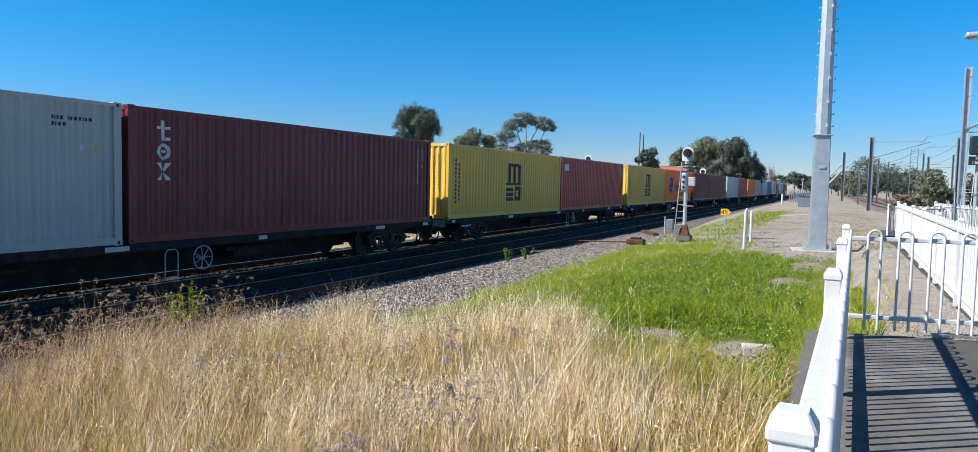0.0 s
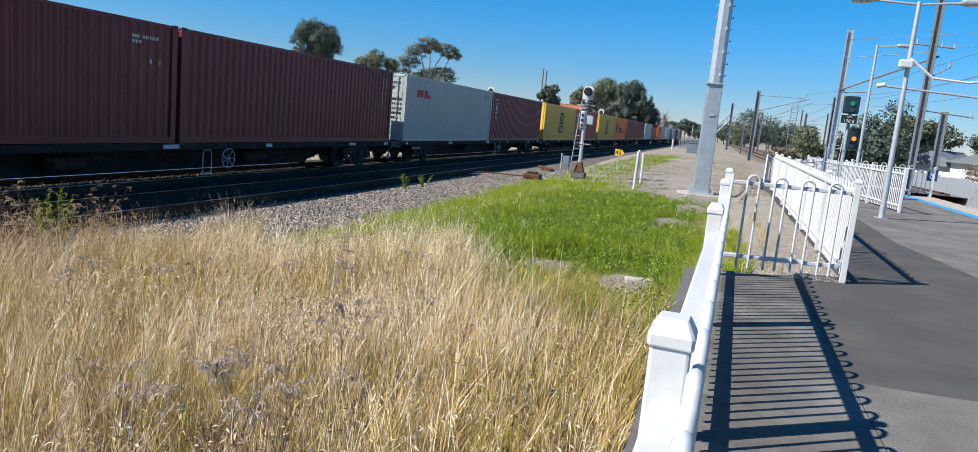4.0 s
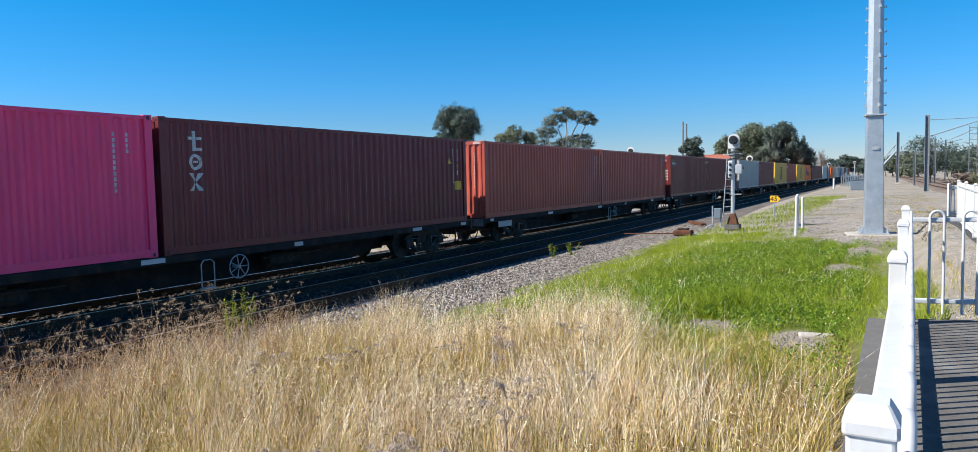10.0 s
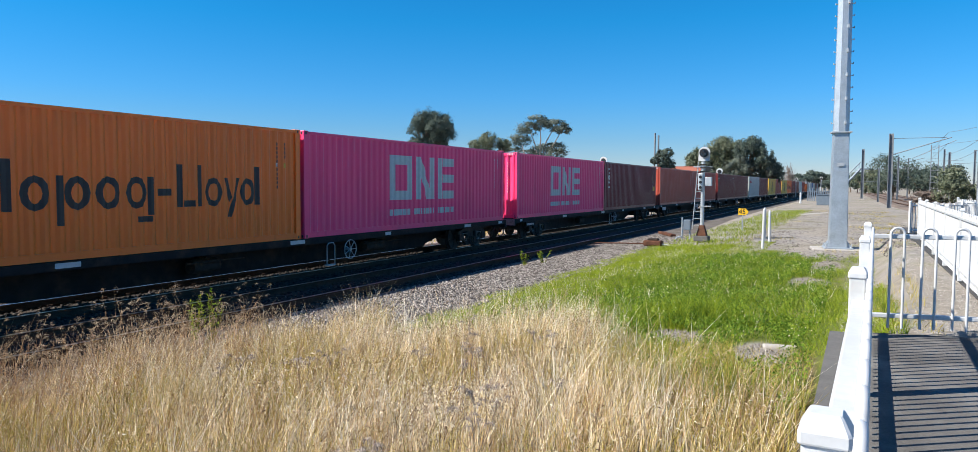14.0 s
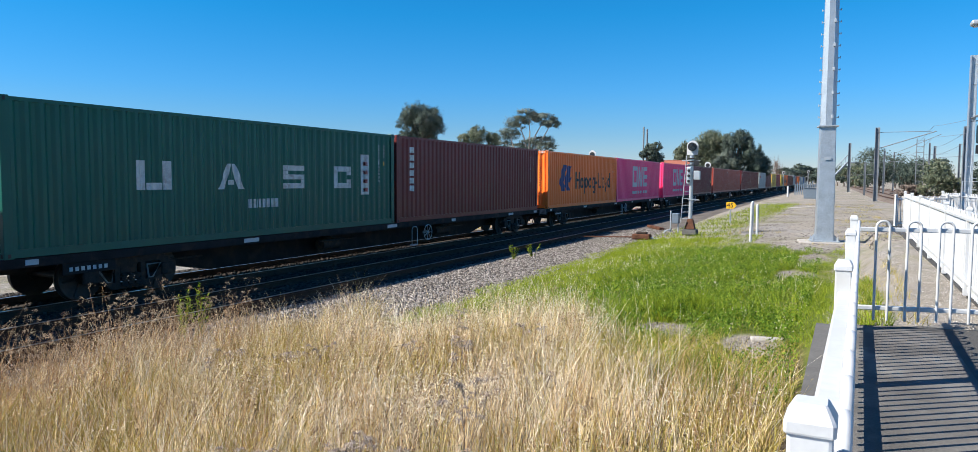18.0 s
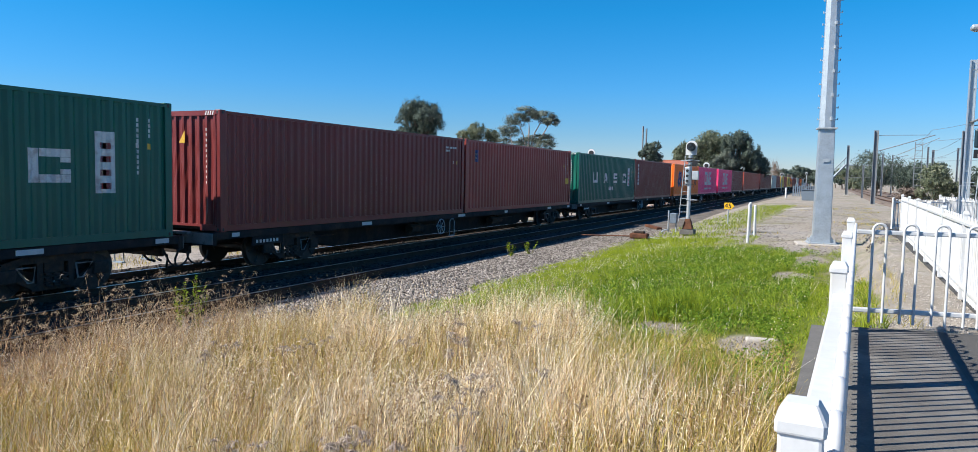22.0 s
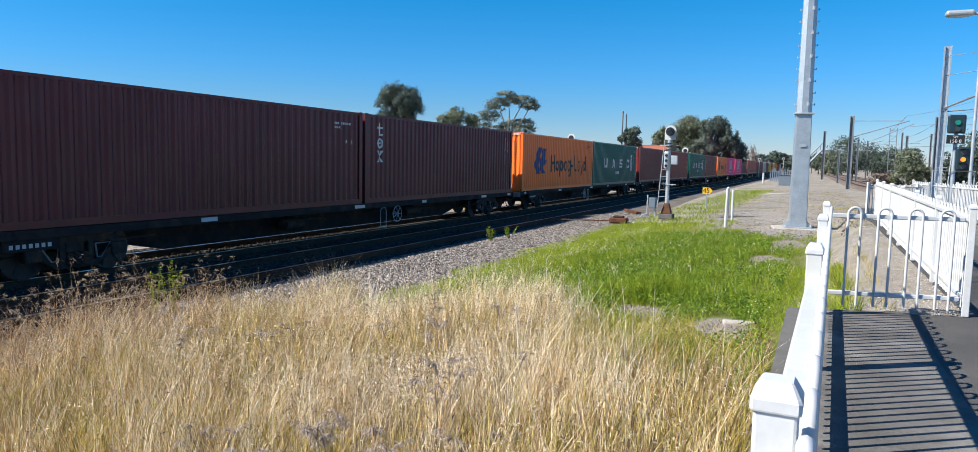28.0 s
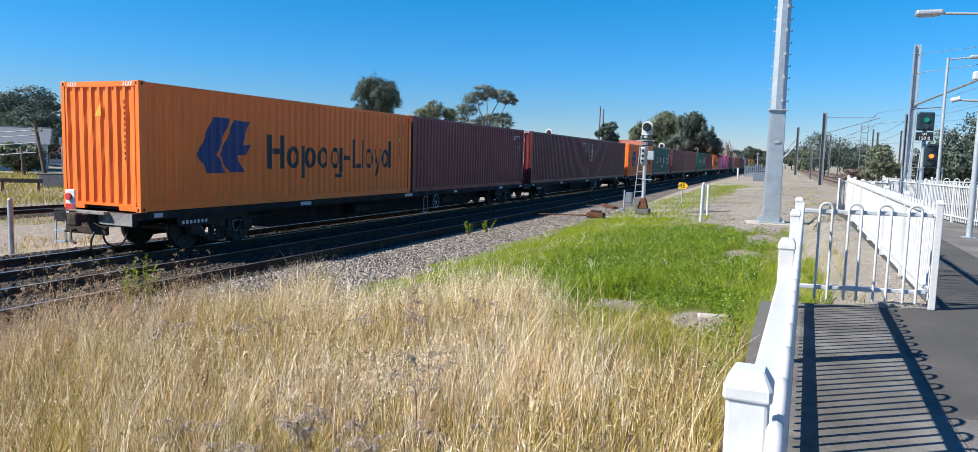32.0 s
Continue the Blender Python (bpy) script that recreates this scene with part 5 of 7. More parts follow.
# ---- railway signal with ladder ----
def build_signal():
    t = thing("railway_signal", "white and black colour-light railway signal on a post with ladder", "signal", at=pose(-5.24, 28.6, -0.53))
    part("base", boxed(-0.27, 0.27, -0.27, 0.27, -0.1, 0.10, bevel=0.03), M["kerb"], t)
    bm = bmesh.new()
    r0 = [bm.verts.new(p) for p in ((-0.19, -0.19, 0.12), (0.19, -0.19, 0.12), (0.19, 0.19, 0.12), (-0.19, 0.19, 0.12))]
    r1 = [bm.verts.new(p) for p in ((-0.09, -0.09, 0.52), (0.09, -0.09, 0.52), (0.09, 0.09, 0.52), (-0.09, 0.09, 0.52))]
    for k in range(4):
        bm.faces.new((r0[k], r0[(k + 1) % 4], r1[(k + 1) % 4], r1[k]))
    bm.faces.new(r1)
    part("pedestal", bm, M["rusty"], t, "rusty tapered pedestal")
    part("post", tubed([(0, 0, 0.5), (0, 0, 3.0)], 0.075, 12), M["galv_light"], t)
    lad = part("ladder", tubed([(-0.42, 0.25, 0.35), (-0.2, 0.05, 3.0)], 0.02, 6), M["galv_light"], t)
    part("stile", tubed([(-0.12, 0.25, 0.35), (-0.02, 0.12, 2.6)], 0.018, 6), M["galv_light"], lad)
    for k in range(9):
        u = k / 8.6
        part("rung", tubed([(-0.40 + 0.2 * u, 0.25 - 0.19 * u, 0.5 + 2.3 * u), (-0.12 + 0.09 * u, 0.25 - 0.12 * u, 0.5 + 2.3 * u)], 0.012, 5), M["galv_light"], lad)
    # upper head: black disc in a white surround, arch-topped
    hd = bmesh.new()
    ol = [(-0.19, 3.02)] + [(-0.215 * math.cos(math.pi * k / 12) + 0.03, 3.36 + 0.215 * math.sin(math.pi * k / 12)) for k in range(13)] + [(0.23, 3.02)]
    a = [hd.verts.new((x, -0.02, z)) for x, z in ol]
    b = [hd.verts.new((x, 0.04, z)) for x, z in ol]
    for i in range(len(ol)):
        j = (i + 1) % len(ol)
        hd.faces.new((a[i], a[j], b[j], b[i]))
    hd.faces.new(a[::-1])
    hd.faces.new(b)
    head = part("signal_head", hd, M["white"], t, "white arched surround")
    part("lamp_face", tubed([(0.03, -0.03, 3.33), (0.03, -0.16, 3.33)], 0.165, 20), M["black"], head)
    for x, z in ((0.03, 3.41), (-0.04, 3.29), (0.10, 3.29), (0.03, 3.22)):
        part("lens", tubed([(x, -0.16, z), (x, -0.185, z)], 0.045, 12), M["window"], head)
        part("hood", tubed([(x, -0.17, z + 0.055), (x, -0.27, z + 0.05)], 0.02, 6), M["black"], head)
    low = part("lower_head", boxed(-0.17, 0.03, -0.14, 0.02, 1.88, 2.56, bevel=0.05), M["galv_light"], t, "pale grey lower signal head")
    for z in (2.0, 2.2, 2.4):
        part("lens", tubed([(-0.07, -0.14, z), (-0.07, -0.18, z)], 0.055, 12), M["black"], low)
    part("junction_box", boxed(0.1, 0.34, -0.1, 0.08, 2.05, 2.4, bevel=0.02), M["galv_light"], t)
    part("platform_bracket", boxed(-0.38, 0.3, 0.02, 0.3, 2.78, 2.82), M["galv_light"], t)
    for z in (2.6, 2.74, 2.86):
        part("clamp", boxed(-0.12, 0.12, -0.1, 0.1, z, z + 0.04), M["wagon"], t)
    part("location_plate", boxed(0.1, 0.3, -0.12, -0.1, 2.62, 2.8), M["black"], t)
    part("foot_rest", boxed(-0.1, 0.32, -0.1, 0.02, 1.25, 1.28), M["galv_light"], t)
    tb = thing("trackside_box", "grey trackside relay box with conduit beside the signal", "equipment box", at=pose(-5.75, 28.35, -0.55))
    part("cabinet", boxed(-0.13, 0.13, -0.13, 0.13, 0.35, 0.75, bevel=0.02), M["tank"], tb)
    for x in (-0.2, 0.1):
        part("stake", tubed([(x, 0, 0), (x, 0, 0.85 if x < 0 else 0.4)], 0.03), M["galv_light"], tb)
    part("conduit", tubed([(-0.2, 0.0, 0.1), (-0.35, -0.25, 0.05), (-0.4, -0.3, -0.02)], 0.03, 8), M["galv_light"], tb)


build_signal()

# ---- points machine and rusty plates beside the near track ----
pm = thing("points_motor", "rusty points machine with stones and rods beside the track", "points motor", at=pose(-6.95, 27.8, -0.84))
part("housing", boxed(-0.35, 0.35, -0.2, 0.2, 0.0, 0.22, bevel=0.05), M["rusty"], pm)
part("cover", boxed(-0.2, 0.2, -0.15, 0.15, 0.22, 0.3, bevel=0.03), M["bogie"], pm)
part("rod", tubed([(-2.4, 0.05, 0.02), (-0.3, 0.05, 0.08)], 0.025), M["rusty"], pm)
part("conduit", tubed([(0.3, 0, 0.08), (0.8, -0.1, 0.03), (1.1, -0.05, 0.02)], 0.03), M["galv_light"], pm)
sl = thing("timber_sleeper", "weathered red-brown timber sleeper lying by the points machine", "sleeper", at=pose(-8.2, 35.5, -0.93, 0, 0, -62))
part("beam", boxed(-1.2, 1.2, -0.12, 0.12, 0, 0.13, bevel=0.015), M["rusty"], sl)

# ---- speed board ----
sb = thing("speed_board", "yellow arrow-shaped speed board with black 45 on a thin post", "sign", at=pose(-4.82, 36.8, -0.55))
ol = [(-0.19, 0.66), (0.15, 0.66), (0.29, 0.82), (0.15, 0.98), (-0.19, 0.98)]
bm = bmesh.new()
a = [bm.verts.new((x, -0.012, z)) for x, z in ol]
b = [bm.verts.new((x, 0.012, z)) for x, z in ol]
for i in range(5):
    bm.faces.new((a[i], a[(i + 1) % 5], b[(i + 1) % 5], b[i]))
bm.faces.new(a[::-1])
bm.faces.new(b)
part("board", bm, M["sign_yellow"], sb)
part("post", tubed([(0.0, 0.03, -0.1), (0.0, 0.03, 0.95)], 0.03), M["galv_light"], sb)
letters("45", 0.33, M["black"], sb, (-0.01, -0.016, 0.815))

# ---- white marker posts ----
for x, y, hgt, tilt in ((-2.62, 25.05, 1.30, 1.0), (-2.70, 28.0, 1.16, -0.5), (-2.94, 28.6, 1.25, 0.0)):
    mp = thing("marker_post", "white painted round marker post in the grass", "post", "white marker posts", at=pose(x, y, -0.56, 0, tilt))
    part("shaft", tubed([(0, 0, -0.1), (0, 0, hgt)], 0.046, 12), M["white"], mp)
    part("cap", tubed([(0, 0, hgt), (0, 0, hgt + 0.03)], 0.046, 12, 0.025), M["white"], mp)
mp = thing("marker_post", "short white post by the far track", "post", "white marker posts", at=pose(-6.1, 101, -0.62))
part("shaft", tubed([(0, 0, -0.1), (0, 0, 1.4)], 0.12, 10), M["white"], mp)
mp = thing("marker_post", "grey-white steel post behind the tracks", "post", "white marker posts", at=pose(-17.3, 11.4, -1.2))
part("shaft", tubed([(0, 0, -0.1), (0, 0, 1.35)], 0.06, 12), M["galv_light"], mp)
part("cap", tubed([(0, 0, 1.35), (0, 0, 1.38)], 0.06, 12, 0.03), M["galv_light"], mp)


# ---- masts, wires and signals to the side ----
def h_mast(name, label, x, y, z0, z1, w, two=False):
    t = thing(name, label, "mast", "overhead wire masts", at=pose(x, y, z0))
    hh = z1 - z0
    if two:
        for s in (-1, 1):
            part("channel", extrude_up([(s * w / 2 - 0.04, -0.06), (s * w / 2 + 0.04, -0.06), (s * w / 2 + 0.04, 0.06), (s * w / 2 - 0.04, 0.06)], 0, hh), M["mast"], t)
        k = 0
        zz = 0.2
        while zz < hh:
            part("lacing", boxed(-w / 2, w / 2, -0.05, -0.03, zz, zz + 0.06), M["mast"], t)
            zz += 0.7
    else:
        part("web", boxed(-w / 2 + 0.02, w / 2 - 0.02, -0.01, 0.01, 0, hh), M["galv"] if name == "signal_mast" else M["mast"], t)
        for s in (-1, 1):
            part("flange", boxed(s * w / 2 - 0.02, s * w / 2 + 0.02, -w / 2, w / 2, 0, hh), M["galv"] if name == "signal_mast" else M["mast"], t)
    part("footing", boxed(-w, w, -w, w, -0.3, 0.15, bevel=0.03), M["concrete"], t)
    return t


def extrude_up(ol, z0, z1):
    bm = bmesh.new()
    a = [bm.verts.new((x, y, z0)) for x, y in ol]
    b = [bm.verts.new((x, y, z1)) for x, y in ol]
    k = len(ol)
    for i in range(k):
        bm.faces.new((a[i], a[(i + 1) % k], b[(i + 1) % k], b[i]))
    bm.faces.new(a[::-1])
    bm.faces.new(b)
    return bm


def arm(t, pts, r=0.03, name="cantilever"):
    return part(name, tubed(pts, r, 6), M["mast"], t)


m2 = h_mast("overhead_mast", "dark steel overhead wire mast with bracket arm", 3.3, 84, -0.8, 7.0, 0.38)
arm(m2, [(0, 0, 5.6), (5.2, 0, 7.3)], 0.05)
arm(m2, [(0, 0, 7.3), (4.8, 0, 7.3)], 0.03)
arm(m2, [(2.0, 0, 5.3), (5.6, 0, 7.0)], 0.03)
m1 = h_mast("overhead_mast", "dark steel overhead wire mast", 1.3, 138, -0.6, 8.0, 0.4)
arm(m1, [(0, 0, 4.6), (9.0, 0, 7.0)], 0.05)
h_mast("overhead_mast", "dark steel overhead wire mast farther off", -1.3, 175, -0.6, 7.4, 0.4)
h_mast("overhead_mast", "dark steel overhead wire mast farther off", 16.5, 165, -0.6, 8.4, 0.4)
m4 = h_mast("overhead_mast", "twin-channel dark steel mast with white plate", 8.5, 100, -0.9, 6.6, 0.75, True)
part("plate", boxed(-0.45, 0.3, -0.12, -0.08, 1.4, 1.8), M["white"], m4)
m3 = h_mast("signal_mast", "tall grey H-section steel mast above the fence", 5.4, 40, -0.9, 7.35, 0.26)
arm(m3, [(0, 0, 5.35), (2.6, -6, 6.5)], 0.045)
arm(m3, [(0, 0, 5.2), (1.2, 0, 5.3)], 0.03)
arm(m3, [(0, 0, 6.9), (3.4, -2.0, 7.2)], 0.015)
m5 = h_mast("overhead_mast", "heavy grey steel mast with insulator arms", 7.75, 34, -0.9, 8.6, 0.22)
arm(m5, [(-0.7, 0, 6.95), (0.8, 0, 6.85)], 0.03)
arm(m5, [(0, 0, 5.6), (0.75, 0, 6.1)], 0.025)
arm(m5, [(0, 0, 4.3), (1.9, 0, 4.15)], 0.03)
for x, z in ((-0.6, 6.95), (0.75, 6.85), (0.7, 6.1), (0.3, 6.9), (1.8, 4.15)):
    part("insulator", tubed([(x, 0, z), (x, 0, z + 0.18)], 0.035, 8), M["galv_light"], m5)
h_mast("overhead_mast", "short grey steel mast", 13.9, 55, -1.0, 4.6, 0.36)
h_mast("overhead_mast", "dark mast behind the bushes", 11.0, 84, -0.9, 6.9, 0.45)
for x, y, z1 in ((6.0, 126, 6.2), (3.2, 118, 4.2), (12.5, 132, 7.5), (9.0, 155, 7.0), (15.0, 120, 6.8)):
    m = h_mast("overhead_mast", "thin distant overhead wire mast", x, y, -0.9, z1, 0.22)
    arm(m, [(-2.5, 0, z1 - 1.0), (2.5, 0, z1 - 0.8)], 0.03)
tp = thing("power_pole", "tall twin power pole beyond the train", "pole", at=pose(-29.7, 120, -1.0))
for s in (-0.3, 0.3):
    part("pole", tubed([(s, 0, 0), (s, 0, 11.4 if s < 0 else 11.0)], 0.14, 8), M["mast"], tp)

wires = thing("overhead_wire", "sagging overhead contact and feeder wires", "wire")


def wire(p, q, sag=0.3, r=0.012):
    p, q = Vector(p), Vector(q)
    pts = [p.lerp(q, k / 12) - Vector((0, 0, sag * 4 * (k / 12) * (1 - k / 12))) for k in range(13)]
    part("strand", tubed(pts, r, 5), M["mast"], wires)


for dx, dz in ((0.0, 0.0), (0.0, -1.1), (3.6, 0.1), (3.6, -1.0)):
    wire((8.2 + dx, 84, 7.0 + dz), (11.0 + dx, 34, 6.6 + dz), 0.5, 0.014)
    wire((8.2 + dx, 84, 7.0 + dz), (9.5 + dx, 138, 6.8 + dz), 0.5, 0.02)
    wire((11.0 + dx, 34, 6.6 + dz), (14.0 + dx, -10, 7.0 + dz), 0.5, 0.012)
wire((5.4, 40, 6.9), (24, 20, 7.6), 0.3)
wire((7.75, 34, 6.0), (30, 22, 6.5), 0.4)
wire((7.75, 34, 8.3), (30, 22, 8.6), 0.5, 0.02)
wire((5.9, 18.3, 5.0), (16, 14, 5.4), 0.5, 0.02)


def lamp_post(x, y, hgt, head_dx, label):
    t = thing("lamp_post", label, "lamp post", "platform lamps", at=pose(x, y, 0))
    part("pole", tubed([(0, 0, 0), (0, 0, hgt)], 0.062, 12, 0.045), M["galv_light"], t)
    part("base_plate", boxed(-0.13, 0.13, -0.13, 0.13, 0, 0.02), M["galv"], t)
    for d in head_dx:
        a = part("arm", tubed([(0, 0, hgt - 0.06), (d, 0, hgt)], 0.028, 8), M["galv_light"], t)
        s = 1 if d > 0 else -1
        hd = bmesh.new()
        box(hd, *sorted((d - s * 0.1, d + s * 0.42)), -0.14, 0.14, hgt - 0.04, hgt + 0.07, bevel=0.04)
        head = part("lamp_head", hd, M["galv_light"], a, "pale grey lamp head")
        part("diffuser", boxed(*sorted((d, d + s * 0.36)), -0.1, 0.1, hgt - 0.06, hgt - 0.035, bevel=0.01), M["mark_grey"], head)
    return t


lp = lamp_post(3.74, 18.27, 4.83, (-0.95, 0.9), "grey steel platform lamp post with two arms")
cb = part("camera_box", boxed(-0.22, 0.06, -0.2, -0.05, 3.38, 3.56, bevel=0.03), M["mark_grey"], lp, "white camera housing")
part("speaker_arm", tubed([(-0.5, 0, 2.98), (1.45, 0, 2.86)], 0.026, 8), M["galv_light"], lp)
part("camera", tubed([(-0.56, 0, 2.96), (-0.40, 0, 3.0)], 0.055, 10), M["white"], lp, "small white camera")
part("cable", tubed([(0, -0.1, 3.6), (0.5, -0.1, 3.2), (1.2, -0.1, 3.15), (2.2, -0.1, 3.35), (3.2, -0.1, 3.7)], 0.03, 6), M["white"], lp)
lamp_post(5.02, 30.0, 5.4, (0.75,), "grey steel platform lamp post with one arm")


def colour_signal():
    t = thing("railway_signal", "black platform signal heads showing green above amber", "signal", at=pose(3.86, 26.0, 0.0, 0, 0, 0))
    part("post", tubed([(0.05, 0.1, -0.6), (0.05, 0.1, 3.2)], 0.06, 10), M["galv"], t)
    up = part("upper_head", boxed(-0.21, 0.27, -0.1, 0.06, 2.65, 3.22, bevel=0.05), M["head"], t)
    part("green_lens", tubed([(0.05, -0.1, 2.98), (0.05, -0.14, 2.98)], 0.075, 14), glow("green_lamp", (0.01, 0.26, 0.18), 0.16), up, "lit green lens")
    part("dark_lens", tubed([(0.05, -0.1, 2.78), (0.05, -0.13, 2.78)], 0.075, 14), M["window"], up)
    pl = part("number_plate", boxed(-0.22, 0.26, -0.09, -0.07, 2.34, 2.6, bevel=0.005), M["black"], t)
    letters("SM", 0.11, M["mark_grey"], pl, (0.02, -0.095, 2.54))
    letters("158 8", 0.14, M["mark_grey"], pl, (0.02, -0.095, 2.41))
    lo = part("lower_head", boxed(0.06, 0.44, -0.12, 0.08, 1.52, 2.24, bevel=0.05), M["head"], t)
    part("amber_lens", tubed([(0.25, -0.12, 1.86), (0.25, -0.16, 1.86)], 0.068, 14), glow("amber_lamp", (1.0, 0.20, 0.02), 0.9), lo, "lit amber lens")
    for z in (2.08, 1.65):
        part("lens", tubed([(0.25, -0.12, z), (0.25, -0.15, z)], 0.08, 14), M["window"], lo)
        part("hood", boxed(0.13, 0.35, -0.30, -0.12, z + 0.09, z + 0.11, bevel=0.005), M["black"], lo)
    for k in range(6):
        part("rung", tubed([(-0.38, 0.1, 0.2 + k * 0.35), (-0.12, 0.1, 0.2 + k * 0.35)], 0.012, 5), M["galv_light"], t)
    for x in (-0.38, -0.12):
        part("ladder_stile", tubed([(x, 0.1, 0.0), (x + 0.12, 0.1, 2.4)], 0.016, 6), M["galv_light"], t)
    part("guard_rail", tubed([(-0.5, 0.0, 0.0), (-0.5, 0.0, 1.5), (0.6, 0.0, 1.5), (0.6, 0.0, 0.0)], 0.02, 6), M["galv_light"], t)


colour_signal()

# ---- right-hand tracks and things beyond ----
railway("track_right", 10.2, -10, 60, "rails of the platform track", top=-0.95, near_end=62)


def curve_x(y, off):
    """The suburban line bends away beyond the yard."""
    return float(np.interp(y, [40, 57, 78, 100, 140, 175, 230, 300], [7.6, 6.8, 6.25, 5.5, 5.3, 5.0, 4.2, 2.5])) + off


def curved_track(off, label):
    t = thing("track_curve", label, "railway track", kind="structure")
    for s in (-0.75, 0.75):
        part("rail", tubed([(curve_x(y, off) + s, y, -0.36) for y in range(44, 300, 8)], 0.055, 6), M["rail_side"], t)
    bmm = bmesh.new()
    prev = None
    for y in range(44, 300, 8):
        x = curve_x(y, off)
        cur = [bmm.verts.new((x + d, y, z)) for d, z in ((-2.3, -0.75), (-1.6, -0.45), (1.6, -0.45), (2.3, -0.75))]
        if prev:
            for k in range(3):
                bmm.faces.new((prev[k], prev[k + 1], cur[k + 1], cur[k]))
        prev = cur
    part("ballast", bmm, M["rail_bed"], t)


curved_track(0.0, "curving suburban track beyond the yard")
curved_track(3.9, "second curving suburban track beyond the yard")


# steel stairs of the footbridge and stacked equipment behind the mast
st = thing("footbridge_stair", "grey steel footbridge stair far behind the mast", "stair", at=pose(-0.9, 150, -0.6))
for s in (0, 1.6):
    part("stringer", tubed([(-2.2, s, 0.6), (2.0, s, 5.6)], 0.22, 6), M["tank"], st)
    part("handrail", tubed([(-2.2, s, 1.9), (2.0, s, 6.9)], 0.08, 6), M["tank"], st)
for k in range(14):
    part("tread", boxed(-2.2 + k * 0.3, -1.9 + k * 0.3, 0, 1.6, 0.7 + k * 0.357, 0.78 + k * 0.357), M["galv"], st)
for k in range(7):
    part("baluster", tubed([(-2.2 + k * 0.65, 0, 0.7 + k * 0.77), (-2.2 + k * 0.65, 0, 1.9 + k * 0.77)], 0.05, 5), M["tank"], st)
part("landing", boxed(2.0, 4.0, 0, 1.6, 5.4, 5.6), M["tank"], st)
part("trestle", boxed(2.1, 2.4, 0.2, 0.5, 0, 5.4), M["tank"], st)
pal = thing("steel_palisade", "blue-grey steel palisade fence by the yard", "fence", at=pose(-6.2, 118, -0.62))
for k in range(16):
    part("pale", boxed(k * 0.30, k * 0.30 + 0.17, -0.02, 0.02, 0, 1.6 + 0.2 * ((k * 7) % 3)), M["tank"], pal)
for z in (0.4, 1.4):
    part("rail", boxed(0, 4.7, 0.02, 0.06, z, z + 0.08), M["tank"], pal)
bx = thing("equipment_cabinet", "blue-grey steel equipment cabinet", "cabinet", at=pose(-3.1, 92, -0.64))
part("body", boxed(-0.7, 0.7, -0.4, 0.4, 0, 1.25, bevel=0.03), M["tank"], bx)
part("door", boxed(-0.66, -0.02, -0.42, -0.40, 0.1, 1.15), M["tank"], bx)
part("door", boxed(0.02, 0.66, -0.42, -0.40, 0.1, 1.15), M["tank"], bx)
part("lid", boxed(-0.76, 0.76, -0.5, 0.5, 1.25, 1.31), M["tank"], bx)
br = thing("road_bridge", "dark low bridge across the tracks in the distance", "bridge", at=pose(-6, 235, -0.6))
part("deck", boxed(-18, -6.6, 0, 5, 3.0, 3.7), M["mast"], br)
for x in (-17.8, -13, -8):
    part("pier", boxed(x, x + 0.8, 1, 3, 0, 3.0), M["mast"], br)
for k in range(12):
    part("baluster", boxed(-18 + k, -17.85 + k, 0, 0.1, 3.7, 4.4), M["mast"], br)
for x, y, z in ((-17.8, 110, 4.3), (-12.6, 190, 4.0), (-7.6, 205, 4.4), (-27.6, 85, 5.2)):
    ds = thing("railway_signal", "distant railway signal with round white-edged head", "signal", at=pose(x, y, -0.9))
    part("post", tubed([(0, 0, 0), (0, 0, z)], 0.09, 6), M["galv_light"], ds)
    part("surround", tubed([(0, 0, z + 0.35), (0, 0.06, z + 0.35)], 0.46 if y < 120 else 0.34, 14), M["white"], ds)
    part("lamp_face", tubed([(0, -0.05, z + 0.3), (0, 0.0, z + 0.3)], 0.30 if y < 120 else 0.24, 14), M["black"], ds)
ws = thing("railway_signal", "slim white signal beside the curving track", "signal", at=pose(3.9, 98, -0.9))
part("post", tubed([(0, 0, 0), (0, 0, 4.0)], 0.08, 6), M["galv_light"], ws)
part("head", boxed(-0.22, 0.22, -0.1, 0.1, 2.6, 3.9, bevel=0.1), M["white"], ws)
part("lamp_face", boxed(-0.14, 0.14, -0.13, -0.1, 2.8, 3.7, bevel=0.03), M["black"], ws)


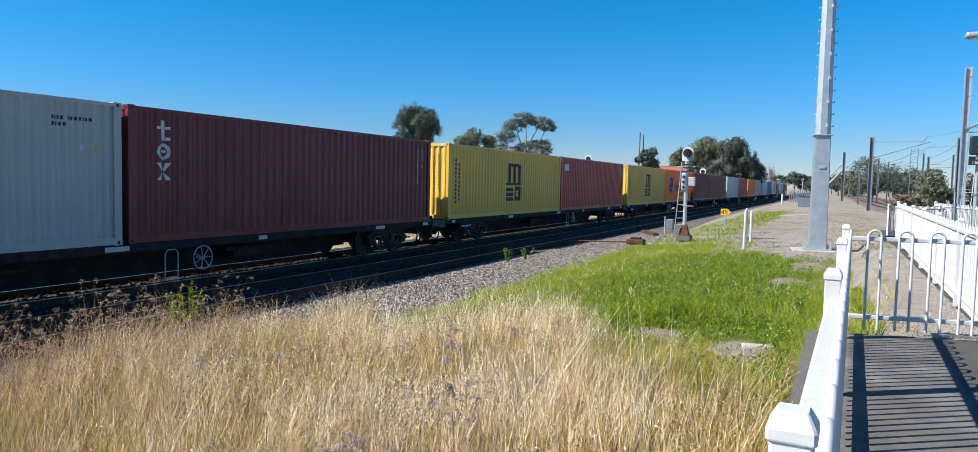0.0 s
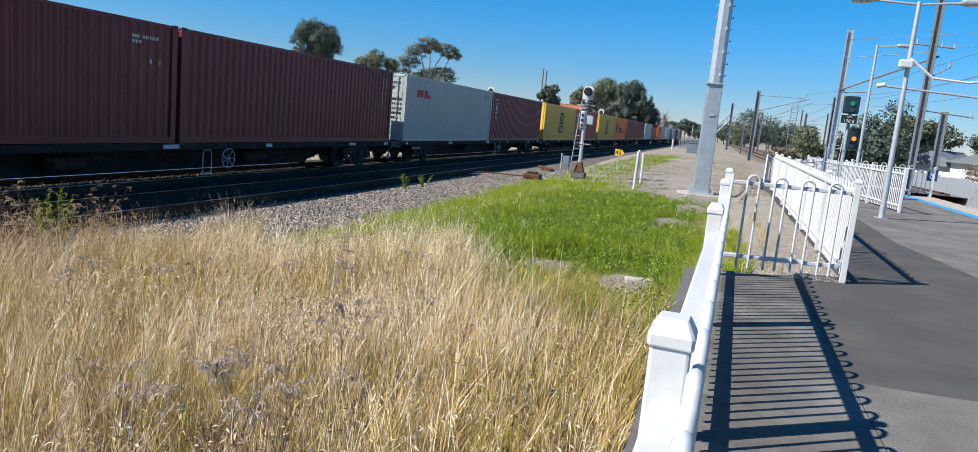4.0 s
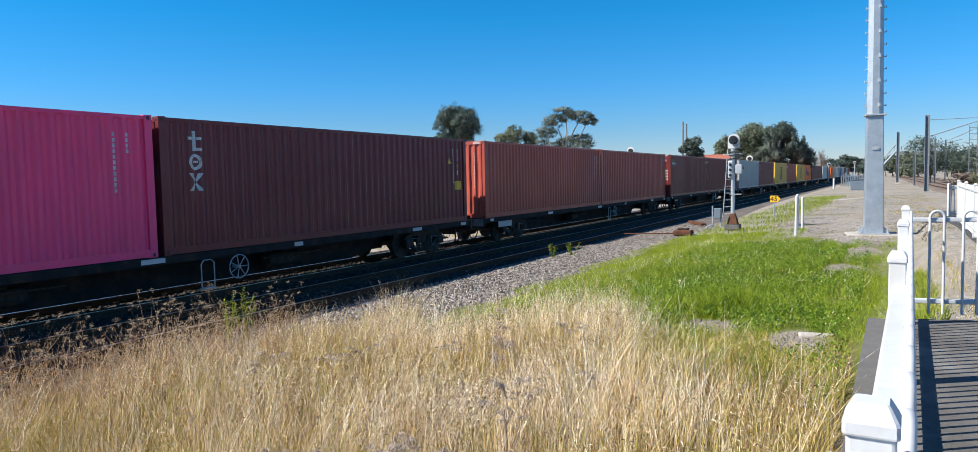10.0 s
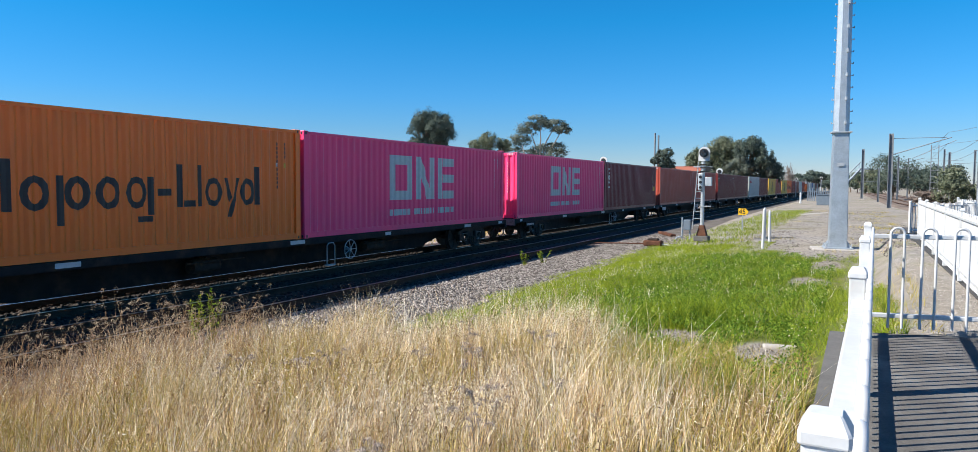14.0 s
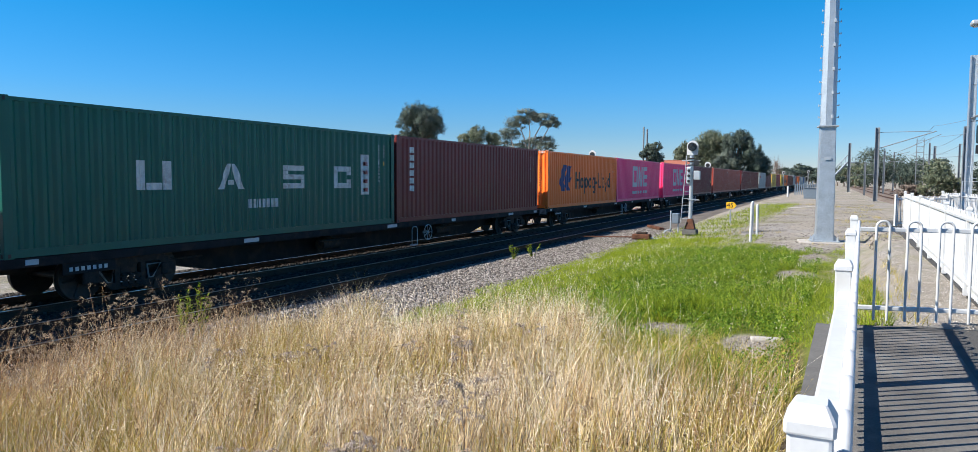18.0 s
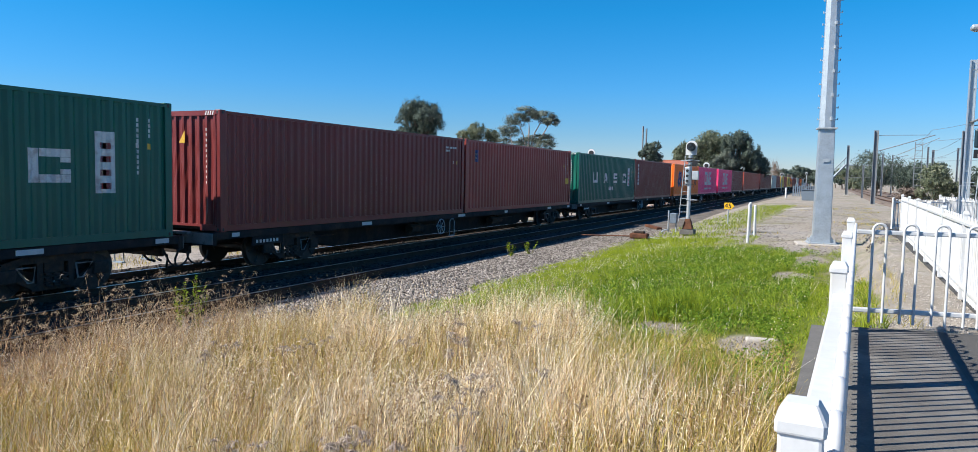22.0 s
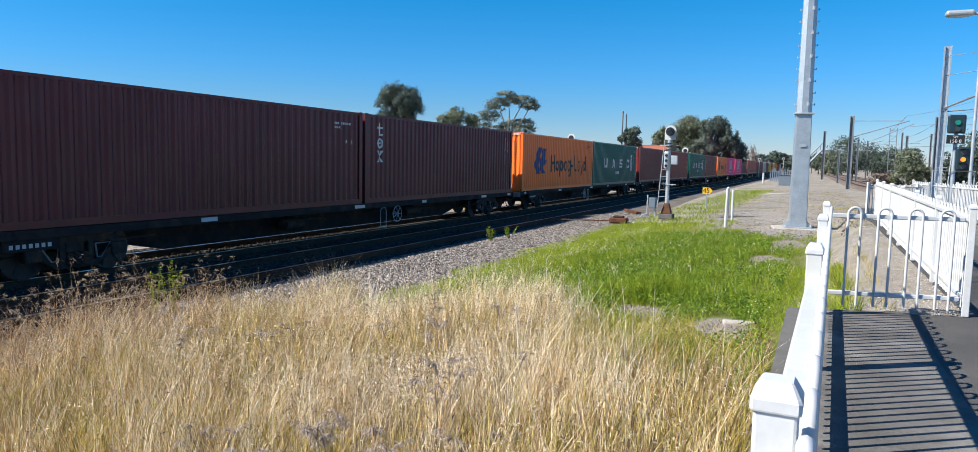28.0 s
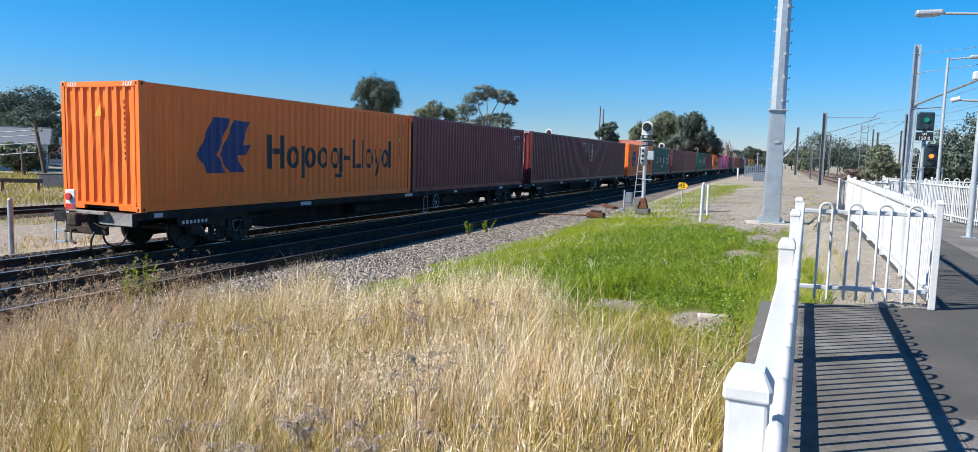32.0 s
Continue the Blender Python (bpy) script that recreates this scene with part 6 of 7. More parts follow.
# ---- houses ----
def house(name, label, x, y, z, w, d, hw, hr, wall, roof, rot=0.0, windows=3):
    t = thing(name, label, "house", at=pose(x, y, z, 0, 0, rot))
    part("wall", boxed(-w / 2, w / 2, -d / 2, d / 2, 0, hw), M[wall], t)
    bm = bmesh.new()
    e = 0.5
    v = [bm.verts.new(p) for p in ((-w / 2 - e, -d / 2 - e, hw), (w / 2 + e, -d / 2 - e, hw), (w / 2 + e, d / 2 + e, hw), (-w / 2 - e, d / 2 + e, hw), (-w / 2 - e, 0, hw + hr), (w / 2 + e, 0, hw + hr))]
    for q in ((0, 1, 5, 4), (2, 3, 4, 5), (1, 2, 5), (3, 0, 4), (3, 2, 1, 0)):
        bm.faces.new([v[i] for i in q])
    r = part("roof", bm, M[roof], t)
    part("ridge_cap", tubed([(-w / 2 - e, 0, hw + hr), (w / 2 + e, 0, hw + hr)], 0.09, 6), M[roof], r)
    part("gutter", boxed(-w / 2 - e, w / 2 + e, -d / 2 - e - 0.1, -d / 2 - e, hw - 0.08, hw + 0.04), M["wall_white"], r)
    for k in range(windows):
        xx = -w / 2 + (k + 0.5) * w / windows
        for face in (-d / 2 - 0.03,):
            f = part("window", boxed(xx - 0.75, xx + 0.75, face - 0.03, face + 0.03, hw * 0.35, hw * 0.8), M["wall_white"], t)
            part("pane", boxed(xx - 0.68, xx - 0.03, face - 0.045, face - 0.03, hw * 0.38, hw * 0.77), M["window"], f)
            part("pane", boxed(xx + 0.03, xx + 0.68, face - 0.045, face - 0.03, hw * 0.38, hw * 0.77), M["window"], f)
    return t


house("house", "pale house with grey sheet roof behind the siding", -68.5, 41, -0.9, 13, 8, 2.4, 1.5, "wall_white", "roof_grey", 52)
house("house", "white cottage with red tile roof behind the siding", -84, 60.6, -0.85, 3.2, 4, 1.5, 1.5, "wall_white", "roof_tile", 50, 2)
house("house", "white flat shed behind the siding", -92, 70, -1.0, 9, 6, 3.6, 0.4, "wall_white", "roof_grey", 48, 4)
house("house", "red-roofed house behind the train", -30, 134, -0.8, 9, 8, 3.9, 2.0, "brick", "roof_tile", 10)
house("house", "white gabled house with grey roof beyond the platform", 24.0, 72, -0.9, 8, 7, 2.2, 1.5, "wall_white", "roof_grey", 60)
house("house", "small white gabled shed beyond the platform track", 19.5, 74, -0.9, 5, 5, 1.8, 1.3, "wall_white", "roof_grey", 50, 2)
gf = thing("panel_fence", "pale grey panel fence beyond the platform track", "fence", at=pose(13.0, 12, -1.05))
for k in range(22):
    part("panel", boxed(-0.03 + 0.02 * (k % 2), 0.03 + 0.02 * (k % 2), k * 2.0, k * 2.0 + 1.96, 0, 1.5 + 0.05 * ((k * 5) % 3)), M["galv_light"], gf)
ll = thing("low_wall", "low pale concrete wall behind the fences", "wall", at=pose(6.6, 60, -0.95))
part("block", boxed(-2.5, 3.5, 0, 0.6, 0, 1.35, bevel=0.02), M["concrete"], ll)
for x, y, hh in ((-50.3, 35.2, 3.9), (-53.0, 36.0, 2.3), (17.0, 80, 6.5)):
    pp = thing("power_pole", "dark timber power pole with cross arm", "pole", "power poles", at=pose(x, y, -1.0))
    part("pole", tubed([(0.2 if x > -50 else 0.55 * (hh - 2), 0, -0.3), (0.0, 0, hh)], 0.15, 8, 0.11), M["timber"], pp)
    part("cross_arm", boxed(-0.6, 0.7, -0.05, 0.05, hh - 0.5, hh - 0.36), M["timber"], pp)
    for xx in (-0.5, 0.0, 0.6):
        part("insulator", tubed([(xx, 0, hh - 0.36), (xx, 0, hh - 0.2)], 0.05, 6), M["white"], pp)
for dz in (0.0, 0.35, 0.9, 1.6):
    wire((-50.3, 35.2, 2.5 - dz), (-72, 26, 2.2 - dz * 1.1), 0.5, 0.03)
bb = thing("concrete_box", "low pale grey concrete box beside the siding", "box", at=pose(-40.5, 29.6, -1.05, 0, 0, 50))
part("body", boxed(-0.9, 0.9, -0.5, 0.5, 0, 0.75, bevel=0.03), M["concrete"], bb)
part("lid", boxed(-0.95, 0.95, -0.55, 0.55, 0.75, 0.82), M["kerb"], bb)
rl = thing("guard_rail", "dark low guard rail beyond the siding", "rail", at=pose(-38.5, 25.5, -1.1, 0, 0, 40))
part("rail", boxed(-4.5, 1.5, -0.04, 0.04, 0.5, 0.72), M["timber"], rl)
for xx in (-4.2, -2.3, -0.4, 1.3):
    part("post", boxed(xx - 0.06, xx + 0.06, -0.06, 0.06, -0.1, 0.7), M["timber"], rl)
sgn = thing("shop_sign", "white sign board with illegible dark bars", "sign", at=pose(-50.2, 38.9, -1.0, 0, 0, 52))
part("board", boxed(-1.6, 1.6, -0.05, 0.05, 2.5, 3.05), M["white"], sgn)
for k in range(6):
    part("lettering_bar", boxed(-1.4 + k * 0.48, -1.08 + k * 0.48, -0.07, -0.05, 2.62, 2.92), M["mark_dark"], sgn)
for x in (-1.4, 1.4):
    part("post", tubed([(x, 0, -0.1), (x, 0, 2.5)], 0.05, 6), M["galv"], sgn)


# ---- trees ----
def leaves(rng, blobs, count, size):
    """Many small leaf quads in clumps through and on uneven blobs (centre, radii)."""
    vol = np.array([b[1][0] * b[1][1] * b[1][2] for b in blobs]) ** 0.7
    pick = rng.choice(len(blobs), count, p=vol / vol.sum())
    c = np.array([b[0] for b in blobs])[pick]
    r = np.array([b[1] for b in blobs])[pick]
    # twig clumps: leaves gather round some directions of each blob, leaving gaps
    seeds = rng.normal(size=(len(blobs), 26, 3))
    seeds /= np.linalg.norm(seeds, axis=2, keepdims=True)
    sd = seeds[pick, rng.integers(0, 26, count)]
    d = sd * rng.uniform(0.45, 1.0, (count, 1)) ** 0.6 + rng.normal(size=(count, 3)) * 0.14
    p = c + d * r
    n_ = sd + 0.45 * (p - c) / r + rng.normal(size=(count, 3)) * 0.5     # a clump's leaves face much the same way
    n_ /= np.linalg.norm(n_, axis=1, keepdims=True)
    a = np.cross(n_, rng.normal(size=(count, 3)))
    a /= np.linalg.norm(a, axis=1, keepdims=True)
    b = np.cross(n_, a)
    s = size * rng.uniform(0.5, 1.3, (count, 1))
    v = np.stack([p - a * s, p - b * s * 0.5, p + a * s, p + b * s * 0.5], 1).reshape(-1, 3)
    return v, np.arange(count * 4).reshape(-1, 4)


def tree(name, label, x, y, z, trunk_h, blobs, count, size, leaf, bark="bark", r=0.25, seed=1):
    """blobs are relative to the foot: (cx, cy, cz), (rx, ry, rz)."""
    rng = np.random.default_rng(seed)
    t = thing(name, label, "tree", "trees", at=pose(x, y, z))
    lean = rng.normal(size=2) * 0.3
    part("trunk", tubed([(0, 0, -0.2), (lean[0] * 0.3, lean[1] * 0.3, trunk_h * 0.5), (lean[0], lean[1], trunk_h)], r, 9, r * 0.6), M[bark], t)
    top = Vector((lean[0], lean[1], trunk_h))
    for c, rad in blobs:
        e = Vector(c)
        mid = top.lerp(e, 0.5) + Vector(rng.normal(size=3) * 0.25)
        part("limb", tubed([top - Vector((0, 0, trunk_h * 0.15)), mid, e + Vector((0, 0, rad[2] * 0.3))], r * 0.5, 6, r * 0.12), M[bark], t)
    v, f = leaves(rng, blobs, count, size)
    part("crown", quick_mesh("crown", v, f, M[leaf]), None, t)
    return t


def blobs_round(rng, cx, cz, rx, rz, n_, k=0.45):
    out = []
    for i in range(n_):
        a, u = rng.uniform(0, 2 * math.pi), rng.uniform(-1, 1)
        q = math.sqrt(1 - u * u) * rng.uniform(0.35, 0.75)
        out.append(((cx + rx * q * math.cos(a), rx * q * math.sin(a), cz + rz * u * 0.62), (rx * k * rng.uniform(0.7, 1.2), rx * k * rng.uniform(0.7, 1.2), rz * k * rng.uniform(0.7, 1.15))))
    return out


rg = np.random.default_rng(7)
tree("tree", "dense dark she-oak beyond the train", -46.0, 75, -0.8, 5.5, blobs_round(rg, -0.3, 8.4, 3.3, 3.5, 26, 0.38), 30000, 0.105, "leaf_dark", seed=11)
tree("tree", "low dark bushy tree beyond the train", -49.4, 76, -0.8, 3.0, blobs_round(rg, 0, 6.7, 2.2, 1.8, 10), 6500, 0.12, "leaf_dark", seed=12)
tree("tree", "feathery grey-green tree beyond the train", -44.6, 86, -0.8, 4.0, blobs_round(rg, 0.6, 7.0, 3.3, 2.7, 18, 0.34), 12000, 0.12, "leaf_olive", seed=13)
gum = [((-2.6, 0, 8.2), (1.5, 1.5, 0.8)), ((-1.6, 0.5, 9.6), (1.7, 1.6, 0.9)), ((0.4, -0.5, 10.5), (1.9, 1.8, 0.85)), ((2.3, 0.3, 9.9), (1.5, 1.6, 0.8)), ((3.3, 0, 9.3), (1.1, 1.2, 0.6)),
       ((1.3, 0.8, 7.2), (2.0, 1.5, 0.7)), ((-0.6, 0, 6.8), (1.6, 1.4, 0.6)), ((2.8, -0.4, 6.4), (1.3, 1.2, 0.6)), ((-3.2, 0, 6.9), (0.9, 0.9, 0.5)), ((1.2, 0, 5.8), (1.8, 1.4, 0.8))]
tree("tree", "spreading gum tree with layered crown and pale limbs", -36.3, 85, -0.8, 4.6, gum, 20000, 0.10, "leaf_gum", "bark_pale", 0.28, seed=14)
tree("tree", "small dark tree beyond the train", -28.4, 120, -0.8, 4.5, blobs_round(rg, 0, 6.7, 2.2, 2.0, 10), 7000, 0.15, "leaf_dark", seed=15)
for k, (x, y, cz, rx, rz, leaf) in enumerate(((-28.6, 155, 7.2, 3.4, 4.2, "leaf_olive"), (-23.4, 150, 8.6, 4.2, 5.2, "leaf_olive"), (-18.4, 148, 7.6, 4.0, 5.0, "leaf_dark"), (-14.8, 150, 5.6, 2.8, 3.9, "leaf_dark"), (-20.5, 146, 5.2, 3.4, 3.4, "leaf_gum"), (-26.2, 152, 6.2, 3.0, 4.2, "leaf_gum"))):
    tree("tree", "large spreading dark green tree in a clump beside the line", x, y, -0.8, cz * 0.5, blobs_round(rg, 0, cz, rx, rz, 20, 0.42), 16000, 0.19, leaf, "bark", 0.35, seed=20 + k)
for k in range(8):
    tree("tree", "distant dark green tree at the end of the line", -19 + k * 3.4 + (k % 2), 300 + 15 * (k % 3), -0.8, 2.5, blobs_round(rg, 0, 4.6 + (k * 5 % 3) * 0.6, 4.2, 3.2, 7), 3000, 0.36, "leaf_dark", seed=30 + k)
for k in range(14):
    tree("tree", "distant hazy dark tree beyond the suburban line", 4 + k * 8.5 + 3 * (k % 3), 235 + 22 * (k % 4), -0.8, 2.5, blobs_round(rg, 0, 4.2 + (k * 7 % 5) * 0.5, 6.5, 4.0, 8), 3500, 0.36, "leaf_dark" if k % 3 else "leaf_olive", seed=100 + k)
# bare winter tree
bt = thing("tree", "bare leafless winter tree in the distance", "tree", "trees", at=pose(-15.0, 200, -0.8))
part("trunk", tubed([(0, 0, 0), (0, 0, 4.5)], 0.22, 8, 0.12), M["bark"], bt)
rb = np.random.default_rng(5)
tw = bmesh.new()
for k in range(120):
    a, b_ = rb.uniform(0, 2 * math.pi), rb.uniform(0.15, 0.6)
    z0 = rb.uniform(2.5, 6.5)
    ln = rb.uniform(1.0, 2.6)
    p0 = Vector((rb.normal() * 0.5, rb.normal() * 0.5, z0))
    tube(tw, [p0, p0 + Vector((math.cos(a) * b_ * ln, math.sin(a) * b_ * ln, ln))], 0.045, 4, 0.015)
part("twigs", tw, M["twig"], bt)
for k, (x, y, cz, rx, rz, leaf) in enumerate(((5.6, 132, 3.6, 4.6, 3.2, "leaf_dark"), (10.5, 140, 3.2, 4.4, 2.8, "leaf_dark"), (9.8, 92, 1.6, 2.8, 2.2, "leaf_olive"), (13.2, 88, 1.9, 3.0, 2.6, "leaf_dark"), (7.4, 94, 0.3, 1.8, 0.9, "twig"),
                                              (17.0, 96, 2.2, 3.4, 3.0, "leaf_dark"), (13.6, 70, 3.0, 2.6, 3.2, "leaf_dark"), (16.4, 74, 3.2, 2.4, 2.6, "leaf_olive"), (21, 84, 3.0, 3.0, 2.2, "leaf_olive"), (25.5, 80, 2.5, 3.0, 2.0, "leaf_dark"),
                                              (19.5, 60, 0.6, 2.6, 1.2, "twig"), (22, 100, 2.5, 4, 3, "leaf_dark"))):
    tree("tree", "bushy %s beyond the suburban tracks" % ("brown leafless shrub" if leaf == "twig" else "dark green tree"), x, y, -0.9, max(0.6, cz * 0.5), blobs_round(rg, 0, cz + 0.9, rx, rz, 11), 7000, 0.14 if leaf != "twig" else 0.08, leaf, "bark", 0.16, seed=50 + k)
for k, (x, y, cz, rx, rz, leaf) in enumerate(((-80, 54, 3.6, 4.0, 2.6, "leaf_dark"), (-74, 53, 3.2, 3.2, 2.4, "leaf_dark"), (-88, 60, 4.2, 4.4, 3.0, "leaf_dark"), (-182, 124, 10.0, 12.0, 7.0, "leaf_dark"), (-56, 38, 1.2, 1.6, 1.4, "leaf_olive"), (-60, 36, 1.2, 2.0, 1.4, "leaf_olive"), (-64, 33, 1.2, 2.4, 1.4, "leaf_olive"))):
    tree("tree", "leafy dark green tree among the houses", x, y, -0.8, max(0.6, cz * 0.5), blobs_round(rg, 0, cz, rx, rz, 16), 14000, 0.13 if rx < 10 else 0.34, leaf, "bark", 0.2, seed=70 + k)


# ---- grasses ----
def blades(name, pts, hgt, width, lean, material, rng, segs=2, label="", wind=(0.0, 0.0)):
    """Grass as thin bent blades: one ribbon each."""
    k = len(pts)
    az = rng.uniform(0, 2 * math.pi, k)
    face = rng.uniform(0, 2 * math.pi, k)
    h_ = hgt * rng.uniform(0.4, 1.3, k) * (0.72 + 0.5 * patchy(pts[:, 0], pts[:, 1], 1.6))
    if pts.shape[1] > 3:
        h_ = h_ * pts[:, 3]
        az = pts[:, 4] + rng.normal(size=k) * 0.9
    bend = lean * h_ * rng.uniform(0.2, 1.4, k)
    dirx, diry = np.cos(az) * bend + wind[0] * h_, np.sin(az) * bend + wind[1] * h_
    width = width * rng.uniform(0.45, 1.1, k)
    wx, wy = np.cos(face) * width, np.sin(face) * width
    rows = []
    for s in range(segs + 1):
        u = s / segs
        cx, cy, cz = pts[:, 0] + dirx * u * u, pts[:, 1] + diry * u * u, pts[:, 2] + h_ * (u - 0.12 * lean * u * u)
        w = (1 - u * 0.85)
        rows.append(np.stack([cx - wx * w, cy - wy * w, cz], -1))
        rows.append(np.stack([cx + wx * w, cy + wy * w, cz], -1))
    v = np.stack(rows, 1).reshape(-1, 3)
    per = 2 * (segs + 1)
    base = (np.arange(k) * per)[:, None]
    f = np.concatenate([base + np.array([2 * s, 2 * s + 1, 2 * s + 3, 2 * s + 2]) for s in range(segs)], 1).reshape(-1, 4)
    ob = new(name, quick_mesh(name, v, f, M[material]))
    tagged(ob, label, "grass", kind="stuff")
    return v, h_


def green_edge(x):
    """How far along the track the dry grass gives way to the lawn."""
    return np.interp(x, [-9.5, -7.0, -5.7, -5.0, -4.5, -4.1, -3.6, -3.2, -2.6, -2.2, -1.9, -1.2, -0.6, -0.3], [12.0, 9.2, 8.0, 8.0, 8.4, 9.0, 9.4, 9.3, 8.4, 7.6, 7.0, 6.2, 6.4, 6.8])


def scatter(rng, count, x0, x1, y0, y1, keep):
    p = np.stack([rng.uniform(x0, x1, count), rng.uniform(y0, y1, count)], -1)
    p = p[keep(p[:, 0], p[:, 1], rng.uniform(0, 1, count))]
    return np.column_stack([p, ground_z(p[:, 0], p[:, 1]) - 0.02])


def patchy(x, y, s=1.0):
    return 0.5 + 0.25 * np.sin(x * 1.7 * s + 1.3 * np.sin(y * 0.9 * s)) + 0.25 * np.sin(y * 1.9 * s + 1.1 * np.sin(x * 1.2 * s))


def bare(x, y):
    """Gravelly bare patches in the lawn."""
    out = np.zeros_like(x)
    for cx, cy, rx, ry in BARE:
        out = np.maximum(out, 1 - ((x - cx) / rx) ** 2 - ((y - cy) / ry) ** 2)
    return out + 0.5 * np.sin(x * 9 + 2 * np.sin(y * 7)) * np.sin(y * 8) > 0.12


def west(x, y):
    """The grass ends at the ballast shoulder."""
    return x > np.interp(y, [3.0, 5.5, 8.0, 10.0, 13.0], [-8.9, -7.9, -7.4, -6.9, -6.5]) + 0.3 * np.sin(y * 2.3) * np.sin(x * 3.1)


rn = np.random.default_rng(3)


def tufts(rng, count, per, spread_, x0, x1, y0, y1, keep):
    """Feet of blades gathered into tufts, with the tuft's centre for each."""
    c = scatter(rng, count, x0, x1, y0, y1, keep)
    k = rng.integers(max(2, per // 2), per + per // 2, len(c))
    c = np.column_stack([c, rng.uniform(0.6, 1.3, len(c)), rng.uniform(0, 2 * math.pi, len(c))])
    c = np.repeat(c, k, axis=0)
    d = rng.normal(size=(len(c), 2)) * spread_
    p_ = c.copy()
    p_[:, :2] += d
    p_[:, 2] = ground_z(p_[:, 0], p_[:, 1]) - 0.02
    ok = (p_[:, 0] < -0.31) | (p_[:, 1] > 8.6)
    return p_[ok]


in_view = lambda x, y: x > -1.25 * (y + 3.2)
dry_here = lambda x, y, u: (y < green_edge(x) + 1.3 * (u - 0.5) + 0.5 * patchy(x, y, 2)) & west(x, y) & in_view(x, y)
greenish = lambda x, y: 0.5 + 0.5 * np.sin(0.9 * x + 1.7 * np.sin(0.55 * y + 0.4)) * np.sin(0.8 * y - 0.5 * x + 1.0)
green_zone = lambda x, y: ((x < -0.80 * y) & (x < -3.6)) | (greenish(x, y) > 0.78)
p = tufts(rn, 9000, 7, 0.07, -10, -0.32, 1.0, 13.5, lambda x, y, u: dry_here(x, y, u))
blades("grass_litter", p, 0.20, 0.0036, 1.7, "grey_dry", rn, 2, "fallen dead grass litter between the tufts")
p = tufts(rn, 11500, 9, 0.036, -10, -0.32, 1.0, 13.5, lambda x, y, u: dry_here(x, y, u) & (u < (0.35 + 0.65 * patchy(x, y)) * np.where(x > -2.8, 0.55, 1.0) * np.where(green_zone(x, y), 0.6, 1.0)))
blades("dry_grass", p, 0.52, 0.0040, 0.36, "dry", rn, 2, "tall straw-coloured dry grass", (0.03, 0.01))
p = tufts(rn, 5200, 9, 0.045, -10, -0.32, 1.0, 13.5, lambda x, y, u: dry_here(x, y, u) & (patchy(x, y, 0.9) + 0.3 * (u - 0.5) > 0.45 + 0.3 * green_zone(x, y) + 0.25 * (x > -3.9) * (y > 3.5)))
blades("pale_dry_grass", p, 0.58, 0.0037, 0.42, "pale_dry", rn, 2, "bleached pale dry grass", (0.04, 0.0))
p = tufts(rn, 4600, 8, 0.045, -10, -0.32, 1.0, 13.5, lambda x, y, u: dry_here(x, y, u) & (patchy(x + 3, y - 2, 0.8) + 0.3 * (u - 0.5) > 0.48))
blades("grey_dead_grass", p, 0.46, 0.0036, 0.9, "grey_dry", rn, 2, "grey weathered dead grass", (0.05, 0.0))
p = tufts(rn, 4200, 9, 0.05, -10, -0.32, 1.0, 13.5, lambda x, y, u: dry_here(x, y, u) & (u < 0.3 + 0.7 * patchy(x - 1, y + 2, 1.3)))
blades("brown_stalks", p, 0.58, 0.0032, 0.4, "brown_stalk", rn, 2, "brown dead stalks among the grass", (0.05, 0.03))
p = tufts(rn, 8500, 12, 0.075, -10, -0.32, 1.0, 14.5, lambda x, y, u: (y < green_edge(x) + 1.2 * u) & west(x, y) & in_view(x, y) & (green_zone(x, y) & (u < 0.75) | (x < -0.80 * y) & (x < -3.6) & (u < 0.75) | (x > -2.6) & (y > 5.6) & (u < 0.7) | (x > -1.6) & (y < 5.8) & (u < 0.7) | (x > -3.6) & (y > 6.5) & (u < 0.4) | (u < 0.06)))
blades("yellow_green_grass", p, 0.46, 0.0044, 0.45, "dry_green", rn, 2, "yellow-green grass among the dry stalks", (0.08, 0.03))
p = tufts(rn, 2600, 8, 0.06, -9.5, -0.35, -9, 1.3, lambda x, y, u: u < 0.4 + 0.6 * patchy(x, y))
blades("near_grass", p, 0.42, 0.005, 0.8, "dry", rn, 1, "dry grass beside the path")
p = tufts(rn, 2600, 5, 0.10, -9.2, -4.8, 3.4, 8.6, lambda x, y, u: in_view(x, y) & (x < -0.98 * y) & (x < -6.2) & (x > -8.6) & (u < 0.35 + 0.65 * (x < -1.19 * y)))
sv, sh = blades("tall_stalks", p, 0.70, 0.0046, 0.35, "brown_stalk", rn, 3, "tall tan stalks at the ballast edge", (0.07, 0.03))
p = scatter(rn, 1500, -9.5, -0.4, 1.5, 12, lambda x, y, u: dry_here(x, y, u))
blades("seed_stalks", p, 0.80, 0.0028, 0.4, "pale_dry", rn, 3, "thin dry stalks above the grass", (0.08, 0.03))
lawn = lambda x, y, u: (y > green_edge(x) - 0.4 * u) & (x > -6.55 - 0.045 * np.clip(y - 10, 0, 18) + 0.2 * np.sin(y * 1.7) + 0.1 * np.sin(y * 5.1)) & ~bare(x, y) & (y < 23.5 + 0.9 * np.sin(x * 1.7) + (x < -2.5) * 4)
p = scatter(rn, 200000, -8, -2.0, 8.5, 30, lambda x, y, u: lawn(x, y, u) & (x < -3.2 + 1.2 * (u - 0.5) - 0.03 * (y - 10)))
